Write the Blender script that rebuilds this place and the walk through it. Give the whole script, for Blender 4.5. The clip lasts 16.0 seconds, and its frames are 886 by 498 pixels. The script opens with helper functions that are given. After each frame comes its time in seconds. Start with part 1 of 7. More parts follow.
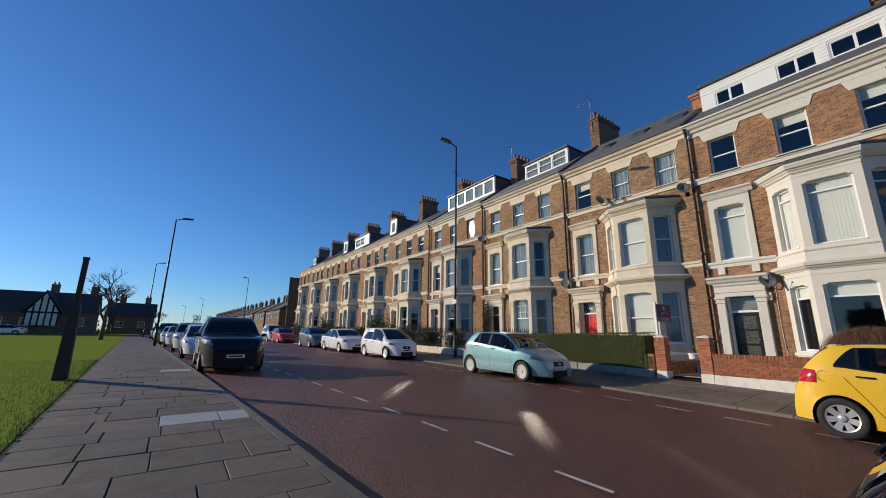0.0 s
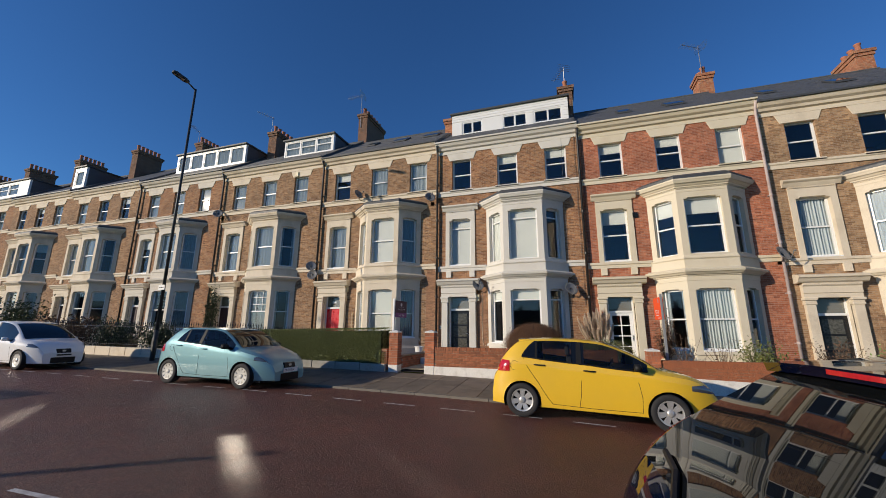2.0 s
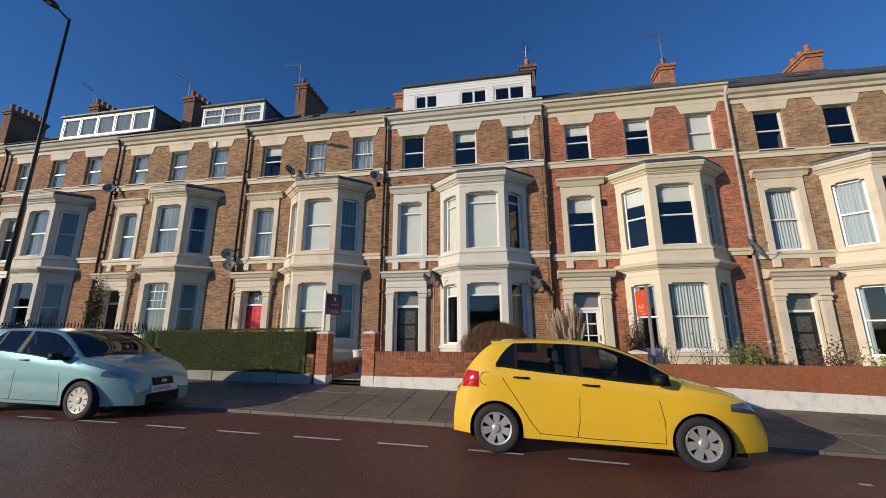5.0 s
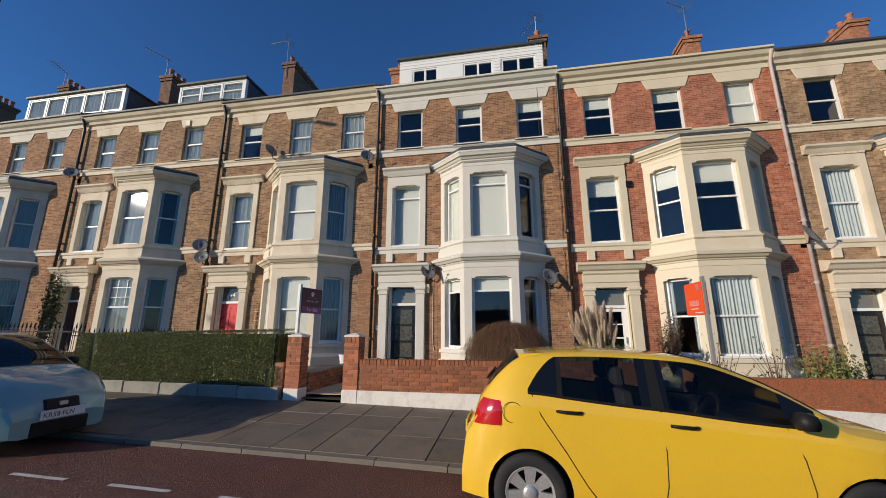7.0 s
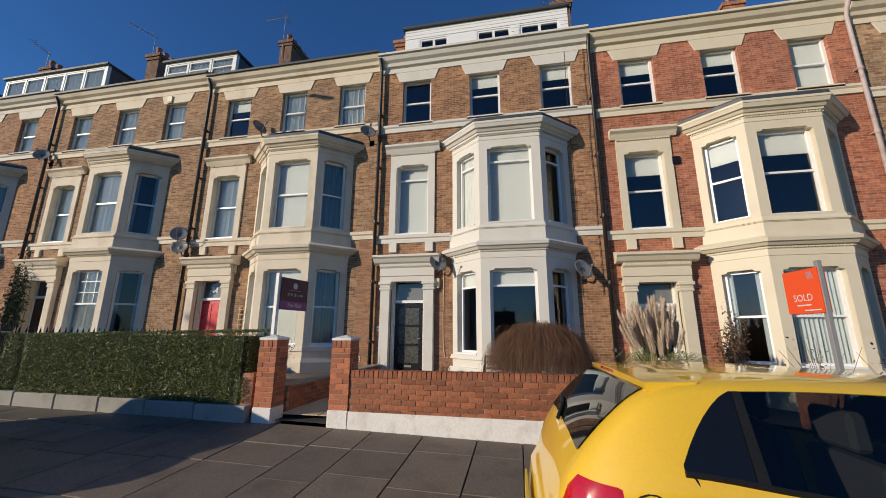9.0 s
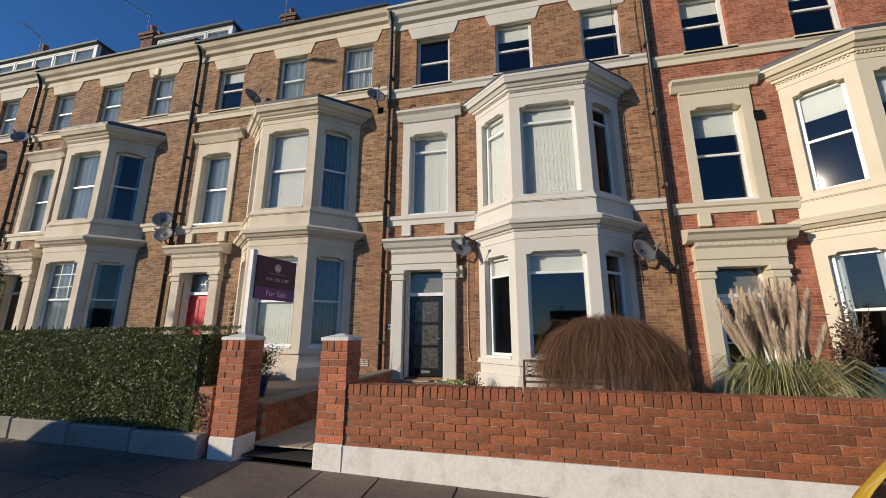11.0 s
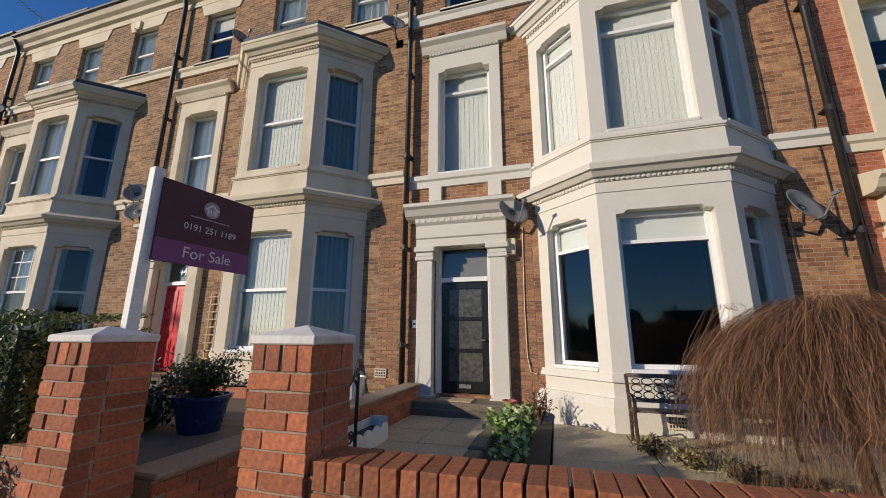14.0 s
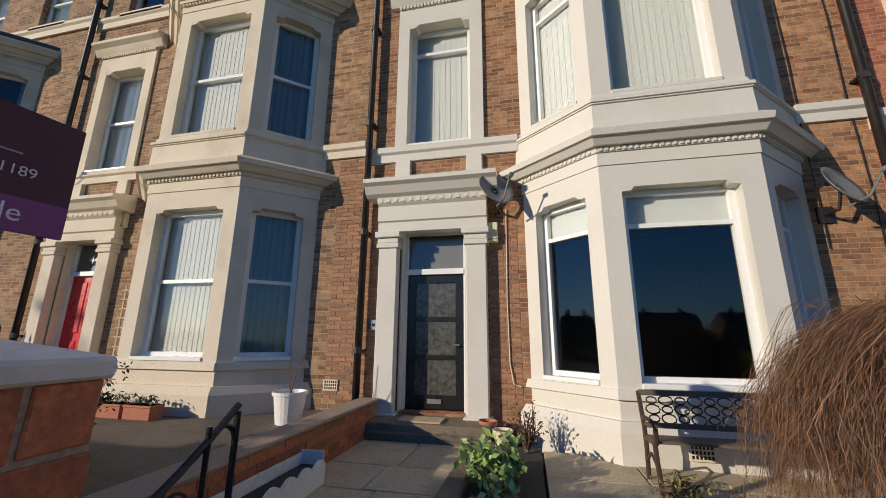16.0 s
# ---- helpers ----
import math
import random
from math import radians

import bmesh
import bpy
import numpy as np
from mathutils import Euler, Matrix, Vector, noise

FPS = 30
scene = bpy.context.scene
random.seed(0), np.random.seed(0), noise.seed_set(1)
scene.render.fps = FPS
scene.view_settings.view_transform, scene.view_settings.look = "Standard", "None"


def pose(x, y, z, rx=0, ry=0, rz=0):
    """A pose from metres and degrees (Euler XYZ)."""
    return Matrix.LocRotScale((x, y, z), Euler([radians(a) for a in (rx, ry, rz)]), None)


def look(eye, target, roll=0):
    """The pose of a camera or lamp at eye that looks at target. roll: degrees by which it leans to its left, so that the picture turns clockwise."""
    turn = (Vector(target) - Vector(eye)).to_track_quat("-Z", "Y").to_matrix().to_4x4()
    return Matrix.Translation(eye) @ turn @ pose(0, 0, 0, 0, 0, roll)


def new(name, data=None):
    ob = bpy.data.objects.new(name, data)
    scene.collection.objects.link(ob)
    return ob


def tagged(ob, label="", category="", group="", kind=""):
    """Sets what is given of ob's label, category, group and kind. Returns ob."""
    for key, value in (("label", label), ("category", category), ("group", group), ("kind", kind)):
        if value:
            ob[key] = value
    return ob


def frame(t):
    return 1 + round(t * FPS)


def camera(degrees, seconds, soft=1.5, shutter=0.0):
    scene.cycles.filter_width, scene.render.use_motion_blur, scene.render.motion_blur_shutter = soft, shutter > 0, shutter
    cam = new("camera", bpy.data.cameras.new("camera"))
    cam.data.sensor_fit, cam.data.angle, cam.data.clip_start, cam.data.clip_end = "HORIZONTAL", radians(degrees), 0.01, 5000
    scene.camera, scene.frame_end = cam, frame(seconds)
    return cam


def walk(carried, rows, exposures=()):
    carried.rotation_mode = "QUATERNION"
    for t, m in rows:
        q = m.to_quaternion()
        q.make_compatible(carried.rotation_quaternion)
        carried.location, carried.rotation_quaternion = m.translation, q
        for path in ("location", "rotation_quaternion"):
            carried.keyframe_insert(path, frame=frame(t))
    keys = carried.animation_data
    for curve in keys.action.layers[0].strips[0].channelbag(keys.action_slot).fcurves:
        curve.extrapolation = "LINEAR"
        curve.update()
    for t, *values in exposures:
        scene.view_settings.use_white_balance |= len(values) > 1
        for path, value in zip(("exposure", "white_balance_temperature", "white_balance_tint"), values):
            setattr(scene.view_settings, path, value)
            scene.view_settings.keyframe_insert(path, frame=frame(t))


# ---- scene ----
cam = camera(99.1, 16.0, soft=0.9)
METRES, EYE, TILT, LEAN, TURN = 13.0, 1.47, 0.0, 0.0, -34.9
ROWS = [
    (0.0, -0.0008, -0.0096, 0.0, -0.2, 12.76, -0.68),
    (0.5, 0.0044, 0.0118, 0.0013, -15.7, 12.57, -0.48),
    (1.0, 0.015, 0.0364, 0.0047, -26.26, 12.32, -0.23),
    (1.5, 0.0263, 0.06, 0.0038, -32.76, 12.29, -0.21),
    (2.0, 0.0412, 0.0827, 0.0041, -37.01, 12.24, -0.29),
    (2.5, 0.0572, 0.1082, 0.0018, -40.17, 12.38, -0.33),
    (3.0, 0.0698, 0.1327, 0.001, -42.04, 12.39, -0.21),
    (3.5, 0.0857, 0.1571, -0.0011, -43.06, 12.38, -0.08),
    (4.0, 0.1078, 0.1794, -0.0022, -43.82, 12.43, -0.01),
    (6.5, 0.2306, 0.3012, 0.0099, -45.58, 12.27, 0.2),
    (7.0, 0.2571, 0.3288, 0.0075, -44.9, 12.32, 0.08),
    (7.5, 0.2813, 0.3545, 0.0064, -44.57, 12.46, -0.06),
    (8.0, 0.304, 0.3805, 0.007, -44.49, 12.53, -0.14),
    (8.5, 0.3243, 0.4093, 0.0079, -44.38, 12.58, -0.19),
    (9.0, 0.3465, 0.4393, 0.0085, -44.11, 12.54, -0.22),
    (11.5, 0.4527, 0.587, 0.0026, -41.9, 12.64, -0.14),
    (12.0, 0.4714, 0.6157, -0.0009, -41.88, 12.7, -0.22),
    (12.5, 0.4874, 0.6397, -0.0012, -41.35, 12.78, -0.16),
    (13.0, 0.5066, 0.6664, 0.0013, -40.22, 12.83, -0.11),
    (13.5, 0.5244, 0.6946, 0.0013, -39.05, 12.83, -0.15),
    (14.0, 0.5417, 0.7211, 0.0024, -38.66, 12.85, -0.19),
    (14.5, 0.5581, 0.744, 0.003, -38.92, 13.0, -0.15),
    (15.0, 0.574, 0.7614, 0.0026, -39.27, 13.05, -0.2),
    (15.5, 0.587, 0.7734, 0.0046, -40.5, 12.99, -0.26),
    (16.0, 0.6037, 0.7847, 0.0051, -42.59, 13.03, -0.38),
]
walk(cam, [(t, pose(0, 0, EYE, TILT, LEAN, TURN) @ pose(METRES * x, METRES * y, METRES * z, 90 + pitch, roll, yaw)) for t, x, y, z, yaw, pitch, roll in ROWS])

# ---- world, sun, exposure ----
SUN_AZ, SUN_EL = 50.2, 15.8          # degrees: from -x towards +y; above the horizon
sun_dir = Vector((-math.cos(radians(SUN_AZ)) * math.cos(radians(SUN_EL)), math.sin(radians(SUN_AZ)) * math.cos(radians(SUN_EL)), math.sin(radians(SUN_EL))))
sun = new("sun", bpy.data.lights.new("sun", "SUN"))
sun.data.energy, sun.data.angle, sun.data.color = 4.05, radians(0.5), (1.0, 0.86, 0.68)
sun.matrix_world = look(sun_dir * 100, (0, 0, 0))
world = bpy.data.worlds.new("world")
scene.world = world
world.use_nodes = True
wn = world.node_tree
sky = wn.nodes.new("ShaderNodeTexSky")
sky.sky_type, sky.sun_disc = "NISHITA", False
sky.sun_elevation = radians(SUN_EL)
sky.sun_rotation = math.atan2(sun_dir.x, sun_dir.y)
sky.air_density, sky.dust_density, sky.ozone_density = 1.0, 0.10, 7.5
bg = wn.nodes["Background"]
bg.inputs[1].default_value = 0.121
deep = wn.nodes.new("ShaderNodeHueSaturation")       # the film's rich blue
deep.inputs["Hue"].default_value, deep.inputs["Saturation"].default_value = 0.503, 1.04
wn.links.new(sky.outputs[0], deep.inputs["Color"])
wn.links.new(deep.outputs[0], bg.inputs[0])



def added_pane_lamp(y, z, width, height, strength):
    """An added area lamp imitating the low sun thrown back onto the road by one large terrace window pane."""
    lamp = new("added_pane_lamp", bpy.data.lights.new("added_pane_lamp", "AREA"))
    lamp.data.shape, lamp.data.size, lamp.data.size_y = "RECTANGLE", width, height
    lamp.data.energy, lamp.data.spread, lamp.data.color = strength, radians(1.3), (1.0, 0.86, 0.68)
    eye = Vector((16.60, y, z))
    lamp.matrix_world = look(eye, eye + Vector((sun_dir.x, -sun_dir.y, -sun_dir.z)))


# added lamps, placed so their streaks fit the camera's view of the road
added_pane_lamp(18.36, 5.05, 0.11, 0.50, 0.34)
added_pane_lamp(22.98, 5.25, 0.09, 0.65, 0.24)
added_pane_lamp(15.78, 5.0, 0.12, 0.9, 0.13)

CLIMB = ([-400, -30, -8, -1, 1.5, 7.7, 16.8, 29, 60, 400], [-8, -0.80, -0.33, -0.14, -0.045, 0.094, 0.22, 0.35, 0.55, 2.0])


def zg(y):
    """Height of the road at y: the street climbs, ever more gently."""
    return float(np.interp(y, *CLIMB))


# ---- materials ----
def material(name):
    m = bpy.data.materials.new(name)
    m.use_nodes = True
    return m, m.node_tree.nodes, m.node_tree.links, m.node_tree.nodes["Principled BSDF"]


def ramp(nodes, stops):
    r = nodes.new("ShaderNodeValToRGB")
    while len(r.color_ramp.elements) < len(stops):
        r.color_ramp.elements.new(0.5)
    for e, (p, c) in zip(r.color_ramp.elements, stops):
        e.position, e.color = p, (*c, 1) if len(c) == 3 else c
    return r


def coords(nodes, links, scale=(1, 1, 1), kind="Object"):
    tc, mp = nodes.new("ShaderNodeTexCoord"), nodes.new("ShaderNodeMapping")
    mp.inputs["Scale"].default_value = scale
    links.new(tc.outputs[kind], mp.inputs[0])
    return mp.outputs[0]


def noise_tex(nodes, links, vec, scale, detail=6, rough=0.6):
    n = nodes.new("ShaderNodeTexNoise")
    n.inputs["Scale"].default_value, n.inputs["Detail"].default_value, n.inputs["Roughness"].default_value = scale, detail, rough
    links.new(vec, n.inputs["Vector"])
    return n.outputs["Fac"]


def mixc(nodes, links, fac, a, b, kind="MIX"):
    m = nodes.new("ShaderNodeMix")
    m.data_type, m.blend_type = "RGBA", kind
    for val, sock in ((fac, m.inputs[0]), (a, m.inputs[6]), (b, m.inputs[7])):
        if isinstance(val, (int, float)):
            sock.default_value = val
        elif isinstance(val, tuple):
            sock.default_value = (*val, 1)
        else:
            links.new(val, sock)
    return m.outputs[2]


def add_bump(nodes, links, bsdf, height, strength, dist=0.01):
    b = nodes.new("ShaderNodeBump")
    b.inputs["Strength"].default_value, b.inputs["Distance"].default_value = strength, dist
    links.new(height, b.inputs["Height"])
    links.new(b.outputs[0], bsdf.inputs["Normal"])


def plain(name, colour, rough=0.6, metal=0.0, grain=0.12, scale=6.0, fine=60.0, bump=0.25, dirt=None, dirt_amount=0.35, coat=0.0, random_tint=0.0, spec=0.5, rvar=0.1):
    """A painted, metal or mineral surface with broad stains, fine grain and slight relief."""
    m, n, l, b = material(name)
    v = coords(n, l)
    big, small = noise_tex(n, l, v, scale), noise_tex(n, l, v, fine, 4)
    lo, hi = tuple(c * (1 - grain) for c in colour), tuple(min(1, c * (1 + grain)) for c in colour)
    r = ramp(n, [(0.3, lo), (0.7, hi)])
    l.new(small, r.inputs[0])
    col = r.outputs[0]
    if dirt:
        d = ramp(n, [(0.5, (0, 0, 0)), (0.75, (1, 1, 1))])
        l.new(big, d.inputs[0])
        k = n.new("ShaderNodeMath")
        k.operation = "MULTIPLY"
        k.inputs[1].default_value = dirt_amount
        l.new(d.outputs[0], k.inputs[0])
        col = mixc(n, l, k.outputs[0], col, dirt)
    if random_tint:
        oi = n.new("ShaderNodeObjectInfo")
        t = ramp(n, [(0, (1 - random_tint,) * 3), (1, (1 + random_tint, 1 + random_tint * 0.7, 1 + random_tint * 0.5))])
        l.new(oi.outputs["Random"], t.inputs[0])
        col = mixc(n, l, 1.0, col, t.outputs[0], "MULTIPLY")
    l.new(col, b.inputs["Base Color"])
    rr = ramp(n, [(0.2, (max(0, rough - rvar),) * 3), (0.8, (min(1, rough + rvar),) * 3)])
    l.new(big, rr.inputs[0])
    l.new(rr.outputs[0], b.inputs["Roughness"])
    b.inputs["Metallic"].default_value = metal
    b.inputs["Specular IOR Level"].default_value = spec
    b.inputs["Coat Weight"].default_value = coat
    b.inputs["Coat Roughness"].default_value = 0.03
    if bump:
        add_bump(n, l, b, small, bump, 0.004)
    return m


def brick_mat(name, c1, c2, dark, mortar=(0.42, 0.36, 0.28), weather=0.5):
    """Laid brickwork for walls too far off for single bricks."""
    m, n, l, b = material(name)
    tc, sep, comb, addn = n.new("ShaderNodeTexCoord"), n.new("ShaderNodeSeparateXYZ"), n.new("ShaderNodeCombineXYZ"), n.new("ShaderNodeMath")
    l.new(tc.outputs["Object"], sep.inputs[0])
    l.new(sep.outputs[0], addn.inputs[0])
    l.new(sep.outputs[1], addn.inputs[1])
    l.new(addn.outputs[0], comb.inputs[0])
    l.new(sep.outputs[2], comb.inputs[1])
    bt = n.new("ShaderNodeTexBrick")
    bt.offset = 0.5
    for key, val in (("Scale", 1.0), ("Mortar Size", 0.0055), ("Mortar Smooth", 0.4), ("Bias", 0.0), ("Brick Width", 0.203), ("Row Height", 0.064)):
        bt.inputs[key].default_value = val
    bt.inputs["Color1"].default_value, bt.inputs["Color2"].default_value, bt.inputs["Mortar"].default_value = (0, 0, 0, 1), (1, 1, 1, 1), (0.5, 0.5, 0.5, 1)
    l.new(comb.outputs[0], bt.inputs["Vector"])
    r = ramp(n, [(0.0, tuple(0.5 * a + 0.5 * c for a, c in zip(dark, c1))), (0.22, c1), (0.8, c2), (1.0, tuple(min(1, c * 1.15) for c in c2))])
    l.new(bt.outputs["Color"], r.inputs[0])
    big = noise_tex(n, l, tc.outputs["Object"], 0.9, 5)
    fine = noise_tex(n, l, tc.outputs["Object"], 40, 5)
    w = ramp(n, [(0.35, (1 - weather * 0.55,) * 3), (0.65, (1.08, 1.05, 1.0))])
    l.new(big, w.inputs[0])
    col = mixc(n, l, 1.0, r.outputs[0], w.outputs[0], "MULTIPLY")
    mid = noise_tex(n, l, tc.outputs["Object"], 9, 6, 0.7)
    g2 = ramp(n, [(0.30, (0.58, 0.55, 0.53)), (0.52, (1.0, 1.0, 1.0)), (0.70, (1.38, 1.28, 1.18))])
    l.new(mid, g2.inputs[0])
    col = mixc(n, l, 1.0, col, g2.outputs[0], "MULTIPLY")
    g = ramp(n, [(0.25, (0.70, 0.70, 0.70)), (0.75, (1.2, 1.18, 1.15))])
    l.new(fine, g.inputs[0])
    col = mixc(n, l, 1.0, col, g.outputs[0], "MULTIPLY")
    keep = n.new("ShaderNodeMath")
    keep.operation = "MULTIPLY"
    keep.inputs[1].default_value = 0.75
    l.new(bt.outputs["Fac"], keep.inputs[0])
    col = mixc(n, l, keep.outputs[0], col, mortar)
    l.new(col, b.inputs["Base Color"])
    b.inputs["Roughness"].default_value = 0.9
    inv = n.new("ShaderNodeMath")
    inv.operation = "SUBTRACT"
    inv.inputs[0].default_value = 1.0
    l.new(bt.outputs["Fac"], inv.inputs[1])
    sm = n.new("ShaderNodeMath")
    sm.operation = "MULTIPLY_ADD"
    sm.inputs[1].default_value = 0.5
    l.new(fine, sm.inputs[0])
    l.new(inv.outputs[0], sm.inputs[2])
    add_bump(n, l, b, sm.outputs[0], 0.7, 0.012)
    return m


def glass_mat(name, tint=(1, 1, 1), ior=1.5, rough=0.0):
    m, n, l, b = material(name)
    n.remove(b)
    out = n["Material Output"]
    tr, gl, fr, mx = n.new("ShaderNodeBsdfTransparent"), n.new("ShaderNodeBsdfGlossy"), n.new("ShaderNodeFresnel"), n.new("ShaderNodeMixShader")
    tr.inputs[0].default_value = (*tint, 1)
    gl.inputs["Roughness"].default_value = rough
    fr.inputs[0].default_value = ior
    l.new(fr.outputs[0], mx.inputs[0])
    l.new(tr.outputs[0], mx.inputs[1])
    l.new(gl.outputs[0], mx.inputs[2])
    l.new(mx.outputs[0], out.inputs[0])
    return m


def road_mat():
    m, n, l, b = material("red_asphalt")
    v = coords(n, l)
    chips, mid, big = noise_tex(n, l, v, 70, 4, 0.7), noise_tex(n, l, v, 4, 5), noise_tex(n, l, v, 0.35, 5)
    r = ramp(n, [(0.30, (0.022, 0.008, 0.006)), (0.5, (0.128, 0.036, 0.024)), (0.68, (0.34, 0.125, 0.085))])
    l.new(chips, r.inputs[0])
    w = ramp(n, [(0.3, (0.62, 0.62, 0.62)), (0.7, (1.1, 1.05, 1.0))])
    l.new(big, w.inputs[0])
    col = mixc(n, l, 1.0, r.outputs[0], w.outputs[0], "MULTIPLY")
    w2 = ramp(n, [(0.35, (0.8, 0.8, 0.8)), (0.65, (1.1, 1.1, 1.1))])
    l.new(mid, w2.inputs[0])
    l.new(mixc(n, l, 1.0, col, w2.outputs[0], "MULTIPLY"), b.inputs["Base Color"])
    rr = ramp(n, [(0.3, (0.66, 0.66, 0.66)), (0.7, (0.34, 0.34, 0.34))])
    l.new(chips, rr.inputs[0])
    l.new(rr.outputs[0], b.inputs["Roughness"])
    stones = noise_tex(n, l, v, 38, 3, 0.6)
    both = n.new("ShaderNodeMath")
    l.new(chips, both.inputs[0])
    l.new(stones, both.inputs[1])
    add_bump(n, l, b, both.outputs[0], 1.0, 0.024)
    return m


M_brick_tan = brick_mat("brown_brickwork", (0.30, 0.165, 0.085), (0.42, 0.26, 0.145), (0.13, 0.075, 0.045))
M_brick_brown = brick_mat("mixed_brown_red_brickwork", (0.32, 0.15, 0.075), (0.43, 0.235, 0.12), (0.10, 0.06, 0.035))
M_brick_red = brick_mat("red_brickwork", (0.42, 0.135, 0.07), (0.50, 0.20, 0.115), (0.20, 0.07, 0.04), (0.45, 0.34, 0.27))
M_brick_sand = brick_mat("sandy_brickwork", (0.36, 0.21, 0.11), (0.47, 0.31, 0.18), (0.16, 0.10, 0.06))
M_brick_dark = brick_mat("sooty_brickwork", (0.16, 0.085, 0.055), (0.24, 0.12, 0.075), (0.06, 0.04, 0.03))
M_white = plain("white_masonry_paint", (0.655, 0.625, 0.555), 0.6, grain=0.05, scale=1.3, dirt=(0.50, 0.46, 0.38), dirt_amount=0.35)
M_cream = plain("cream_masonry_paint", (0.67, 0.595, 0.445), 0.6, grain=0.05, scale=1.3, dirt=(0.52, 0.42, 0.28), dirt_amount=0.35)
M_stone = plain("pale_sandstone", (0.70, 0.61, 0.47), 0.8, grain=0.12, scale=1.2, dirt=(0.40, 0.32, 0.22), dirt_amount=0.55)
M_stone_grey = plain("grey_painted_stone", (0.62, 0.57, 0.48), 0.75, grain=0.1, scale=1.2, dirt=(0.38, 0.33, 0.26), dirt_amount=0.5)
M_upvc = plain("white_window_paint", (0.82, 0.82, 0.80), 0.35, grain=0.03, bump=0.05)
M_glass = glass_mat("window_glass", (0.84, 0.89, 0.90), 1.9, 0.03)
# wall colour kept dark to put the rooms' shade into it
M_room = plain("shade_darkened_room_wall", (0.12, 0.11, 0.10), 0.9)
M_film = plain("grey_obscuring_film", (0.22, 0.205, 0.185), 0.6, grain=0.2, bump=0.1)
M_blind = plain("vertical_blind_fabric", (0.66, 0.67, 0.65), 0.9, bump=0.1)
# curtain tone that also stands in for bright sky mirrored in panes
M_curtain = plain("curtain_and_sky_tone", (0.52, 0.56, 0.58), 0.9)
M_slate = plain("roof_slate", (0.085, 0.09, 0.10), 0.6, grain=0.35, scale=3, fine=14, bump=0.5, dirt=(0.16, 0.16, 0.13))
M_lead = plain("dark_roof_lead", (0.055, 0.06, 0.066), 0.55, dirt=(0.10, 0.10, 0.10))
M_black = plain("black_gloss_paint", (0.012, 0.012, 0.013), 0.3, bump=0.1)
M_pipe = plain("black_cast_iron_pipe", (0.02, 0.018, 0.018), 0.45, dirt=(0.08, 0.04, 0.03))
M_red_door = plain("red_door_paint", (0.62, 0.012, 0.02), 0.3, bump=0.05, grain=0.05)
M_terracotta = plain("terracotta", (0.42, 0.16, 0.09), 0.85, dirt=(0.2, 0.12, 0.09))
M_dish = plain("grey_dish_metal", (0.20, 0.20, 0.20), 0.45, metal=0.2)
M_road = road_mat()
M_paint_line = plain("worn_white_road_paint", (0.62, 0.60, 0.56), 0.7, grain=0.25, scale=9, dirt=(0.2, 0.13, 0.11), dirt_amount=0.7)
M_flag = plain("grey_flagstone", (0.183, 0.154, 0.118), 0.68, grain=0.22, scale=2.2, fine=45, bump=0.4, dirt=(0.10, 0.085, 0.065), dirt_amount=0.75, random_tint=0.16, spec=0.2)
M_flag_pale = plain("pale_flagstone", (0.42, 0.42, 0.40), 0.6, grain=0.12, scale=2.2, fine=45, bump=0.3, dirt=(0.25, 0.25, 0.23), dirt_amount=0.5)
M_garden_flag = plain("mossy_garden_stone", (0.50, 0.43, 0.30), 0.8, grain=0.25, scale=2.5, fine=45, bump=0.5, dirt=(0.24, 0.22, 0.12), dirt_amount=0.6, random_tint=0.12)
M_edging = plain("grey_concrete_edging", (0.34, 0.335, 0.305), 0.85, grain=0.2, scale=3, fine=50, bump=0.5, dirt=(0.20, 0.19, 0.15), dirt_amount=0.6, random_tint=0.1, spec=0.2)
M_joint = plain("dark_joint_soil", (0.045, 0.042, 0.036), 0.95, grain=0.3)
M_kerb = plain("kerb_stone", (0.155, 0.138, 0.112), 0.75, grain=0.2, scale=3, dirt=(0.12, 0.11, 0.1), random_tint=0.12)
M_pier_brick = plain("orange_red_brick", (0.41, 0.142, 0.066), 0.85, grain=0.30, scale=9, fine=55, bump=0.7, dirt=(0.24, 0.11, 0.075), dirt_amount=0.7, random_tint=0.34)
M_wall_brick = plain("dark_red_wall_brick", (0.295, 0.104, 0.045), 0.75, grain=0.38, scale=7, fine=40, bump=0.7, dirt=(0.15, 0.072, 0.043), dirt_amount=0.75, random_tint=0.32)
M_wall_mortar = plain("stained_brown_mortar", (0.21, 0.13, 0.075), 0.95, grain=0.4, scale=9, fine=70, bump=0.5, dirt=(0.62, 0.50, 0.36), dirt_amount=0.85)
M_mortar = plain("grey_mortar", (0.36, 0.27, 0.195), 0.95, grain=0.25, fine=90, bump=0.5)
M_grass = plain("short_grass", (0.25, 0.31, 0.05), 0.9, grain=0.5, scale=0.6, fine=25, bump=0.9, dirt=(0.25, 0.29, 0.05), dirt_amount=0.8, spec=0.0)
M_whitewash = plain("flaking_white_wall_paint", (0.76, 0.735, 0.67), 0.75, grain=0.08, scale=4, fine=30, bump=0.5, dirt=(0.42, 0.38, 0.31), dirt_amount=0.6)


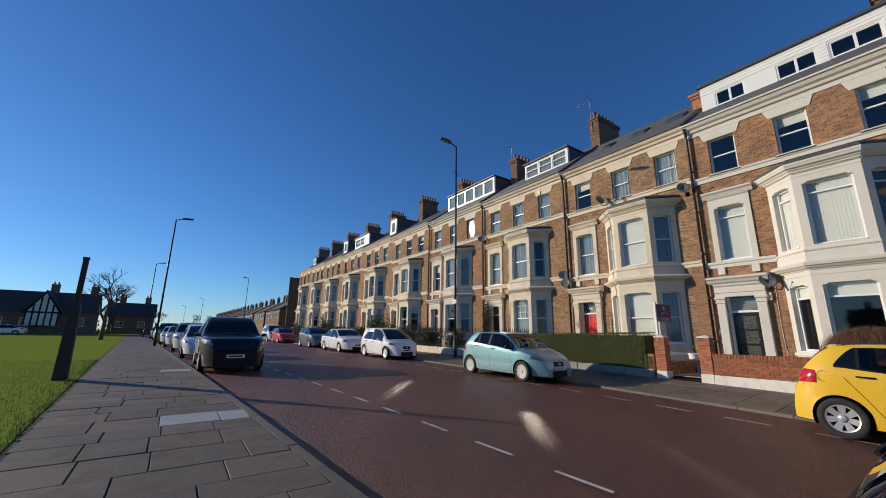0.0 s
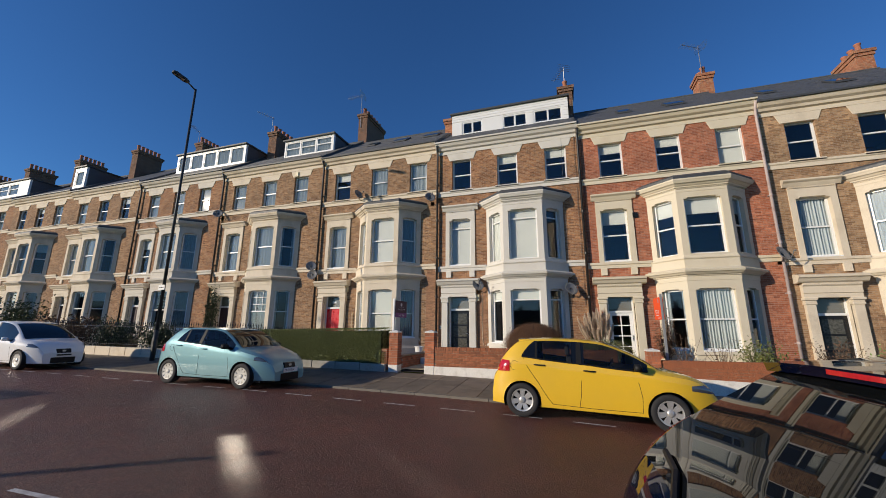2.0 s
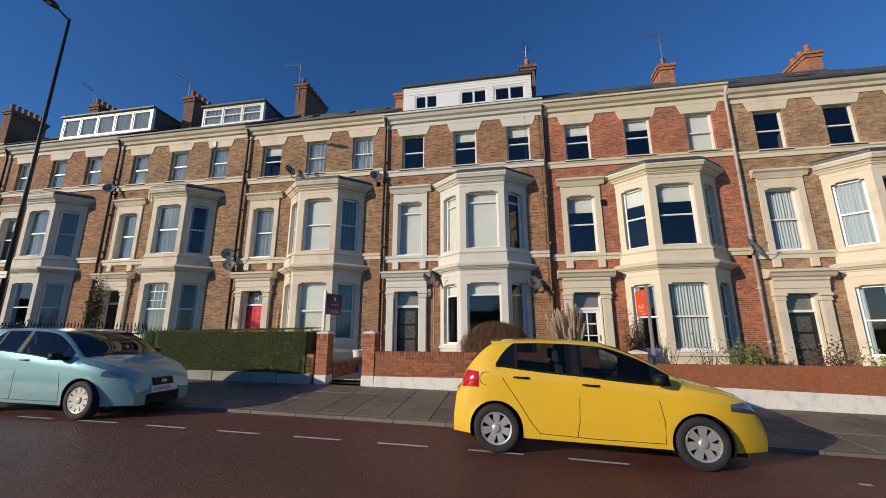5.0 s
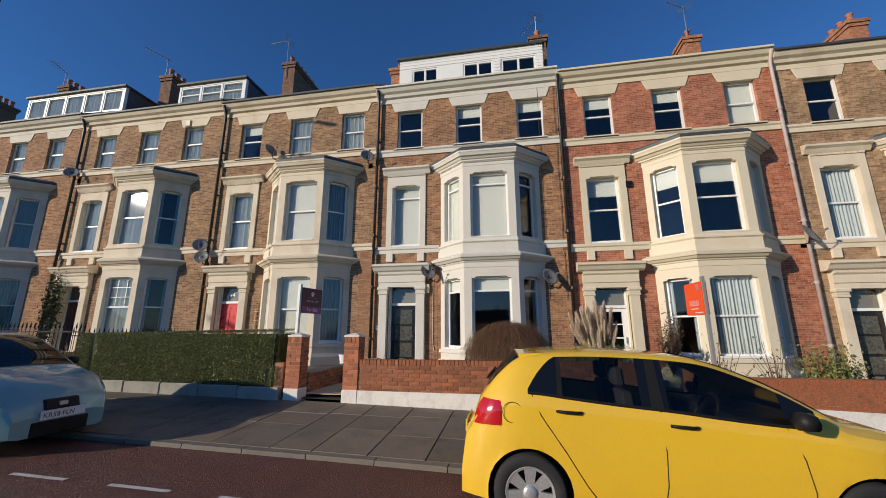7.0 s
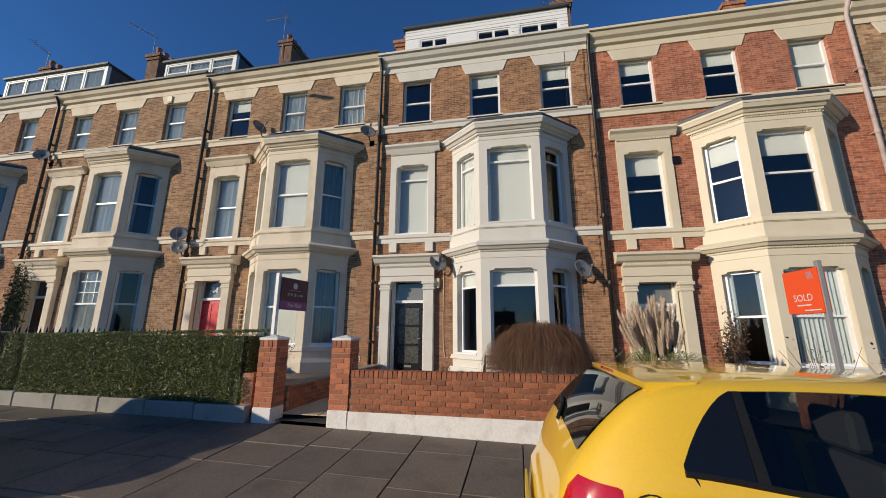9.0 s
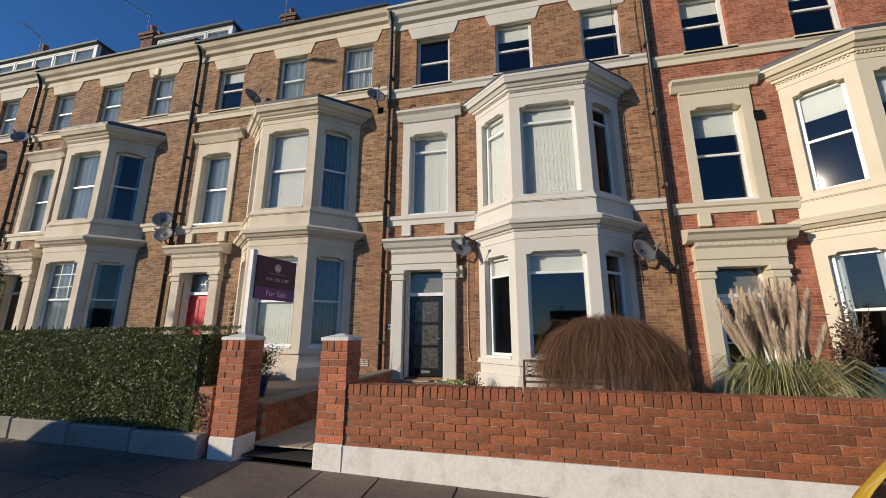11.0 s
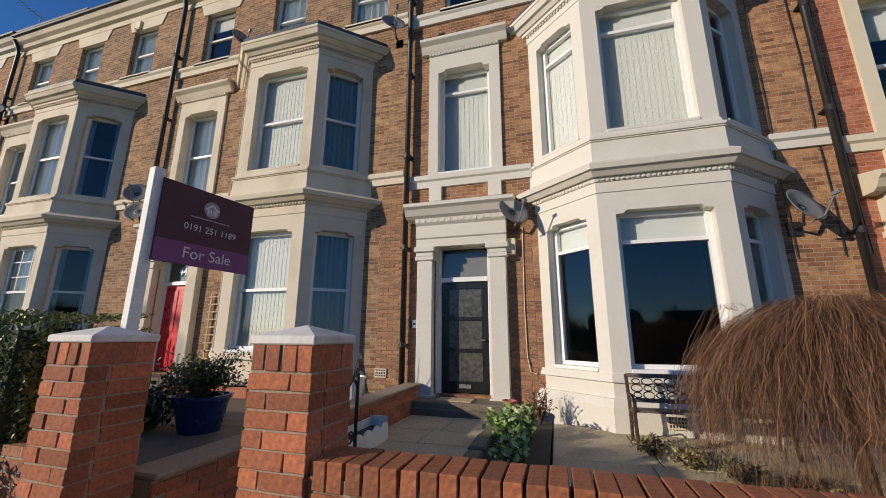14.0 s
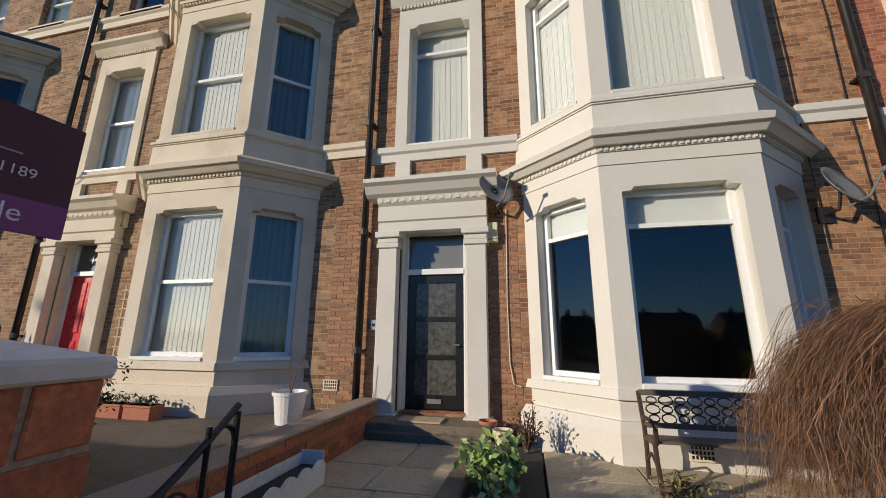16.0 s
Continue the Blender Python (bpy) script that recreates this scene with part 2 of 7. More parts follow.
# ---- mesh helpers ----
class Shape:
    """Collects faces for one mesh; tf moves what is added next."""

    def __init__(self):
        self.v, self.f, self.tf = [], [], None

    def add(self, verts, faces):
        k = len(self.v)
        self.v += [tuple(self.tf @ Vector(p)) if self.tf else tuple(p) for p in verts]
        self.f += [tuple(i + k for i in q) for q in faces]
        return self

    def box(self, x0, x1, y0, y1, z0, z1):
        x0, x1, y0, y1, z0, z1 = min(x0, x1), max(x0, x1), min(y0, y1), max(y0, y1), min(z0, z1), max(z0, z1)
        return self.add([(x, y, z) for z in (z0, z1) for y in (y0, y1) for x in (x0, x1)],
                        [(0, 2, 3, 1), (4, 5, 7, 6), (0, 1, 5, 4), (2, 6, 7, 3), (0, 4, 6, 2), (1, 3, 7, 5)])

    def prism(self, pts, a, b, axis="z"):
        """A flat outline pulled from a to b along an axis. pts: for z (x, y); for y (x, z); for x (y, z)."""
        put = {"z": lambda p, c: (p[0], p[1], c), "y": lambda p, c: (p[0], c, p[1]), "x": lambda p, c: (c, p[0], p[1])}[axis]
        n = len(pts)
        area = sum(pts[i][0] * pts[(i + 1) % n][1] - pts[(i + 1) % n][0] * pts[i][1] for i in range(n))
        if (area < 0) != (axis == "y") != (b < a):
            pts = pts[::-1]
        faces = [tuple(range(n))[::-1], tuple(range(n, 2 * n))] + [(i, (i + 1) % n, n + (i + 1) % n, n + i) for i in range(n)]
        return self.add([put(p, a) for p in pts] + [put(p, b) for p in pts], faces)

    def tube(self, path, r, n=8, r_end=None, cap=True):
        path = [Vector(p) for p in path]
        rings = []
        for i, p in enumerate(path):
            d = (path[min(i + 1, len(path) - 1)] - path[max(i - 1, 0)]).normalized()
            s = d.cross(Vector((0, 0, 1)) if abs(d.z) < 0.9 else Vector((1, 0, 0))).normalized()
            t = d.cross(s)
            k = r if r_end is None else r + (r_end - r) * i / (len(path) - 1)
            rings.append([p + (s * math.cos(2 * math.pi * j / n) + t * math.sin(2 * math.pi * j / n)) * k for j in range(n)])
        faces = [(i * n + j, i * n + (j + 1) % n, (i + 1) * n + (j + 1) % n, (i + 1) * n + j) for i in range(len(path) - 1) for j in range(n)]
        if cap:
            faces += [tuple(range(n))[::-1], tuple(range((len(path) - 1) * n, len(path) * n))]
        return self.add([p for ring in rings for p in ring], faces)

    def lathe(self, prof, cx, cy, n=16):
        """Rings of (radius, z) turned round a standing axis."""
        verts = [(cx + r * math.cos(2 * math.pi * j / n), cy + r * math.sin(2 * math.pi * j / n), z) for r, z in prof for j in range(n)]
        faces = [(i * n + j, i * n + (j + 1) % n, (i + 1) * n + (j + 1) % n, (i + 1) * n + j) for i in range(len(prof) - 1) for j in range(n)]
        faces += [tuple(range(n))[::-1], tuple(range((len(prof) - 1) * n, len(prof) * n))]
        return self.add(verts, faces)

    def holed(self, u0, u1, z0, z1, holes, depth):
        """A wall slab in x-z from y = 0 to y = depth with rectangular holes (u0, u1, z0, z1)."""
        us = sorted({u0, u1, *[c for h in holes for c in h[:2]]})
        zs = sorted({z0, z1, *[c for h in holes for c in h[2:]]})
        solid = lambda i, j: 0 <= i < len(us) - 1 and 0 <= j < len(zs) - 1 and not any(
            h[0] <= (us[i] + us[i + 1]) / 2 <= h[1] and h[2] <= (zs[j] + zs[j + 1]) / 2 <= h[3] for h in holes)
        for i in range(len(us) - 1):
            for j in range(len(zs) - 1):
                if not solid(i, j):
                    continue
                a, b, c, d = us[i], us[i + 1], zs[j], zs[j + 1]
                self.add([(a, 0, c), (b, 0, c), (b, 0, d), (a, 0, d)], [(0, 1, 2, 3)])
                self.add([(a, depth, c), (b, depth, c), (b, depth, d), (a, depth, d)], [(3, 2, 1, 0)])
                if not solid(i - 1, j):
                    self.add([(a, 0, c), (a, 0, d), (a, depth, d), (a, depth, c)], [(0, 1, 2, 3)])
                if not solid(i + 1, j):
                    self.add([(b, 0, c), (b, depth, c), (b, depth, d), (b, 0, d)], [(0, 1, 2, 3)])
                if not solid(i, j - 1):
                    self.add([(a, 0, c), (a, depth, c), (b, depth, c), (b, 0, c)], [(0, 1, 2, 3)])
                if not solid(i, j + 1):
                    self.add([(a, 0, d), (b, 0, d), (b, depth, d), (a, depth, d)], [(0, 1, 2, 3)])
        return self

    def mesh(self, name, mat=None, smooth=False):
        me = bpy.data.meshes.new(name)
        me.from_pydata(self.v, [], self.f)
        if mat:
            me.materials.append(mat)
        if smooth:
            me.polygons.foreach_set("use_smooth", [True] * len(me.polygons))
        me.update()
        return me


def part(name, shape, mat, parent=None, label="", smooth=False, bevel=0.0):
    """Links a shape as one mesh object under a thing or a part."""
    ob = new(name, shape.mesh(name, mat, smooth))
    if parent:
        ob.parent = parent
    if label:
        ob["label"] = label
    if bevel:
        bv = ob.modifiers.new("bevel", "BEVEL")
        bv.width, bv.segments, bv.limit_method = bevel, 1, "ANGLE"
    return ob


def thing(name, m, label, category, group="", kind=""):
    ob = new(name)
    ob.empty_display_size = 0.2
    ob.matrix_world = m
    return tagged(ob, label, category, group, kind)


def solo(name, shape, mat, label, category, group="", kind="", m=None, smooth=False, bevel=0.0):
    ob = part(name, shape, mat, None, "", smooth, bevel)
    if m:
        ob.matrix_world = m
    return tagged(ob, label, category, group, kind)


# ---- ground, road, pavements ----
def kerb_x(y):
    return 1.45 - 0.07 * (y - 4)


def verge_x(y):
    return -1.40 - 0.06 * (y - 6)


FAR_KERB, WALL_X = 9.95, 12.53


def strip(name, xa, xb, ys, dz, mat, za=0.0, zb=0.0):
    """A sheet between two lines x = xa(y) and x = xb(y) that follows the street's climb."""
    s = Shape()
    vs = [p for y in ys for p in ((xa(y), y, zg(y) + dz + za), (xb(y), y, zg(y) + dz + zb))]
    s.add(vs, [(2 * i, 2 * i + 1, 2 * i + 3, 2 * i + 2) for i in range(len(ys) - 1)])
    return part(name, s, mat)


YS = [-400, -60, -30] + list(range(-20, 80, 4)) + [100, 160, 260, 400]
tagged(strip("ground", lambda y: -500, lambda y: 500, YS, -0.06, M_grass), "green grass and soil reaching to the horizon", "ground", kind="structure")
tagged(strip("road", kerb_x, lambda y: FAR_KERB, YS, 0, M_road), "damp red asphalt street with worn white dashes", "road", kind="structure")
lawn = tagged(strip("lawn", lambda y: -160, lambda y: verge_x(y), YS, 0.11, M_grass), "short sunlit green grass beside the pavement", "grass", kind="structure")
pave_w = tagged(strip("pavement_west", verge_x, lambda y: kerb_x(y) - 0.13, YS, 0.10, M_joint), "grey flagstone pavement beside the grass", "pavement", kind="structure")
pave_e = tagged(strip("pavement_east", lambda y: FAR_KERB + 0.13, lambda y: WALL_X + 0.05, YS, 0.0, M_joint, 0.035, 0.175), "grey flagstone pavement along the garden walls", "pavement", kind="structure")
garden = tagged(strip("garden_ground", lambda y: WALL_X + 0.05, lambda y: 17.6, YS, 0.22, M_joint), "dark earth and paving of the front gardens", "garden", kind="structure")


def kerb_row(name, xf, side, y0, y1, step, label, h=0.118):
    k = tagged(new(name), label, "kerb", kind="structure")
    y = y0
    rng = random.Random(3)
    while y < y1:
        s, e = Shape(), y + step
        a, b = xf(y), xf(e)
        t = rng.uniform(-0.004, 0.004)
        x = (a, a - 0.13 * side, b - 0.13 * side, b)
        s.add([(x[0], y + 0.006, zg(y) - 0.04), (x[1], y + 0.006, zg(y) - 0.04), (x[2], e - 0.006, zg(e) - 0.04), (x[3], e - 0.006, zg(e) - 0.04),
               (x[0] - 0.015 * side, y + 0.006, zg(y) + h - 0.003 + t), (x[1], y + 0.006, zg(y) + h + t), (x[2], e - 0.006, zg(e) + h + t), (x[3] - 0.015 * side, e - 0.006, zg(e) + h - 0.003 + t)],
              [(0, 3, 2, 1)[::1], (4, 5, 6, 7), (0, 1, 5, 4), (1, 2, 6, 5), (2, 3, 7, 6), (3, 0, 4, 7)] if side > 0 else
              [(0, 1, 2, 3), (7, 6, 5, 4), (4, 5, 1, 0), (5, 6, 2, 1), (6, 7, 3, 2), (7, 4, 0, 3)])
        part("kerb_stone", s, M_kerb, k)
        y = e
    return k


def flag(parent, x0, x1, y0, y1, zf, mat, tilt):
    g = 0.006
    xs, ys = (x0 + g, x1 - g), (y0 + g, y1 - g)
    s = Shape()
    top = [(xs[0] + .004, ys[0] + .004), (xs[1] - .004, ys[0] + .004), (xs[1] - .004, ys[1] - .004), (xs[0] + .004, ys[1] - .004)]
    bot = [(xs[0], ys[0]), (xs[1], ys[0]), (xs[1], ys[1]), (xs[0], ys[1])]
    s.add([(x, y, zf(x, y) + 0.004) for x, y in bot] + [(x, y, zf(x, y) + 0.016 + tilt) for x, y in top],
          [(4, 5, 6, 7), (0, 1, 5, 4), (1, 2, 6, 5), (2, 3, 7, 6), (3, 0, 4, 7)])
    part("flagstone", s, mat, parent)


def flags_west():
    rng = random.Random(11)
    y = 2.4
    while y < 16:
        d = rng.choice((0.55, 0.6, 0.68))
        x0, x1 = verge_x(y) + 0.05, kerb_x(y) - 0.15
        x = x0
        while x < x1 - 0.15:
            w = min(rng.choice((0.6, 0.75, 0.9)), x1 - x)
            if x1 - x - w < 0.3:
                w = x1 - x
            pale = (6.6 < y < 7.2 and x > x0 + 1.2) or rng.random() < 0.03
            flag(pave_w, x, x + w, y, y + d, lambda a, b: zg(b) + 0.10, M_flag_pale if pale else M_flag, rng.uniform(-0.004, 0.004))
            x += w
        y += d
    # the rest of the pavement, joined
    s = Shape()
    for lo, hi in ((16, 70), (-10, 2.4)):
        y = lo
        while y < hi:
            x0, x1 = verge_x(y) + 0.05, kerb_x(y) - 0.15
            n = 4
            sh = rng.uniform(-0.2, 0.2)
            cuts = [x0] + [x0 + (x1 - x0) * (i + sh) / n for i in range(1, n)] + [x1]
            for a, b in zip(cuts, cuts[1:]):
                t = rng.uniform(0.010, 0.018)
                s.add([(a + .006, y + .006, zg(y) + 0.10 + t), (b - .006, y + .006, zg(y) + 0.10 + t), (b - .006, y + .594, zg(y + .6) + 0.10 + t), (a + .006, y + .594, zg(y + .6) + 0.10 + t)], [(0, 1, 2, 3)])
            y += 0.6
    o = part("distant_flagstones", s, M_flag, pave_w)
    o["kind"] = "stuff"


def zpe(x, y):
    return zg(y) + 0.035 + 0.14 * (x - FAR_KERB - 0.13) / (WALL_X - FAR_KERB - 0.08)


def flags_east():
    rng = random.Random(5)
    y = -9.0
    while y < 13:
        d = rng.choice((0.6, 0.75, 0.9, 0.9))
        cuts = [FAR_KERB + 0.15, FAR_KERB + 0.15 + rng.uniform(0.7, 1.05), FAR_KERB + rng.uniform(1.6, 2.0), WALL_X - 0.02]
        for a, b in zip(cuts, cuts[1:]):
            flag(pave_e, a, b, y, y + d, zpe, M_flag, rng.uniform(-0.003, 0.003))
        y += d
    s = Shape()
    for lo, hi in ((13, 70), (-30, -9)):
        y = lo
        while y < hi:
            for a, b in ((FAR_KERB + .15, FAR_KERB + 1), (FAR_KERB + 1, FAR_KERB + 1.8), (FAR_KERB + 1.8, WALL_X)):
                s.add([(a + .006, y + .006, zpe(a, y) + .014), (b - .006, y + .006, zpe(b, y) + .014), (b - .006, y + .794, zpe(b, y + .8) + .014), (a + .006, y + .794, zpe(a, y + .8) + .014)], [(0, 1, 2, 3)])
            y += 0.8
    o = part("distant_flagstones", s, M_flag, pave_e)
    o["kind"] = "stuff"


def dashes():
    rng = random.Random(8)
    for xf, y0, y1, step, ln in ((lambda y: 3.66 - 0.045 * (y - 3), 1.0, 40, 1.32, 0.68), (lambda y: 8.78, -9, 30, 1.27, 0.72)):
        y = y0
        while y < y1:
            s = Shape()
            a, b = xf(y) - 0.03, xf(y + ln) - 0.03
            s.add([(a, y, zg(y) + .004), (a + .06, y, zg(y) + .004), (b + .06, y + ln, zg(y + ln) + .004), (b, y + ln, zg(y + ln) + .004)], [(0, 1, 2, 3)])
            solo("road_dash", s, M_paint_line, "worn white painted dash on the road", "road marking", "road dashes", "structure")
            y += step


# ---- terraced houses ----
def offset_line(pts, out):
    """Moves an open outline outwards (to its right, towards -y)."""
    res = []
    for i, p in enumerate(pts):
        ns = []
        for a, b in ((i - 1, i), (i, i + 1)):
            if 0 <= a and b < len(pts):
                d = Vector((pts[b][0] - pts[a][0], pts[b][1] - pts[a][1])).normalized()
                ns.append(Vector((d.y, -d.x)))
        if len(ns) == 1:
            n = Vector((math.copysign(1, ns[0].x), 0)) if abs(ns[0].x) > 0.3 else ns[0]
            k = out / max(0.3, n.dot(ns[0]))
        else:
            n = (ns[0] + ns[1]).normalized()
            k = out / n.dot(ns[0])
        res.append((p[0] + n.x * k, p[1] + n.y * k))
    return res


def window(parent, tf, u0, u1, z0, z1, mat=None, style="sash", dress=None, depth=0.10, open_=0.0, rail=0.5):
    """A window in a hole of a slab whose outside is y = 0 of tf: frame, panes and what hangs behind."""
    mat = mat or M_upvc
    f = Shape()
    w, y0, y1 = 0.068, depth, depth + 0.07
    f.tf = tf @ pose(0, y0, 0)
    zm = z0 + (z1 - z0) * rail
    um = (u0 + u1) / 2
    cols = ((u0 + w, um - 0.045), (um + 0.045, u1 - w)) if style == "double" else ((u0 + w, u1 - w),)
    lights_ = [(p, q, z0 + w * 1.15, zm - 0.026) for p, q in cols] + [(p, q, zm + 0.026, z1 - w) for p, q in cols] if rail < 0.95 else [(p, q, z0 + w * 1.15, z1 - w) for p, q in cols]
    f.holed(u0, u1, z0, z1, lights_, 0.07)
    bars = Shape()
    bars.tf = tf
    if style == "georgian":
        for k in (1, 2):
            bars.box(u0 + (u1 - u0) * k / 3 - 0.011, u0 + (u1 - u0) * k / 3 + 0.011, y0 + 0.02, y1 - 0.015, zm + .02, z1 - w + .01)
        for k in (1, 2):
            zz = zm + (z1 - zm) * k / 3
            bars.box(u0 + w - .01, u1 - w + .01, y0 + 0.021, y1 - 0.016, zz - 0.011, zz + 0.011)
    win = part("window", f, mat, parent)
    if bars.f:
        part("glazing_bar", bars, mat, win)
    for a, b in ((z0 + w, zm), (zm, z1 - w)):
        g = Shape()
        g.tf = tf
        g.add([(u0 + w, y0 + 0.04, a), (u1 - w, y0 + 0.04, a), (u1 - w, y0 + 0.04, b), (u0 + w, y0 + 0.04, b)], [(0, 1, 2, 3)])
        p = part("pane", g, M_glass, win)
        p.visible_shadow = False
    if dress:
        c = Shape()
        c.tf = tf
        yb = depth + 0.085
        if dress == "blind":
            n = max(6, int((u1 - u0) / 0.085))
            for i in range(n):
                a = u0 + (u1 - u0) * (i - 0.12) / n
                b = u0 + (u1 - u0) * (i + 1.0) / n
                c.add([(a, yb + 0.0055, z0 + .04), (b, yb, z0 + .04), (b, yb, z1 - .04), (a, yb + 0.0055, z1 - .04)], [(0, 1, 2, 3)])
            part("vertical_blind", c, M_blind, win, "pale vertical slat blind")
        elif dress == "roller":
            c.box(u0 + .03, u1 - .03, yb, yb + 0.012, z1 - (z1 - z0) * (1.0 - rail if rail > 0.7 else 0.28), z1 - .03)
            part("roller_blind", c, M_blind, win, "half-drawn pale roller blind")
        elif dress in ("nets", "sides"):
            spans = ((u0, u1),) if dress == "nets" else ((u0, u0 + (u1 - u0) * 0.22), (u1 - (u1 - u0) * 0.22, u1))
            for a, b in spans:
                n = max(6, int((b - a) / 0.03))
                vs = []
                for i in range(n + 1):
                    u, y = a + (b - a) * i / n, yb + 0.03 * math.sin(i * 2.1) + 0.012 * math.sin(i * 0.9)
                    vs += [(u, y, z0 + .02), (u, y, z1 - .03)]
                c.add(vs, [(2 * i, 2 * i + 2, 2 * i + 3, 2 * i + 1) for i in range(n)])
            part("curtain", c, M_curtain, win, "pale hanging curtain, in many windows a stand-in for mirrored sky")
    return win


BAY = [(2.43, 0.0), (3.30, -0.77), (4.96, -0.77), (5.78, 0.0)]
UP, LOW = (4.46, 6.64), (1.06, 3.22)          # sill and head of the bay's two storeys


def bay_facets():
    for (ax, ay), (bx, by) in zip(BAY, BAY[1:]):
        ln = math.hypot(bx - ax, by - ay)
        yield pose(ax, ay, 0, 0, 0, math.degrees(math.atan2(by - ay, bx - ax))), ln


def band(s, z0, z1, out, out_top=None):
    lo, hi = offset_line(BAY, out), offset_line(BAY, out if out_top is None else out_top)
    n = 4
    vs = [(x, min(y, -0.0), z0) for x, y in lo] + [(x, min(y, -0.0), z1) for x, y in hi]
    s.add(vs, [tuple(range(n)), tuple(range(n, 2 * n))[::-1]] + [(i + 1, i, n + i, n + i + 1)[::-1] for i in range(n - 1)] + [(0, 3, 7, 4)[::-1]])


def profile_run(s, u0, u1, prof):
    """A moulding along the wall: prof is rows of (outwards, z)."""
    s.prism([(-o, z) for o, z in prof] + [(0.02, prof[-1][1]), (0.02, prof[0][1])], u0, u1, "x")


def house(y_l, w, dz, brick, stone, upper=None, door="black", dormer=None, dress=(), lower=None, group_style=0, skylights=()):
    th = thing("terraced_house", pose(17.45, y_l, dz, 0, 0, -90), "tall brick terraced house with a stone bay window", "house", "terrace of houses")
    I = Matrix.Identity(4)
    k = w / 6.58
    U = lambda d: d * k if d > 6.2 else d
    tops = [(0.80, 1.74), (2.98, 3.92), (5.14, 6.06)]
    holes = [(a, b, 8.06, 9.66) for a, b in tops] + [(0.67, 1.70, 4.42, 6.66), (0.64, 1.60, 0.55, 3.08), (BAY[0][0] + .1, BAY[3][0] - .1, 0.3, 7.0)]
    s = Shape().holed(0, w, -0.6, 7.75, [h for h in holes if h[3] < 7.8], 0.22)
    part("wall", s, brick, th)
    s = Shape().holed(0, w, 7.75, 10.35, holes[:3], 0.22)
    part("upper_wall", s, upper or brick, th)
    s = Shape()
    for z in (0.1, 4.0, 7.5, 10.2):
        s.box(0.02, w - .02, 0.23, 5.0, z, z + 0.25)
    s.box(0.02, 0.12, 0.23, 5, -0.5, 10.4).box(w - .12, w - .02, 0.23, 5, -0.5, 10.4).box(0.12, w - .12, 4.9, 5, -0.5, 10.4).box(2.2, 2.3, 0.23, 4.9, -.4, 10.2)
    # interior in a darkened colour, deepening the shade behind the glass
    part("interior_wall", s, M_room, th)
    # bands, cornice and gutter
    s = Shape()
    profile_run(s, 0, w, [(0.05, 7.80), (0.05, 7.94), (0.09, 7.98), (0.09, 8.05)])
    part("upper_string_course", s, stone, th)
    for a, b in ((0.0, BAY[0][0] - .05), (BAY[3][0] + .05, w)):
        s = Shape()
        profile_run(s, a, b, [(0.04, 4.18), (0.04, 4.30), (0.08, 4.33), (0.08, 4.42)])
        part("string_course", s, stone, th)
    s = Shape()
    profile_run(s, 0, w, [(0.03, 9.98), (0.03, 10.14), (0.12, 10.18), (0.15, 10.28), (0.24, 10.34), (0.30, 10.46), (0.30, 10.50)])
    part("cornice", s, stone, th)
    part("gutter", Shape().box(0, w, -0.36, -0.26, 10.48, 10.55), stone if stone in (M_cream, M_white) else M_lead, th)
    # lintels and sills of the top windows
    for a, b in tops:
        s = Shape().prism([(a - 0.12, 9.62), (b + 0.12, 9.62), (b + 0.26, 9.98), (a - 0.26, 9.98)], -0.025, 0.1, "y")
        part("lintel", s, stone, th, bevel=0.008)
        s = Shape().box(a - .08, b + .08, -0.09, 0.14, 8.0, 8.09)
        part("sill", s, stone, th)
    dr = list(dress) + [None] * 12
    for i, (a, b) in enumerate(tops):
        window(th, I, a, b, 8.09, 9.64, dress=dr[i], depth=0.12)
    # window over the door: architrave, hood, brackets
    s = Shape()
    s.holed(0.49, 1.89, 4.42, 7.05, [(0.678, 1.692, 4.43, 6.652)], 0.20)
    s.v = [(x, y - 0.05, z) for x, y, z in s.v]
    for a, k_ in ((0.678, 1), (1.692, -1)):
        s.prism([(a, 6.652), (a, 6.59), (a + k_ * 0.10, 6.60), (a + k_ * 0.15, 6.652)], -0.048, 0.14, "y")
    part("architrave", s, stone, th)
    part("sill", Shape().box(0.68, 1.69, -0.04, 0.14, 4.425, 4.47), M_upvc, th)
    s = Shape()
    profile_run(s, 0.34, 2.05, [(0.07, 7.05), (0.10, 7.10), (0.14, 7.18), (0.22, 7.24), (0.22, 7.30), (0.04, 7.35)])
    for j in range(23):
        s.box(0.50 + j * 0.061, 0.535 + j * 0.061, -0.085, -0.04, 6.99, 7.045)
    part("hood", s, stone, th)
    window(th, I, 0.68, 1.69, 4.46, 6.65, dress=dr[3], depth=0.15, rail=0.5 if dr[3] != "blind" else 0.8)
    for a in (0.52, 1.62):
        part("panel_block", Shape().box(a, a + 0.24, -0.07, 0.02, 3.9, 4.18), stone, th, bevel=0.008)
    # doorway: pilasters, capitals, entablature, door
    for a, b in ((0.34, 0.62), (1.62, 1.90)):
        s = Shape()
        s.box(a, b, -0.14, 0.02, 0.20, 2.9).box(a - .04, b + .04, -0.18, 0.02, 0.16, 0.55).box(a - .03, b + .03, -0.17, 0.02, 2.78, 2.85).box(a - .05, b + .05, -0.20, 0.02, 2.93, 3.02).box(a - .02, b + .02, -0.16, 0.02, 2.85, 2.93)
        part("pilaster", s, stone, th, bevel=0.01)
    s = Shape()
    profile_run(s, 0.32, 1.92, [(0.15, 3.02), (0.15, 3.16), (0.18, 3.18), (0.18, 3.40), (0.22, 3.44), (0.24, 3.52)])
    s.box(0.62, 1.62, -0.14, 0.1, 3.06, 3.2)
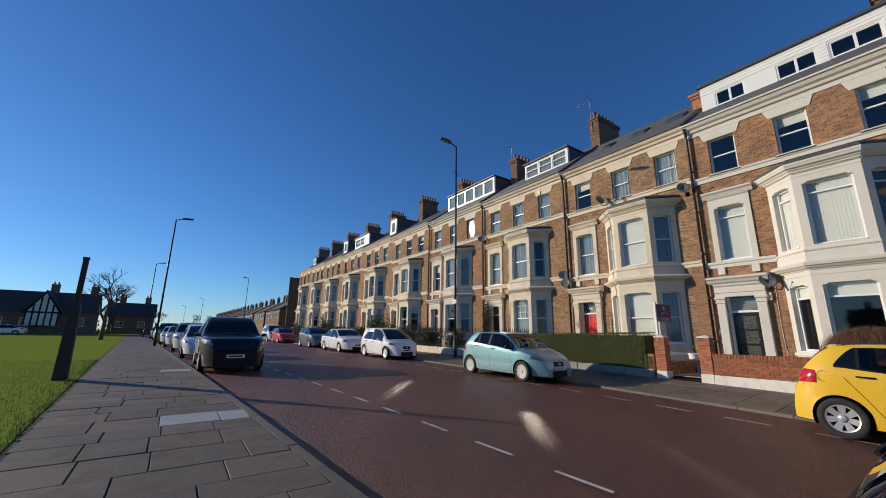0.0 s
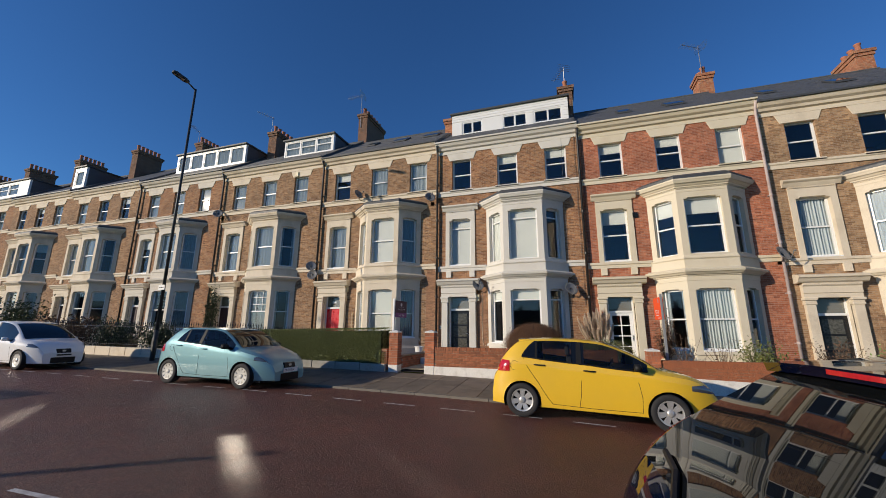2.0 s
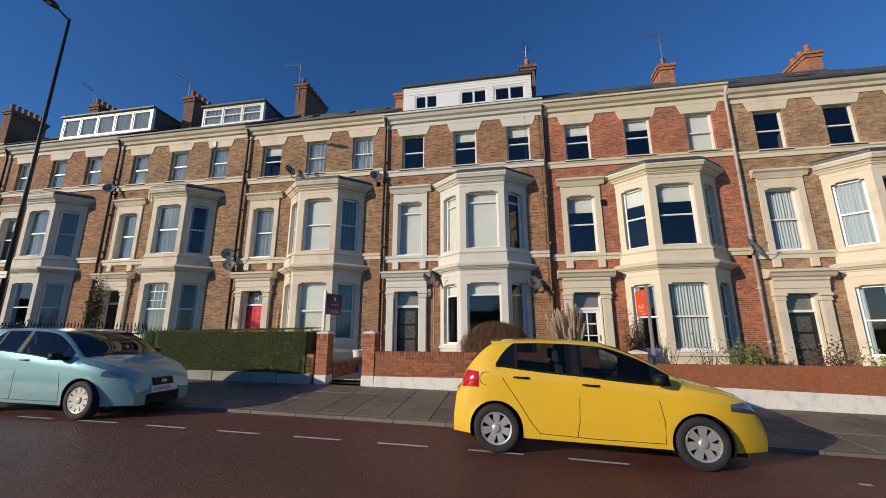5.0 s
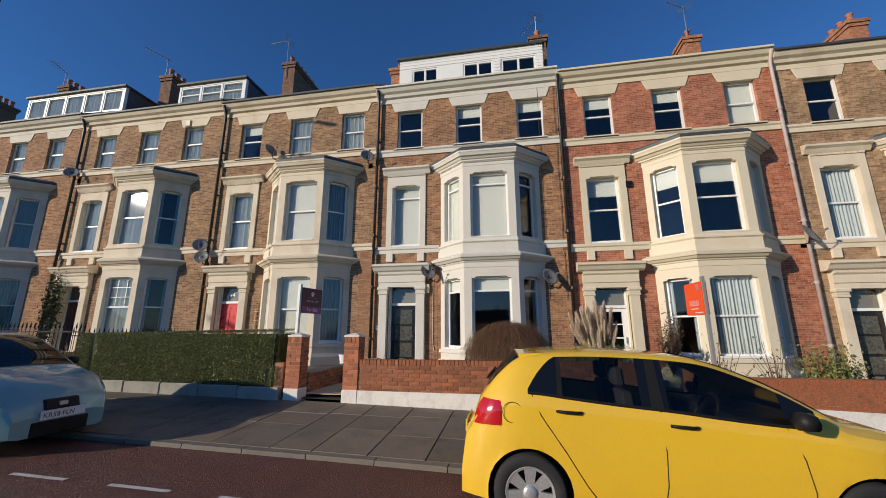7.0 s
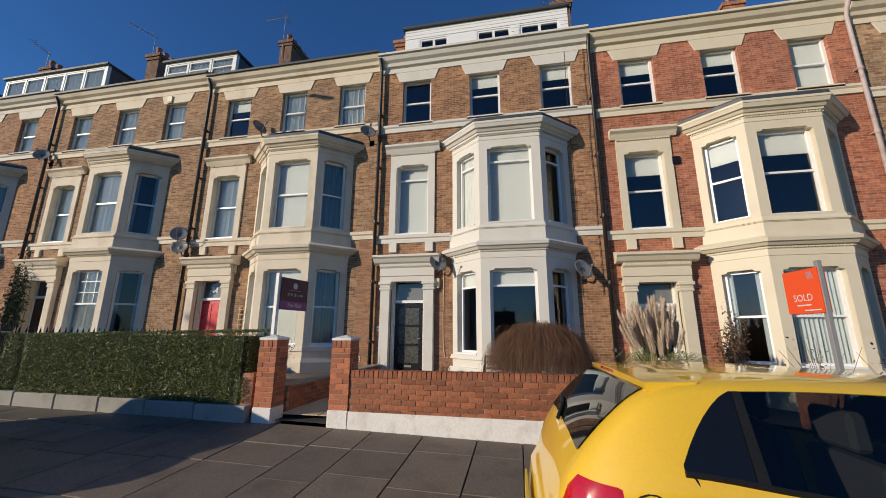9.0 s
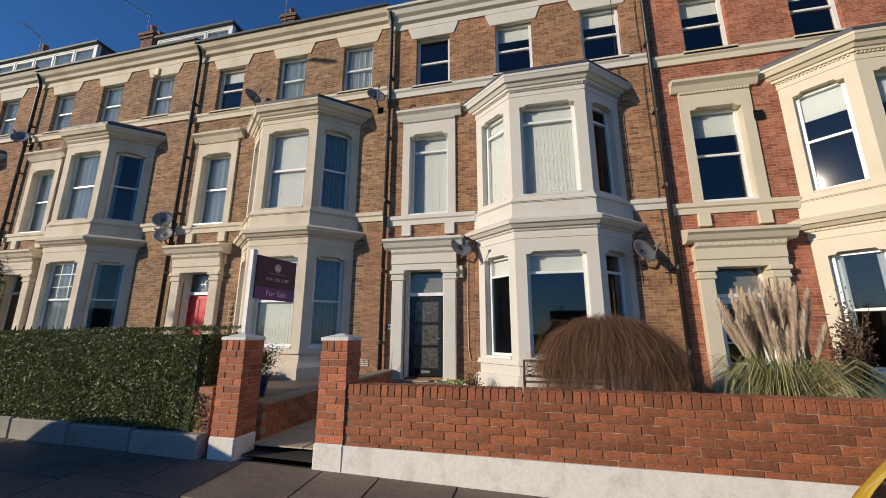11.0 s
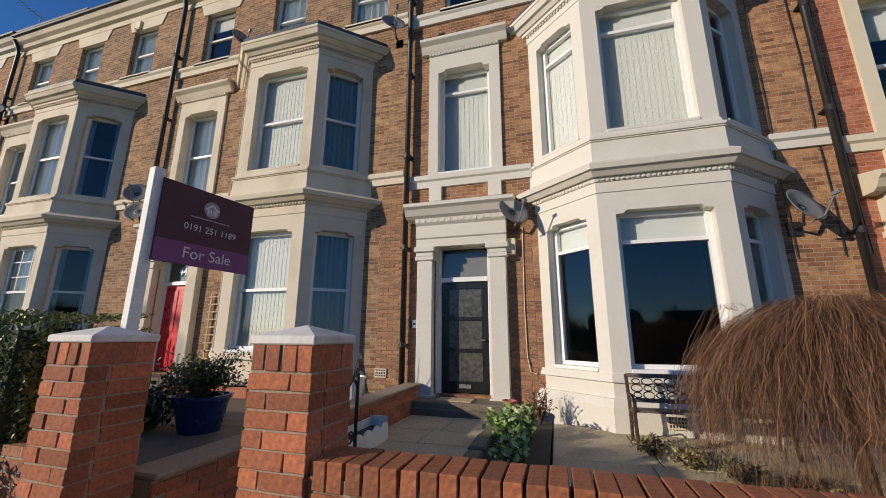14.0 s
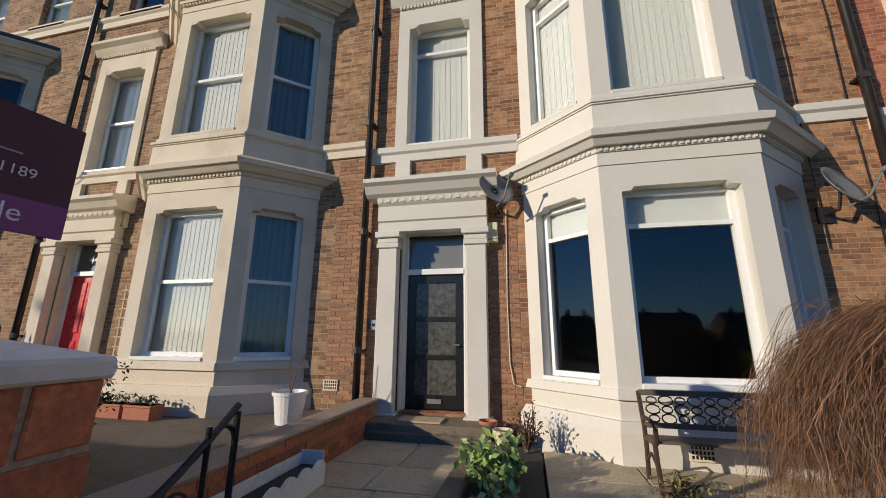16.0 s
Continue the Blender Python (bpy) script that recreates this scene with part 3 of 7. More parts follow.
    for j in range(14):
        s.box(0.34 + j * 0.115, 0.40 + j * 0.115, -0.235, -0.16, 3.45, 3.51)
    part("entablature", s, stone, th)
    s = Shape()
    profile_run(s, 0.16, 2.08, [(0.24, 3.52), (0.30, 3.56), (0.36, 3.66), (0.42, 3.70), (0.42, 3.76), (0.05, 3.84)])
    part("door_cornice", s, stone, th)
    part("door_reveal", Shape().box(0.60, 0.66, 0.0, 0.36, 0.5, 3.1).box(1.58, 1.64, 0.0, 0.36, 0.5, 3.1).box(0.66, 1.58, 0.0, 0.36, 3.06, 3.12), stone, th)
    fr = part("door_frame", Shape().box(0.66, 0.70, .14, .24, .55, 3.06).box(1.54, 1.58, .14, .24, .55, 3.06).box(.70, 1.54, .12, .24, 2.42, 2.50).box(.70, 1.54, .14, .24, 3.02, 3.06), M_upvc, th)
    g = Shape().add([(.70, .19, 2.5), (1.54, .19, 2.5), (1.54, .19, 3.02), (.70, .19, 3.02)], [(0, 1, 2, 3)])
    part("fanlight_pane", g, M_glass, fr).visible_shadow = False
    part("fanlight_blind", Shape().box(.69, 1.55, .215, .225, 2.48, 3.04), M_film, fr, "pale obscuring film behind the fanlight")
    leaf(th, door)
    part("door_step", Shape().box(0.3, 1.95, -0.55, 0.3, 0.12, 0.52), M_flag, th, bevel=0.015)
    # the bay
    stone_b = stone
    s = Shape()
    for i, (tf, ln) in enumerate(bay_facets()):
        s.tf = tf
        m = 0.20 if i != 1 else 0.23
        hs = [(m, ln - m, *LOW), (m, ln - m, *UP)]
        s.holed(0, ln, -0.4, 7.05, hs, 0.26)
        for lv, (a, b, c, d) in enumerate(hs):
            for e, k_ in ((a, 1), (b, -1)):      # the shouldered head
                s.prism([(e, d), (e, d - 0.055), (e + k_ * 0.10, d - 0.045), (e + k_ * 0.14, d)], 0.002, 0.16, "y")
            window(th, tf, a, b, c, d, dress=dr[4 + lv * 3 + i], depth=0.15, style=(lower or {}).get((lv, i), "sash"), rail=(lower or {}).get(("rail", lv), 0.5))
    s.tf = None
    part("bay_wall", s, stone_b, th)
    for tf, ln in bay_facets():
        m = 0.20 if ln < 1.5 else 0.23
        for c in (LOW[0], UP[0]):
            q = Shape()
            q.tf = tf
            q.box(m + .002, ln - m - .002, -0.02, 0.15, c - .03, c + .022)
            part("sill", q, M_upvc if c < 2 else stone_b, th, bevel=.006)
    s = Shape()
    band(s, -0.4, 0.62, 0.10)
    band(s, 0.62, 0.72, 0.10, 0.05)
    part("bay_plinth", s, stone_b, th)
    s = Shape()
    for z0, z1, a, b in ((3.50, 3.66, 0.015, 0.015), (3.66, 3.72, 0.035, 0.05), (3.72, 3.80, 0.10, 0.17), (3.80, 3.87, 0.20, 0.22), (3.87, 3.95, 0.22, 0.10), (3.95, 4.28, 0.06, 0.05), (4.28, 4.30, 0.07, 0.07), (4.30, 4.34, 0.09, 0.09)):
        band(s, z0, z1, a, b)
    for tf, ln in bay_facets():
        s.tf = tf
        for j in range(int(ln / 0.066)):
            s.box(0.02 + j * 0.066, 0.052 + j * 0.066, -0.055, 0, 3.67, 3.71)
    s.tf = None
    part("bay_entablature", s, stone_b, th)
    for z0, z1, a, b in ((0.92, 1.02, 0.05, 0.03), (4.35, 4.43, 0.04, 0.02)):
        s = Shape()
        band(s, z0, z1, a, b)
        part("bay_sill", s, stone_b, th)
    s = Shape()
    for z0, z1, a, b in ((6.86, 7.02, 0.012, 0.012), (7.02, 7.08, 0.06, 0.07), (7.08, 7.16, 0.10, 0.16), (7.16, 7.26, 0.20, 0.24), (7.26, 7.32, 0.25, 0.25)):
        band(s, z0, z1, a, b)
    for tf, ln in bay_facets():
        s.tf = tf
        for j in range(int(ln / 0.066)):
            s.box(0.02 + j * 0.066, 0.052 + j * 0.066, -0.045, 0, 6.975, 7.012)
    s.tf = None
    part("bay_cornice", s, stone_b, th)
    s = Shape()
    band(s, 7.32, 7.43, 0.21, 0.21)
    band(s, 7.43, 7.54, 0.21, 0.05)
    part("bay_roof", s, M_lead, th)
    # pitched roof with party upstand
    ridge, ex = 13.5, 3.9
    s = Shape()
    s.add([(0, -0.26, 10.52), (w, -0.26, 10.52), (w, ex, ridge), (0, ex, ridge), (0, ex * 2, 10.5), (w, ex * 2, 10.5), (0, -.26, 10.44), (w, -.26, 10.44)], [(0, 1, 2, 3), (3, 2, 5, 4), (7, 1, 0, 6), (0, 3, 4, 6), (1, 7, 5, 2)])
    rf = part("roof", s, M_slate, th)
    rows = Shape()
    if group_style < 2:
        rng = random.Random(int(y_l * 10) + 500)
        for r in range(24):
            t0, t1 = r / 24, (r + 1.06) / 24
            n, o = int(w / 0.3), (r % 2) * 0.15
            for j in range(n + 1):
                a, b = max(0, j * 0.3 - o), min(w, j * 0.3 - o + 0.293)
                if b - a < 0.05:
                    continue
                h = 0.022 + rng.uniform(0, 0.008)
                p = lambda t, e: (-0.3 + (ex + 0.3) * t, 10.49 + (ridge - 10.49) * t + e)
                (ya, za), (yb, zb) = p(t0, h + 0.012), p(t1, h)
                rows.add([(a, ya, za), (b, ya, za), (b, yb, zb), (a, yb, zb), (a, ya, za - .02), (b, ya, za - .02)], [(0, 1, 2, 3), (4, 5, 1, 0)])
        o = part("roof_covering", rows, M_slate, th)
        o["kind"] = "stuff"
    part("ridge", Shape().tube([(0, ex, ridge + .02), (w, ex, ridge + .02)], 0.07, 8), M_slate, th)
    for u_, t_, w_ in skylights:
        p = lambda t, e: (-0.3 + (ex + 0.3) * t, 10.55 + (ridge - 10.49) * t + e)
        (ya, za), (yb, zb) = p(t_, 0.0), p(t_ + 0.17, 0.0)
        fr = Shape().add([(u_ + a, y_, z_ + e) for e in (0, .07) for a, y_, z_ in ((0, ya, za), (w_, ya, za), (w_, yb, zb), (0, yb, zb))], [(4, 5, 6, 7), (0, 1, 5, 4), (1, 2, 6, 5), (2, 3, 7, 6), (3, 0, 4, 7)])
        fr = part("roof_window", fr, M_lead, th, "grey-framed roof window")
        k = .06
        part("pane", Shape().add([(u_ + k, ya + k, za + k * .8 + .075), (u_ + w_ - k, ya + k, za + k * .8 + .075), (u_ + w_ - k, yb - k, zb - k * .8 + .075), (u_ + k, yb - k, zb - k * .8 + .075)], [(0, 1, 2, 3)]), M_sky_pane, fr)
    if dormer:
        build_dormer(th, *dormer)
    return th


def facing_bricks(th, spans, z0, z1, mat, meshes):
    """Single bricks standing slightly proud of a stretch of wall close to the path."""
    rng = random.Random(31)
    for a, b in spans:
        r, z = 0, z0
        while z < z1:
            u = a - (0 if r % 2 else .1)
            while u < b - .03:
                c, d = max(u, a), min(u + .195, b)
                if d - c > .05:
                    key = round(d - c, 2)
                    if key not in meshes:
                        q = Shape()
                        w = key / 2
                        q.add([(-w, .004, -.0285), (w, .004, -.0285), (w, .004, .0285), (-w, .004, .0285), (-w + .005, -.004, -.025), (w - .005, -.004, -.025), (w - .005, -.004, .025), (-w + .005, -.004, .025)],
                              [(4, 5, 6, 7), (0, 1, 5, 4), (1, 2, 6, 5), (2, 3, 7, 6), (3, 0, 4, 7)])
                        meshes[key] = q.mesh("brick", mat)
                    o = new("brick", meshes[key])
                    o.parent = th
                    o.matrix_basis = pose((c + d) / 2, rng.uniform(-.002, .001), z + .032, 0, 0, rng.uniform(-.4, .4))
                u += .203
            z += .064
            r += 1


def leaf(th, kind):
    """The front door, set back in its frame."""
    if kind == "black":
        s = Shape().holed(0.705, 1.535, 0.57, 2.41, [(0.82, 1.42, 0.75, 1.22), (0.82, 1.42, 1.28, 1.75), (0.82, 1.42, 1.81, 2.30)], 0.05)
        s.v = [(x, y + 0.17, z) for x, y, z in s.v]
        d = part("door", s, M_black, th, "black door with three patterned glass panels")
        for a, b in ((0.75, 1.22), (1.28, 1.75), (1.81, 2.30)):
            part("pane", Shape().box(0.82, 1.42, 0.195, 0.205, a, b), M_frosted, d, "wavy obscured glass")
        part("handle", Shape().tube([(1.48, 0.16, 1.42), (1.48, 0.12, 1.42), (1.40, 0.12, 1.42)], 0.012), M_steel, d)
        part("letter_flap", Shape().box(1.02, 1.22, 0.155, 0.17, 0.64, 0.70), M_steel, d)
        part("knocker", Shape().lathe([(0.0, 0), (0.03, 0.005), (0.03, 0.03), (0, 0.035)], 1.12, 0.155, 10), M_steel, d)
        return
    if kind == "white":
        hs = [(0.80 + 0.33 * i, 1.09 + 0.33 * i, 0.75 + 0.40 * j, 1.11 + 0.40 * j) for i in range(2) for j in range(4)]
        s = Shape().holed(0.705, 1.535, 0.57, 2.41, hs, 0.05)
        s.v = [(x, y + 0.17, z) for x, y, z in s.v]
        d = part("door", s, M_upvc, th, "white door with eight clear panes")
        for a, b, c, e in hs:
            p = part("pane", Shape().add([(a, .195, c), (b, .195, c), (b, .195, e), (a, .195, e)], [(0, 1, 2, 3)]), M_glass, d)
            p.visible_shadow = False
        part("handle", Shape().box(1.47, 1.50, 0.13, 0.17, 1.35, 1.55), M_steel, d)
        return
    mat = {"red": M_red_door, "dark": M_dark_door, "plum": M_dark_door}[kind]
    s = Shape().box(0.705, 1.535, 0.18, 0.22, 0.57, 2.41)
    for a, b, c, e in ((0.78, 1.08, 0.68, 1.25), (1.16, 1.46, 0.68, 1.25), (0.78, 1.08, 1.40, 2.30), (1.16, 1.46, 1.40, 2.30)):
        s.box(a, b, 0.168, 0.18, c, e)
    d = part("door", s, mat, th, "panelled front door", bevel=0.008)
    part("handle", Shape().lathe([(0.0, 0), (0.028, 0.005), (0.028, 0.03), (0, 0.035)], 1.47, 0.15, 10), M_steel, d)


def build_dormer(th, u0, u1, z1, wins, mat, y0=0.75, z0=10.95, clad=True):
    s = Shape().holed(u0, u1, z0, z1, [(a, b, c, d) for a, b, c, d in wins], 0.15)
    s.v = [(x, y + y0, z) for x, y, z in s.v]
    d = part("dormer", s, mat, th, "flat-roofed dormer")
    for ua in (u0, u1 - .12):
        part("dormer_cheek", Shape().box(ua, ua + .12, y0 + .15, 3.7, z0, z1), M_slate if not clad else mat, d)
    part("dormer_roof", Shape().box(u0 - .08, u1 + .08, y0 - .12, 4.1, z1, z1 + .09), M_lead, d)
    if clad:
        s = Shape()
        z = z0
        while z < z1 - 0.05:
            segs = [(u0, u1)]
            for a, b, c, e in wins:
                if c - .02 < z + .07 and e > z + .05:
                    segs = [q for p0, p1 in segs for q in ((p0, a - .04), (b + .04, p1)) if q[1] - q[0] > 0.02 and q[0] >= p0 - 1e-6 and q[1] <= p1 + 1e-6] or segs
            for a, b in segs:
                s.add([(a, y0 - .02, z), (b, y0 - .02, z), (b, y0 - .006, z + .145), (a, y0 - .006, z + .145), (a, y0, z), (b, y0, z)], [(0, 1, 2, 3), (4, 5, 1, 0)])
            z += 0.145
        part("weatherboard", s, mat, d)
    for a, b, c, e in wins:
        # unclad dormers get added pale nets imitating the sky their panes mirror
        window(th, pose(0, y0, 0), a, b, c, e, depth=0.02, style="double" if clad else "sash", rail=0.985 if clad or e - c > 1 else 0.55, dress=None if clad else "nets")


def chimney(y, dz, pots=6, mat=None, z0=11.6, z1=15.3, x=21.0, long=1.9, aerial=True):
    th = thing("chimney_stack", pose(x, y, dz), "tall soot-darkened brick chimney stack with clay pots", "chimney", "chimney stacks")
    s = Shape().box(-long / 2, long / 2, -0.33, 0.33, z0, z1 - .3)
    part("chimney_shaft", s, mat or M_brick_dark, th)
    s = Shape().box(-long / 2 - .05, long / 2 + .05, -0.38, 0.38, z1 - .3, z1 - .15).box(-long / 2 - .1, long / 2 + .1, -0.43, 0.43, z1 - .15, z1)
    part("cap", s, mat or M_brick_dark, th)
    for i in range(pots):
        px = -long / 2 + long * (i + 0.5) / pots
        part("chimney_pot", Shape().lathe([(0.14, z1), (0.12, z1 + .08), (0.10, z1 + .4), (0.13, z1 + .44), (0.13, z1 + .5), (0.08, z1 + .5)], px, 0.0, 12), M_terracotta, th, smooth=True)
    return th


def downpipe(y, dz, z0=0.4, z1=10.3, x=17.33, mat=None, white=False):
    th = thing("downpipe", pose(x, y, dz), "painted rainwater downpipe on the party line" if white else "black cast-iron rainwater downpipe", "pipe", "downpipes")
    part("pipe", Shape().tube([(-0.18, 0, z1 + .12), (-.05, 0, z1 - .1), (0, 0, z1 - .3), (0, 0, z0)], 0.053, 8), mat or M_pipe, th, smooth=True)
    for z in (z0 + .9, z0 + 2.6, z0 + 4.4, z0 + 6.2, z0 + 8.0):
        part("collar", Shape().tube([(0, 0, z), (0, 0, z + .09)], 0.062, 8).box(-.02, .12, -.075, .075, z + .025, z + .05), mat or M_pipe, th)
    return th


M_sky_pane = plain("roof_window_glass", (0.03, 0.04, 0.05), 0.05, bump=0.0, rvar=0.02)
M_frosted = plain("patterned_door_glass", (0.085, 0.085, 0.075), 0.10, grain=0.5, scale=5, fine=18, bump=1.0, rvar=0.05)
M_steel = plain("brushed_steel", (0.6, 0.6, 0.58), 0.3, metal=0.9, bump=0.05)
M_dark_door = plain("dark_plum_door_paint", (0.04, 0.015, 0.02), 0.35, bump=0.05)


STEP = 0.16
main_house = house(6.30, 6.58, 0.0, M_brick_brown, M_white, upper=M_brick_brown, door="black", dress=[None, "roller", "roller", "blind", "roller", "roller", "sides", "blind", "blind", None],
      dormer=(0.36, 6.34, 12.98, [(0.93, 2.03, 11.78, 12.50), (3.11, 4.33, 11.78, 12.50), (4.68, 6.04, 11.78, 12.50)], M_upvc, 1.45, 11.55), lower={("rail", 0): 0.8, ("rail", 1): 0.82})
# nets here are partly added to lighten panes, as mirrored sky would
red_house = house(12.87, 6.57, STEP, M_brick_tan, M_stone, door="red", dress=["roller", "nets", "nets", "nets", "blind", "blind", "nets", "blind", "blind", "nets"], skylights=((1.5, .48, .6), (3.2, .48, .9), (5.1, .48, .9)))
house(-0.28, 6.57, -STEP, M_brick_red, M_cream, door="white", dress=["roller", "roller", "blind", "roller", "sides", "nets", None, "roller", "roller", "roller"], skylights=((1.9, .35, .6), (3.9, .35, .8)))
house(-6.85, 6.6, -2 * STEP, M_brick_sand, M_stone, door="black", dress=[None, None, None, "nets", "sides", None, None, "nets", None, None], skylights=((1.0, .40, .5), (3.4, .40, .7)))
house(-13.45, 6.6, -3 * STEP, M_brick_sand, M_stone, door="dark")
# most nets of these two houses are added in place of sky reflections
house(19.9, 7.03, 2 * STEP, M_brick_tan, M_stone, door="dark", dress=["nets", "nets", "nets", "nets", "nets", "nets", "sides", "nets", "nets", "sides"], lower={(0, 1): "georgian"},
      dormer=(2.70, 6.34, 13.02, [(2.80 + i * 1.15, 3.90 + i * 1.15, 11.95, 12.92) for i in range(3)], M_upvc, 1.65, 11.7, False))
house(27.0, 7.1, 3 * STEP, M_brick_brown, M_stone_grey, door="dark", dress=["nets", "nets", "nets", "roller", "nets", "sides", "nets", "nets", "nets", "nets"],
      dormer=(0.60, 6.75, 13.15, [(0.72 + i * 1.19, 1.84 + i * 1.19, 11.9, 13.05) for i in range(5)], M_upvc, 1.5, 11.6, False))
y = 34.1
for i, (b, d) in enumerate(((M_brick_tan, None), (M_brick_tan, (5.0, 6.3, 12.9, [(5.2, 6.1, 11.4, 12.6)], M_upvc, .75, 10.95, False)), (M_brick_brown, (2.0, 6.4, 12.6, [(2.2, 3.6, 11.4, 12.4), (3.7, 5.0, 11.4, 12.4)], M_upvc, .75, 10.95, False)),
                           (M_brick_tan, (5.0, 6.3, 12.9, [(5.2, 6.1, 11.4, 12.6)], M_upvc, .75, 10.95, False)), (M_brick_tan, None), (M_brick_brown, (5.0, 6.3, 12.4, [(5.2, 6.1, 11.4, 12.2)], M_upvc, .75, 10.95, False)))):
    # added nets pale the far windows, imitating bright reflected sky
    house(y, 7.1, (4 + i) * STEP, b, M_stone, door="dark", dormer=d, group_style=2, dress=[("nets", "nets", "roller", "sides")[(i * 3 + j * 7) % 4] for j in range(10)])
    y += 7.1


# ---- parked cars ----
def car_paint(name, colour, flake=0.25, spec=0.3, coat=1.0):
    m = plain(name, colour, 0.5, metal=flake * 0.3, spec=spec, grain=0.03, scale=1.5, bump=0.0, coat=coat, dirt=tuple(c * 0.75 + (0.03 if sum(colour) > 0.1 else 0.0) for c in colour), dirt_amount=0.25)
    return m


M_car_glass = plain("dark_car_glass", (0.006, 0.007, 0.008), 0.01, bump=0.0, coat=0.0, rvar=0.005)
M_car_clear = glass_mat("tinted_car_glass", (0.42, 0.46, 0.45), 1.5, 0.0)
M_seat = plain("dark_seat_fabric", (0.03, 0.03, 0.034), 0.9)
M_tyre = plain("black_tyre_rubber", (0.02, 0.02, 0.021), 0.8, dirt=(0.07, 0.06, 0.055))
M_rim = plain("silver_wheel", (0.60, 0.60, 0.58), 0.35, metal=0.6, bump=0.05, dirt=(0.25, 0.22, 0.2))
M_trim = plain("black_car_plastic", (0.014, 0.014, 0.014), 0.5, spec=0.2)
M_tail = plain("red_lamp_lens", (0.50, 0.008, 0.012), 0.1, bump=0.0, coat=1.0)
M_head = plain("clear_lamp_lens", (0.10, 0.115, 0.14), 0.08, metal=0.3, bump=0.0, coat=1.0)
M_plate_w = plain("white_number_plate", (0.75, 0.75, 0.72), 0.4, bump=0.0)
M_plate_y = plain("yellow_number_plate", (0.75, 0.55, 0.05), 0.4, bump=0.0)
M_ink = plain("black_lettering", (0.015, 0.015, 0.015), 0.5, bump=0.0)


def smooth_table(xs, vals, x):
    """Cubic interpolation through a table (Hermite, no overshoot to speak of)."""
    i = min(max(int(np.searchsorted(xs, x)) - 1, 0), len(xs) - 2)
    h = xs[i + 1] - xs[i]
    t = min(max((x - xs[i]) / h, 0), 1)
    slope = lambda k: 0 if k <= 0 or k >= len(xs) - 1 else (vals[k + 1] - vals[k - 1]) / (xs[k + 1] - xs[k - 1])
    a, b, m0, m1 = vals[i], vals[i + 1], slope(i) * h, slope(i + 1) * h
    lo, hi = min(a, b), max(a, b)
    r = (2 * t**3 - 3 * t**2 + 1) * a + (t**3 - 2 * t**2 + t) * m0 + (-2 * t**3 + 3 * t**2) * b + (t**3 - t**2) * m1
    return min(max(r, lo - 0.03), hi + 0.03)


# outlines along the car from tail (0) to nose (1): share of length, top height share, shoulder height share
HATCH = [(0.000, 0.315, 0.315), (0.005, 0.479, 0.452), (0.021, 0.548, 0.521), (0.033, 0.658, 0.589), (0.051, 0.740, 0.671), (0.085, 0.849, 0.719), (0.121, 0.932, 0.743), (0.162, 0.973, 0.747), (0.241, 0.993, 0.729), (0.341, 1.000, 0.709), (0.454, 0.993, 0.692), (0.526, 0.973, 0.675), (0.605, 0.904, 0.661), (0.667, 0.829, 0.654), (0.733, 0.726, 0.654), (0.759, 0.685, 0.637), (0.818, 0.658, 0.616), (0.882, 0.620, 0.589), (0.928, 0.575, 0.534), (0.964, 0.493, 0.466), (0.987, 0.397, 0.384), (1.000, 0.308, 0.301)]
FASTBACK = [(0.000, 0.32, 0.32), (0.006, 0.50, 0.47), (0.018, 0.60, 0.57), (0.035, 0.665, 0.63), (0.065, 0.745, 0.69), (0.10, 0.81, 0.72), (0.14, 0.88, 0.742), (0.175, 0.94, 0.75), (0.195, 0.965, 0.75), (0.25, 0.99, 0.74), (0.33, 1.0, 0.72), (0.45, 0.99, 0.70), (0.53, 0.965, 0.68), (0.60, 0.90, 0.665), (0.67, 0.81, 0.655), (0.74, 0.70, 0.645), (0.80, 0.66, 0.625), (0.88, 0.61, 0.585), (0.93, 0.56, 0.535), (0.97, 0.48, 0.46), (1.0, 0.32, 0.31)]
SUPERMINI = [(0.000, 0.30, 0.30), (0.006, 0.46, 0.44), (0.022, 0.55, 0.53), (0.045, 0.66, 0.63), (0.075, 0.75, 0.70), (0.12, 0.855, 0.755), (0.165, 0.945, 0.765), (0.21, 0.985, 0.755), (0.30, 1.0, 0.735), (0.42, 1.0, 0.71), (0.50, 0.99, 0.69), (0.57, 0.955, 0.668), (0.64, 0.865, 0.648), (0.71, 0.745, 0.635), (0.75, 0.68, 0.625), (0.81, 0.635, 0.595), (0.87, 0.585, 0.555), (0.92, 0.53, 0.50), (0.955, 0.47, 0.445), (0.985, 0.385, 0.37), (1.000, 0.29, 0.28)]
MPV = [(0.0, .42, .42), (.012, .58, .52), (.03, .70, .60), (.05, .84, .62), (.075, .945, .62), (.12, .975, .615), (.2, .99, .61), (.35, 1.0, .60), (.48, .99, .59), (.58, .94, .585), (.67, .83, .575), (.75, .71, .565), (.80, .63, .56), (.84, .60, .55), (.90, .56, .52), (.95, .50, .47), (.98, .43, .42), (1.0, .34, .34)]
SALOON = [(0.0, .42, .42), (.012, .58, .52), (.03, .67, .60), (.06, .70, .63), (.13, .725, .65), (.19, .80, .655), (.26, .91, .65), (.34, .985, .645), (.42, 1.0, .64), (.50, .985, .63), (.57, .93, .62), (.64, .82, .615), (.70, .71, .61), (.76, .675, .60), (.86, .62, .57), (.93, .56, .52), (.98, .46, .45), (1.0, .36, .36)]
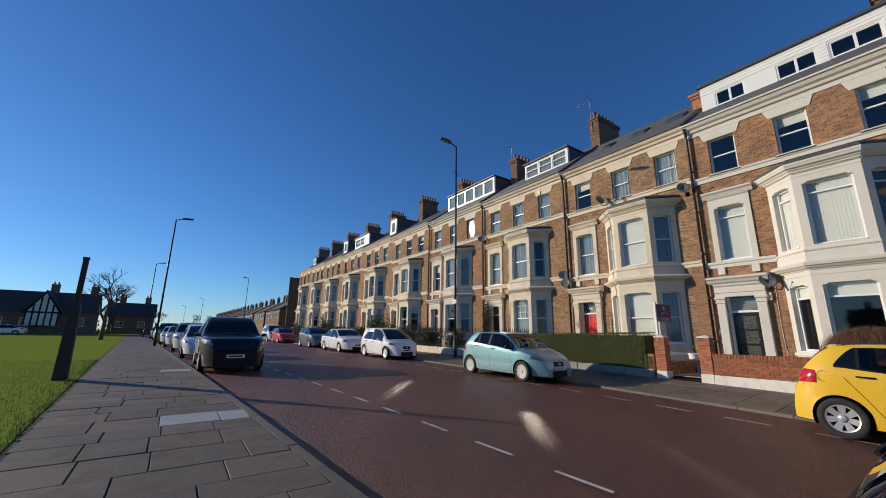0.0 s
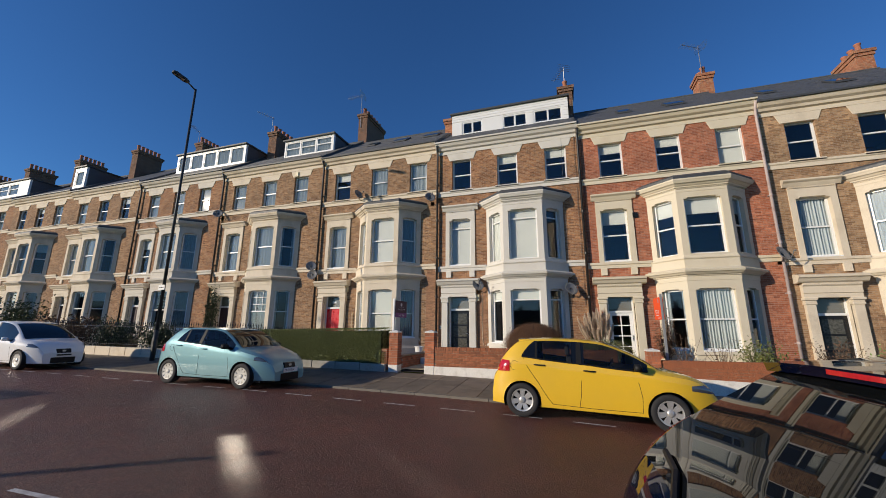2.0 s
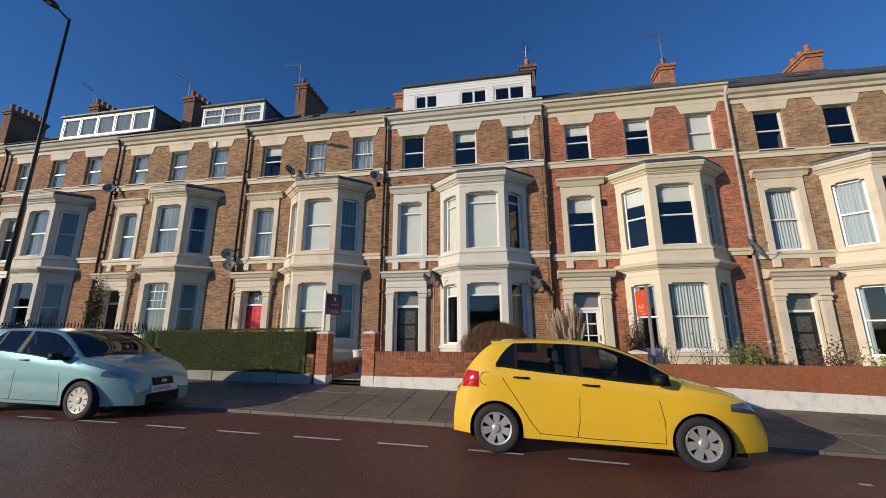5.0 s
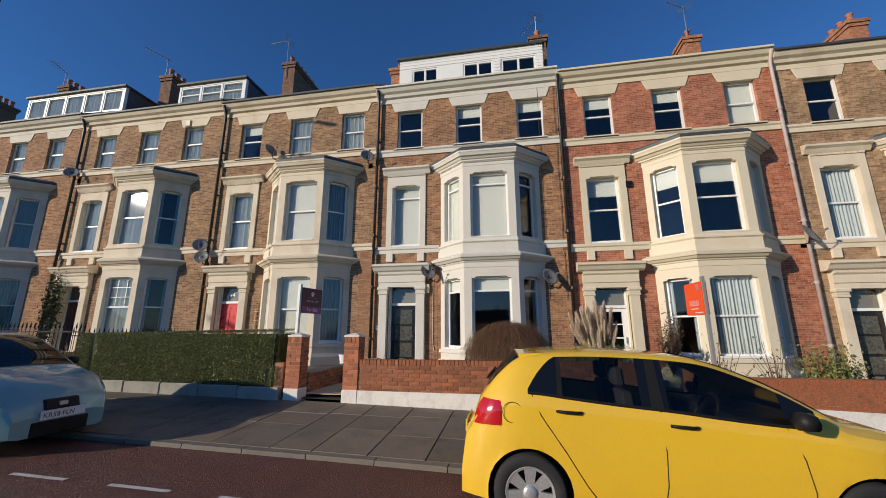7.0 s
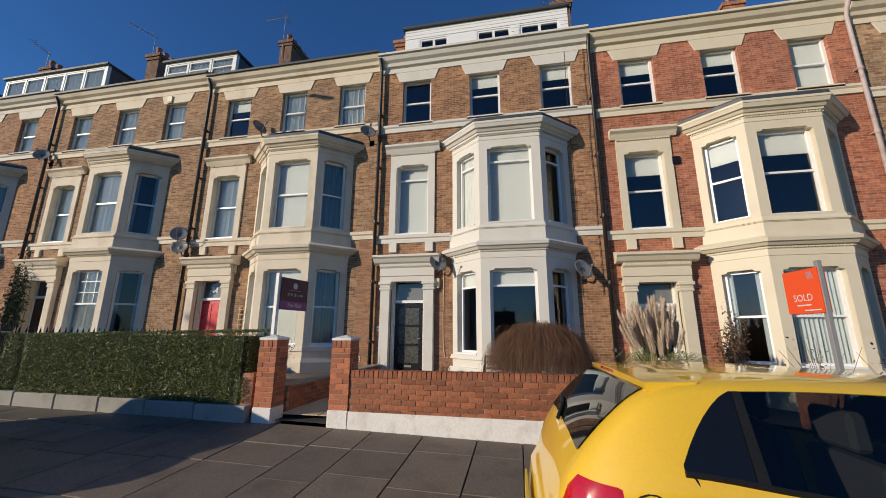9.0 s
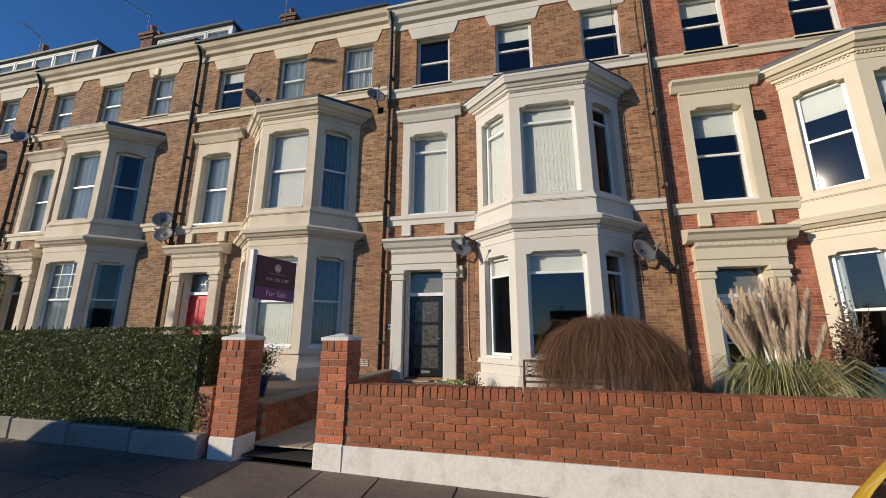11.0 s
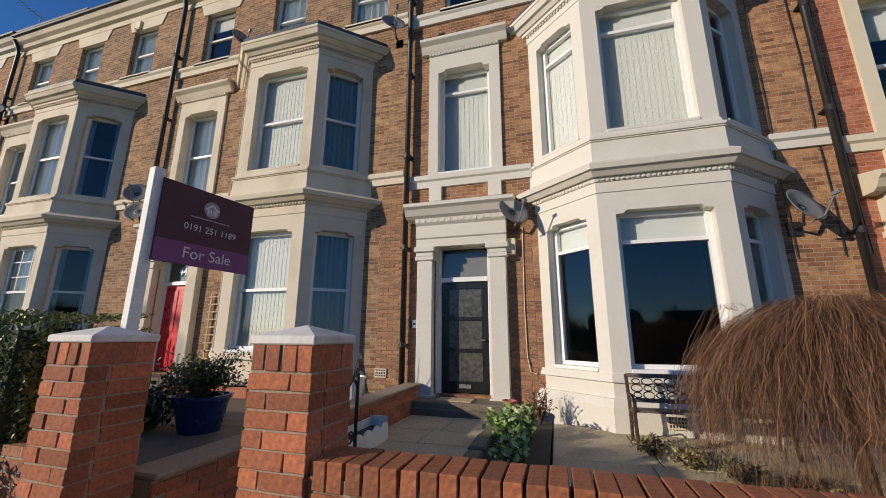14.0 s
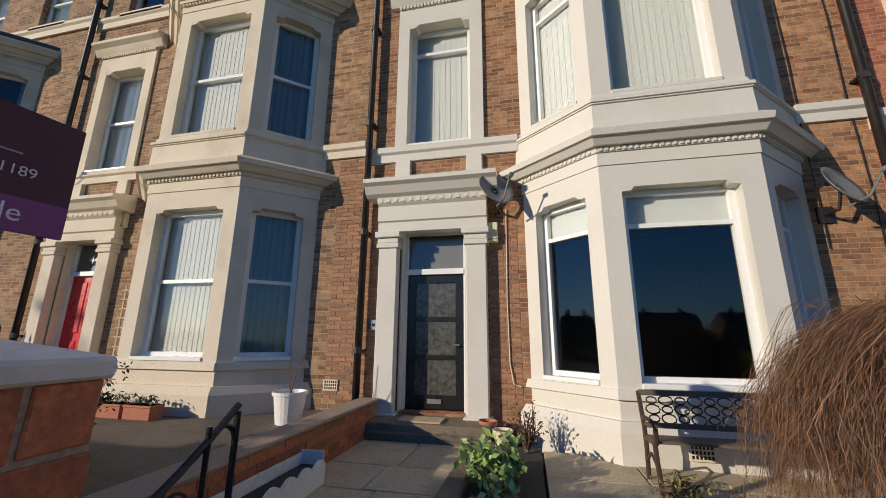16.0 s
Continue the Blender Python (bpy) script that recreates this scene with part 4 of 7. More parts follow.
SUV = [(0.0, .42, .42), (.01, .60, .52), (.02, .72, .62), (.035, .86, .635), (.055, .965, .635), (.1, .99, .635), (.2, 1.0, .63), (.4, 1.0, .625), (.50, .985, .62), (.57, .91, .62), (.63, .79, .615), (.67, .70, .61), (.70, .655, .60), (.80, .64, .59), (.90, .615, .575), (.965, .575, .55), (.985, .50, .49), (1.0, .40, .40)]


def car(name, m, prof, L, Wd, Ht, wheels, paint, label, fine=False, spokes=7, tail_z=(0.55, 0.705), tail_len=0.24, plate_f=None, rear_h=0.045, hub=None, glass_x=(0.07, 0.715), rim_mat=None, pillars=(0.235, 0.415), rails=False, rw=0.305):
    """A parked car; its nose points along +x of m. wheels: the two axles' distances from the tail."""
    th = thing(name, m, label, "car", "parked cars")
    xs, tz, bz = [p[0] * L for p in prof], [p[1] * Ht for p in prof], [p[2] * Ht for p in prof]
    top = lambda x: smooth_table(xs, tz, x)
    belt = lambda x: min(smooth_table(xs, bz, x), top(x) - 0.012)

    def half(x):
        e = min(x, L - x)
        r = 0.62 if x < L / 2 else 1.05
        k = max(0, 1 - e / r)
        return Wd / 2 * (1 - (0.20 if x < L / 2 else 0.36) * k**2.4)

    def roof_half(x):
        g = min(1, max(0, (top(x) - belt(x)) / (0.33 * Ht)))
        return half(x) * (0.95 - 0.19 * g)

    z0 = 0.19

    def side(x, z):
        """Half width of the body at (x, z)."""
        b, h = belt(x), half(x)
        if z <= b:
            t = (z - z0) / max(0.05, b - z0)
            return h * (0.945 + 0.055 * math.sin(math.pi * min(1, max(0, t)) ** 0.8 * 0.72) / math.sin(math.pi * 0.72 * 0.62) - (0.02 if t > 0.92 else 0))
        t = (z - b) / max(0.02, top(x) - 0.045 - b)
        return side(x, b - 1e-4) + (roof_half(x) - side(x, b - 1e-4)) * min(1, t)

    n = int(L / (0.045 if fine else 0.07))
    xst = [L * (0.5 - 0.5 * math.cos(math.pi * i / n)) * 0.35 + L * i / n * 0.65 for i in range(n + 1)]
    rows = 12
    grid = []
    for x in xst:
        b, t = belt(x), top(x)
        ring = [(0.0, z0), (side(x, z0) * 0.9, z0)]
        for i in range(rows + 1):
            z = z0 + 0.02 + (b - z0 - 0.02) * i / rows
            ring.append((side(x, z), z))
        e = max(b + 0.004, t - 0.045)
        rh = roof_half(x)
        for i in (1, 2, 3):
            z = b + (e - b) * i / 3
            ring.append((side(x, b - 1e-4) + (rh - side(x, b - 1e-4)) * i / 3, z))
        ring += [(rh * 0.955, t - 0.018), (rh * 0.85, t - 0.002), (rh * 0.45, t + 0.012), (0.0, t + 0.016)]
        grid.append(ring)
    R = rw + 0.045
    pa, pb = pillars[0] * L, pillars[1] * L
    gx0, gx1 = glass_x[0] * L, glass_x[1] * L
    ga, gb = gx0 + 0.10 * Ht + 0.16, gx1 - 0.03
    open_spans = ((ga + 0.24, pb - 0.05), (pb + 0.06, gb - 0.16))
    s = Shape()
    k = len(grid[0])
    for sgn in (1, -1):
        vs = []
        for x, ring in zip(xst, grid):
            for j, (y, z) in enumerate(ring):
                px, pz = x, z
                if 1 <= j < rows + 3:
                    for wx in wheels:
                        d = math.hypot(px - wx, pz - rw)
                        if 1e-6 < d < R:
                            px, pz = wx + (px - wx) * R / d, max(z0, rw + (pz - rw) * R / d)
                vs.append((px, sgn * y, pz))
        inside = lambda i, j: any(math.hypot(xst[i] - wx, grid[i][j][1] - rw) < R for wx in wheels)
        fs = []
        for i in range(n):
            for j in range(k - 1):
                q = (i * k + j, (i + 1) * k + j, (i + 1) * k + j + 1, i * k + j + 1)
                if fine and rows + 2 <= j < rows + 5 and any(a - .001 <= xst[i] and xst[i + 1] <= b + .001 for a, b in open_spans):
                    continue
                if 1 <= j < rows + 2 and all(inside(a, c) for a in (i, i + 1) for c in (j, j + 1)):
                    continue
                fs.append(q if sgn < 0 else q[::-1])
        for e in (0, n):
            fs.append(tuple(e * k + j for j in range(k))[::-1 if (e == 0) == (sgn < 0) else 1])
        s.add(vs, fs)
    body = part("body", s, paint, th, smooth=True)
    bm = bmesh.new()
    bm.from_mesh(body.data)
    bmesh.ops.remove_doubles(bm, verts=bm.verts, dist=0.0005)
    bm.to_mesh(body.data)
    bm.free()
    es = body.modifiers.new("edges", "EDGE_SPLIT")
    es.split_angle = radians(38)
    # wheel arches' dark lining and underbody
    s = Shape()
    s.box(0.25, L - 0.3, -Wd * 0.40, Wd * 0.40, 0.16, 0.5)
    for wx in wheels:
        for sgn in (1, -1):
            a = [(wx + R * math.cos(t), rw + R * math.sin(t)) for t in np.linspace(-0.4, math.pi + 0.4, 16)]
            y1, y0 = sgn * Wd * 0.485, sgn * Wd * 0.33
            s.add([(x, y1 if z > .2 else y1, max(z, .15)) for x, z in a] + [(x, y0, max(z, .15)) for x, z in a], [(i, i + 1, 17 + i, 16 + i) for i in range(15)])
            s.add([(x, y0, max(z, .15)) for x, z in a], [tuple(range(16))])
    part("underbody", s, M_trim, th)

    def panel(nm, pts, mat, off=0.006, parent=th, label="", both=True, sg=1):
        """A flat panel on the car's flank, from its outline in (x, z)."""
        for sgn in ((1, -1) if both else (sg,)):
            q = Shape()
            q.add([(x, sgn * (side(x, z) + off), z) for x, z in pts], [tuple(range(len(pts)))[::-1] if sgn * 1 > 0 else tuple(range(len(pts)))])
            part(nm, q, mat, parent, label)

    wl = lambda x: belt(x) + 0.006

    def glass_between(nm, xa, xb, rise=None):
        """Side glass in upright strips; clear where the body is open behind it, black round the edge."""
        cnt = 26 if fine else 12
        cols = [xa + (xb - xa) * i / cnt for i in range(cnt + 1)]
        lim = lambda x: max(belt(x) + .012, min(top(x) - 0.042, belt(x) + .035 + .36 * (1 - (1 - min(1, (x - xa) / .46)) ** rise) if rise else 9))
        for sgn in (1, -1):
            clear, borders = Shape(), [Shape()]
            for c0, c1 in zip(cols, cols[1:]):
                seen_through = fine and any(a + .03 <= c0 and c1 <= b - .03 for a, b in open_spans)
                if seen_through and borders[-1].f:
                    borders.append(Shape())
                q = clear if seen_through else borders[-1]
                vs = [(c0, sgn * (side(c0, wl(c0)) + .006), wl(c0)), (c1, sgn * (side(c1, wl(c1)) + .006), wl(c1)), (c1, sgn * (side(c1, lim(c1)) + .006), lim(c1)), (c0, sgn * (side(c0, lim(c0)) + .006), lim(c0))]
                q.add(vs, [(0, 1, 2, 3) if sgn < 0 else (3, 2, 1, 0)])
            edge = part(nm, borders[0], M_car_glass, th)
            for q in borders[1:]:
                if q.f:
                    part("window_border", q, M_car_glass, edge)
            if fine:
                o = part("clear_glass", clear, M_car_clear, edge)
                o.visible_shadow = False

    glass_between("rear_side_window", ga, pb, 2.3)
    glass_between("front_side_window", pb + 0.004, gb)
    for sgn in (1, -1):
        for xa, wd in ((ga + .27, .022), (pb, .05)):
            s = Shape()
            za, zb = wl(xa), top(xa) - .045
            s.add([(x, sgn * (side(x, z) + .011), z) for x, z in ((xa - wd, za), (xa + wd, za), (xa + wd * .8 + .0, zb), (xa - wd * .8, zb))], [(0, 1, 2, 3) if sgn < 0 else (3, 2, 1, 0)])
            part("window_pillar", s, M_trim, th)
    if fine:
        for sgn in (1, -1):
            for a, b in ((ga, pb), (pb, gb)):
                part("window_seal", Shape().tube([(x, sgn * (side(x, wl(x)) + .006), wl(x)) for x in np.linspace(a, b, 14)], .012, 5), M_trim, th)
        for yy in (.36, -.36):
            part("front_seat", Shape().box(pb + .02, pb + .50, yy - .24, yy + .24, .5, .66).prism([(pb - .16, .55), (pb - .02, .55), (pb - .12, 1.12), (pb - .22, 1.12)], yy - .23, yy + .23, "y").prism([(pb - .24, 1.15), (pb - .15, 1.15), (pb - .17, 1.32), (pb - .25, 1.32)], yy - .13, yy + .13, "y"), M_seat, th, bevel=.02)
        part("rear_seat", Shape().box(ga + .45, ga + .85, -.60, .60, .5, .68).prism([(ga + .28, .6), (ga + .42, .6), (ga + .30, 1.12), (ga + .20, 1.12)], -.60, .60, "y"), M_seat, th, bevel=.02)
        for yy in (.38, -.38):
            part("head_restraint", Shape().prism([(ga + .18, 1.10), (ga + .27, 1.10), (ga + .25, 1.27), (ga + .17, 1.27)], yy - .12, yy + .12, "y"), M_seat, th, bevel=.02)
        part("dashboard", Shape().box(gx1 - .55, gx1 + .15, -.66, .66, .6, .98), M_trim, th, bevel=.03)
        part("steering_wheel", Shape().tube([(gx1 - .62 + .07 * math.sin(t), -.36 + .18 * math.cos(t), .95 + .17 * math.sin(t)) for t in np.linspace(0, 6.283, 17)], .014, 6, cap=False), M_trim, th)
        part("cabin_lining", Shape().box(ga - .1, gx1, -.66, .66, .48, .52), M_trim, th)

    def top_panel(nm, xa, xb, share, mat, off=0.010):
        cnt, cr = 8, 6
        q, vs = Shape(), []
        for i in range(cnt + 1):
            x = xa + (xb - xa) * i / cnt
            t, rh = top(x), roof_half(x)
            sl = (top(x + .01) - top(x - .01)) / .02
            nx, nz = -sl / math.hypot(1, sl), 1 / math.hypot(1, sl)
            for j in range(cr + 1):
                u = -1 + 2 * j / cr
                y = u * rh * share
                a = abs(u) * share
                z = t + (0.016 - 0.018 * (a / 0.85) ** 2 if a < 0.85 else -0.002 - 0.016 * (a - .85) / .105)
                vs.append((x + nx * off, y, z + nz * off))
        q.add(vs, [(i * (cr + 1) + j, (i + 1) * (cr + 1) + j, (i + 1) * (cr + 1) + j + 1, i * (cr + 1) + j + 1) for i in range(cnt) for j in range(cr)])
        return part(nm, q, mat, th, smooth=True)

    top_peak = next(i for i, p in enumerate(prof) if p[1] > 0.96)
    x_rear_hi, x_rear_lo = prof[top_peak][0] * L, next(p[0] for p in prof if p[1] > 0.66) * L
    fr = [p for p in prof if p[0] > 0.5]
    x_wind_hi = next(p[0] for p in fr if p[1] < 0.98) * L
    x_wind_lo = next(p[0] for p in fr if p[1] < 0.70) * L
    top_panel("windscreen", x_wind_hi - 0.02, x_wind_lo + .01, 0.90, M_car_glass)
    top_panel("rear_window", x_rear_lo + 0.01, x_rear_hi - .04, 0.86, M_car_glass)
    if fine:
        for sgn in (1, -1):
            if sgn < 0:
                part("filler_flap", Shape().tube([(ga - .13 + .085 * math.cos(t), sgn * (side(ga - .13, .93) + .001), .93 * Ht / 1.46 + .085 * math.sin(t)) for t in np.linspace(0, 6.283, 19)], .003, 4, cap=False), M_trim, th)

    # lamps
    def lamp(nm, xa, xb, za, zb, mat, off=0.012, taper=0.0):
        for sgn in (1, -1):
            q, vs = Shape(), []
            for i in range(7):
                x = xa + (xb - xa) * i / 6
                c = taper * abs(i / 6)
                for j in range(5):
                    z = za + (zb - za) * (c * 0.5 + (1 - c) * j / 4)
                    zz = min(z, top(x) - .03)
                    vs.append((x, sgn * (side(x, zz) + 0.008 + off * (1 - (abs(j - 2) / 2) ** 4) * (1 - (abs(i - 3) / 3) ** 6)), zz))
            fs = [(i * 5 + j, (i + 1) * 5 + j, (i + 1) * 5 + j + 1, i * 5 + j + 1) for i in range(6) for j in range(4)]
            q.add(vs, fs if sgn < 0 else [f[::-1] for f in fs])
            part(nm, q, mat, th, smooth=True)

    lamp("tail_lamp", 0.028 * L, 0.028 * L + tail_len, tail_z[0] * Ht, tail_z[1] * Ht, M_tail, taper=0.85 if tail_len > .4 else 0.12)
    lamp("headlamp", L * 0.985, L * 0.985 - 0.42, 0.44 * Ht, 0.56 * Ht, M_head, taper=0.55)
    # the nose's and tail's face: grille, plates, bumper openings
    yw = half(L) * 0.62
    part("grille", Shape().prism([(L * .97, .335 * Ht), (L * .999 + .014, .335 * Ht), (L * .985 + .016, .425 * Ht), (L * .95, .425 * Ht)], -yw * .60, yw * .60, "y"), M_trim, th, bevel=0.012)
    part("lower_intake", Shape().box(L - .05, L + .010, -yw, yw, 0.125 * Ht, 0.25 * Ht), M_trim, th, bevel=0.012)
    part("badge", Shape().box(L * .992, L * .992 + .026, -.05, .05, .362 * Ht, .40 * Ht), M_rim, th, bevel=0.006)
    pl = part("number_plate", Shape().box(L + .008, L + .022, -.26, .26, 0.262 * Ht, 0.262 * Ht + .11), M_plate_w, th, "white front number plate")
    if plate_f:
        lettering(plate_f, 0.085, pose(L + .024, -.235, 0.262 * Ht + .022, 90, 0, 90), M_ink, pl)
    else:
        part("plate_mark", Shape().box(L + .022, L + .0235, -.2, .2, 0.262 * Ht + .03, 0.262 * Ht + .08), M_ink, pl)
    part("number_plate", Shape().box(-.022, -.006, -.26, .26, 0.42 * Ht, 0.42 * Ht + .11), M_plate_y, th, "yellow rear number plate")
    part("bumper_strip", Shape().box(-.012, .05, -half(0) * .8, half(0) * .8, 0.16 * Ht, 0.25 * Ht), M_trim, th, bevel=0.01)
    # seams, handles, mirrors
    def seam(pts):
        for sgn in (1, -1):
            part("door_seam", Shape().tube([(x, sgn * (side(x, z) + .0005), z) for x, z in pts], 0.0045, 5), M_trim, th)
    dz = lambda x, f: z0 + 0.04 + (belt(x) - z0 - .04) * f
    rx = wheels[0]
    seam([(pb + .02, dz(pb, 1)), (pb + .035, dz(pb, .6)), (pb + .03, dz(pb, .3)), (pb, dz(pb, .06))])
    fx = wheels[1] - 0.42
    seam([(fx - .12, dz(fx, 1)), (fx - .04, dz(fx, .7)), (fx, dz(fx, .4)), (fx, dz(fx, .06))])
    seam([(rx + .02, dz(rx, 1)), (rx + .10, dz(rx, .8)), (rx + .30, dz(rx, .48)), (rx + .46, dz(rx, .2)), (rx + .56, dz(rx, .06))])
    seam([(fx, dz(fx, .06)), ((fx + rx) / 2 + .2, dz(fx, .05)), (rx + .56, dz(rx, .06))])
    for hx in (pb - 0.79, pb + .09):
        hz = dz(hx, 0.87)
        for sgn in (1, -1):
            y = side(hx, hz)
            part("door_handle", Shape().tube([(hx - .01, sgn * (y + .004), hz), (hx + .03, sgn * (y + .032), hz + .003), (hx + .15, sgn * (y + .032), hz + .001), (hx + .19, sgn * (y + .004), hz)], 0.013, 6), M_trim if hub is None else paint, th, smooth=True)
    mx = gx1 - 0.20
    for sgn in (1, -1):
        y, z = side(mx, wl(mx)), wl(mx) + .06
        q = Shape()
        ring = [(-.05, -.06), (.05, -.06), (.075, 0), (.05, .065), (-.05, .07), (-.065, 0)]
        q.add([(mx + a * .9, sgn * (y + .035), z + b * .6) for a, b in ring] + [(mx + a, sgn * (y + .11), z + b) for a, b in ring] + [(mx + a * .8, sgn * (y + .19), z + b * .8) for a, b in ring],
              [tuple(range(6))[::sgn], tuple(range(12, 18))[::-sgn]] + [tuple(i0 + p for p in (j, (j + 1) % 6, 6 + (j + 1) % 6, 6 + j))[::-sgn] for i0 in (0, 6) for j in range(6)])
        q.box(mx - .02, mx + .03, min(sgn * y, sgn * (y + .05)), max(sgn * y, sgn * (y + .05)), z - .05, z - .02)
        part("wing_mirror", q, M_trim if fine else paint, th, smooth=True)
    if rails:
        for sgn in (1, -1):
            part("roof_rail", Shape().tube([(x, sgn * roof_half(x) * .93, top(x) + .03) for x in np.linspace(L * .12, L * .5, 7)], 0.017, 6), M_trim, th)
    if prof in (HATCH, MPV, FASTBACK, SUPERMINI):
        xe = x_rear_hi
        q = Shape()
        vs = []
        for j in range(9):
            u = -1 + j / 4
            y = u * roof_half(xe) * 0.93
            vs += [(xe + .10, y, top(xe + .10) + .012 - .02 * u * u), (xe - .16 + .03 * u * u, y, top(xe) + .012 - .02 * u * u), (xe - .15 + .03 * u * u, y, top(xe) - .025 - .02 * u * u), (xe - .02, y, top(xe) - .05)]
        q.add(vs, [(4 * j + i, 4 * j + i + 1, 4 * j + 5 + i, 4 * j + 4 + i) for j in range(8) for i in range(3)] + [(0, 1, 2, 3), (35, 34, 33, 32)])
        sp = part("spoiler", q, paint, th)
        part("brake_lamp", Shape().box(xe - .158, xe - .14, -.16, .16, top(xe) - .012, top(xe) + .004), M_tail, sp)
        a = Vector((x_rear_lo - .005, 0.0, top(x_rear_lo) + .05))
        part("wiper", Shape().tube([(x_rear_lo - .02, 0, top(x_rear_lo) + .03), (x_rear_lo + .03, .18, top(x_rear_lo + .03) + .05), (x_rear_lo + .045, .40, top(x_rear_lo + .045) + .045)], 0.013, 6), M_trim, th)
    # wheels
    base = None
    for wx in wheels:
        for sgn in (1, -1):
            mw = pose(wx, sgn * (Wd / 2 - 0.115), rw, 0, 0, 0 if sgn < 0 else 180)
            if base is None:
                base = wheel_parts(th, mw, rw, spokes, rim_mat or M_rim, hub)
            else:
                for o in base:
                    if o.parent is th:
                        c = o.copy()
                        scene.collection.objects.link(c)
                        c.matrix_basis = mw
                        for ch in [x for x in base if x.parent is o]:
                            cc = ch.copy()
                            scene.collection.objects.link(cc)
                            cc.parent = c
    return th


def turned(prof, n=28):
    """A wheel's ring about the y axis from rows of (radius, y)."""
    s = Shape()
    vs = [(r * math.cos(2 * math.pi * j / n), y, r * math.sin(2 * math.pi * j / n)) for r, y in prof for j in range(n)]
    s.add(vs, [(i * n + j, i * n + (j + 1) % n, (i + 1) * n + (j + 1) % n, (i + 1) * n + j) for i in range(len(prof) - 1) for j in range(n)])
    return s


def wheel_parts(th, m, r, spokes, rim_mat, hub):
    w = part("wheel", turned([(r * .66, .09), (r * .90, .10), (r * .985, .085), (r, .05), (r, -.05), (r * .985, -.085), (r * .93, -.098), (r * .72, -.10), (r * .665, -.085)]), M_tyre, th, "black tyre on a silver wheel", smooth=True)
    w.matrix_basis = m
    s = turned([(r * .675, -.088), (r * .66, -.094), (r * .60, -.088), (r * .59, -.03), (r * .60, .05)])
    n = len(s.v)
    for i in range(spokes):
        a = 2 * math.pi * (i + .25) / spokes
        rot = Matrix.Rotation(a, 4, "Y")
        s.tf = rot
        wa, wb = (0.030, 0.052) if hub is None else (0.028, 0.040)
        s.add([(r * .12, -.075, -wa), (r * .12, -.075, wa), (r * .62, -.088, wb), (r * .62, -.088, -wb), (r * .12, -.05, -wa), (r * .12, -.05, wa), (r * .62, -.06, wb), (r * .62, -.06, -wb)],
              [(0, 1, 2, 3), (0, 3, 7, 4), (1, 5, 6, 2), (4, 7, 6, 5)])
    s.tf = None
    rim = part("rim", s, rim_mat, w)
    h = part("hub_cap", turned([(r * .20, -.07), (r * .19, -.086), (r * .12, -.094), (0.001, -.096)], 16), rim_mat, w, smooth=True)
    d = part("brake_disc", turned([(r * .6, -.025), (0.001, -.02)], 20), M_trim, w)
    return [w, rim, h, d]


def lettering(text, size, m, mat, parent=None):
    """Raised flat letters as a mesh."""
    cu = bpy.data.curves.new("lettering", "FONT")
    cu.body, cu.size = text, size
    tmp = bpy.data.objects.new("tmp", cu)
    me = bpy.data.meshes.new_from_object(tmp)
    bpy.data.objects.remove(tmp)
    bpy.data.curves.remove(cu)
    me.materials.clear()
    me.materials.append(mat)
    ob = new("lettering", me)
    if parent:
        ob.parent = parent
    ob.matrix_basis = m
    return ob


def parked(y_tail, x_mid, rz):
    """Pose of a car's tail on the road; rz -90 heads towards -y, 90 towards +y."""
    lean = math.degrees(math.atan((zg(y_tail) - zg(y_tail - 4)) / 4))
    if rz > 0:
        lean = math.degrees(math.atan((zg(y_tail + 4) - zg(y_tail)) / 4))
    return pose(x_mid, y_tail, zg(y_tail)) @ pose(0, 0, 0, lean, 0, 0) @ pose(0, 0, 0, 0, 0, rz)


P_yellow = car_paint("bright_yellow_car_paint", (0.80, 0.495, 0.028), 0.0)
P_blue = car_paint("pale_metallic_blue_car_paint", (0.185, 0.36, 0.395), 0.9)
P_white = car_paint("white_car_paint", (0.80, 0.80, 0.79), 0.0)
P_navy = car_paint("dark_navy_car_paint", (0.002, 0.004, 0.016), 0.0, 0.0, 0.75)
P_grey = car_paint("dark_grey_blue_car_paint", (0.07, 0.10, 0.13), 0.5)
P_red = car_paint("red_car_paint", (0.55, 0.02, 0.03), 0.0)
P_silver = car_paint("silver_car_paint", (0.50, 0.51, 0.52), 0.6)
P_black = car_paint("near_black_car_paint", (0.006, 0.007, 0.011), 0.1, 0.1, 0.8)
M_hub_cream = plain("pale_plastic_wheel_trim", (0.62, 0.60, 0.53), 0.45, bump=0.05)

yellow = car("hatchback", parked(2.10, 9.56, -90), HATCH, 3.9, 1.68, 1.46, (0.59, 3.07), P_yellow, "bright yellow five-door hatchback parked at the kerb", fine=True)
car("hatchback", parked(11.40, 9.60, -90), SUPERMINI, 3.84, 1.69, 1.45, (0.58, 3.05), P_blue, "pale metallic blue five-door hatchback parked at the kerb", fine=True, spokes=10, plate_f="KR58 FLN", hub=1, glass_x=(0.125, 0.715), rim_mat=M_hub_cream)
car("hatchback", parked(0.45, 2.56, -90), FASTBACK, 4.1, 1.76, 1.56, (0.75, 3.32), P_navy, "dark navy hatchback parked by the pavement, its tail near", fine=True, tail_len=0.55, tail_z=(0.735, 0.815))

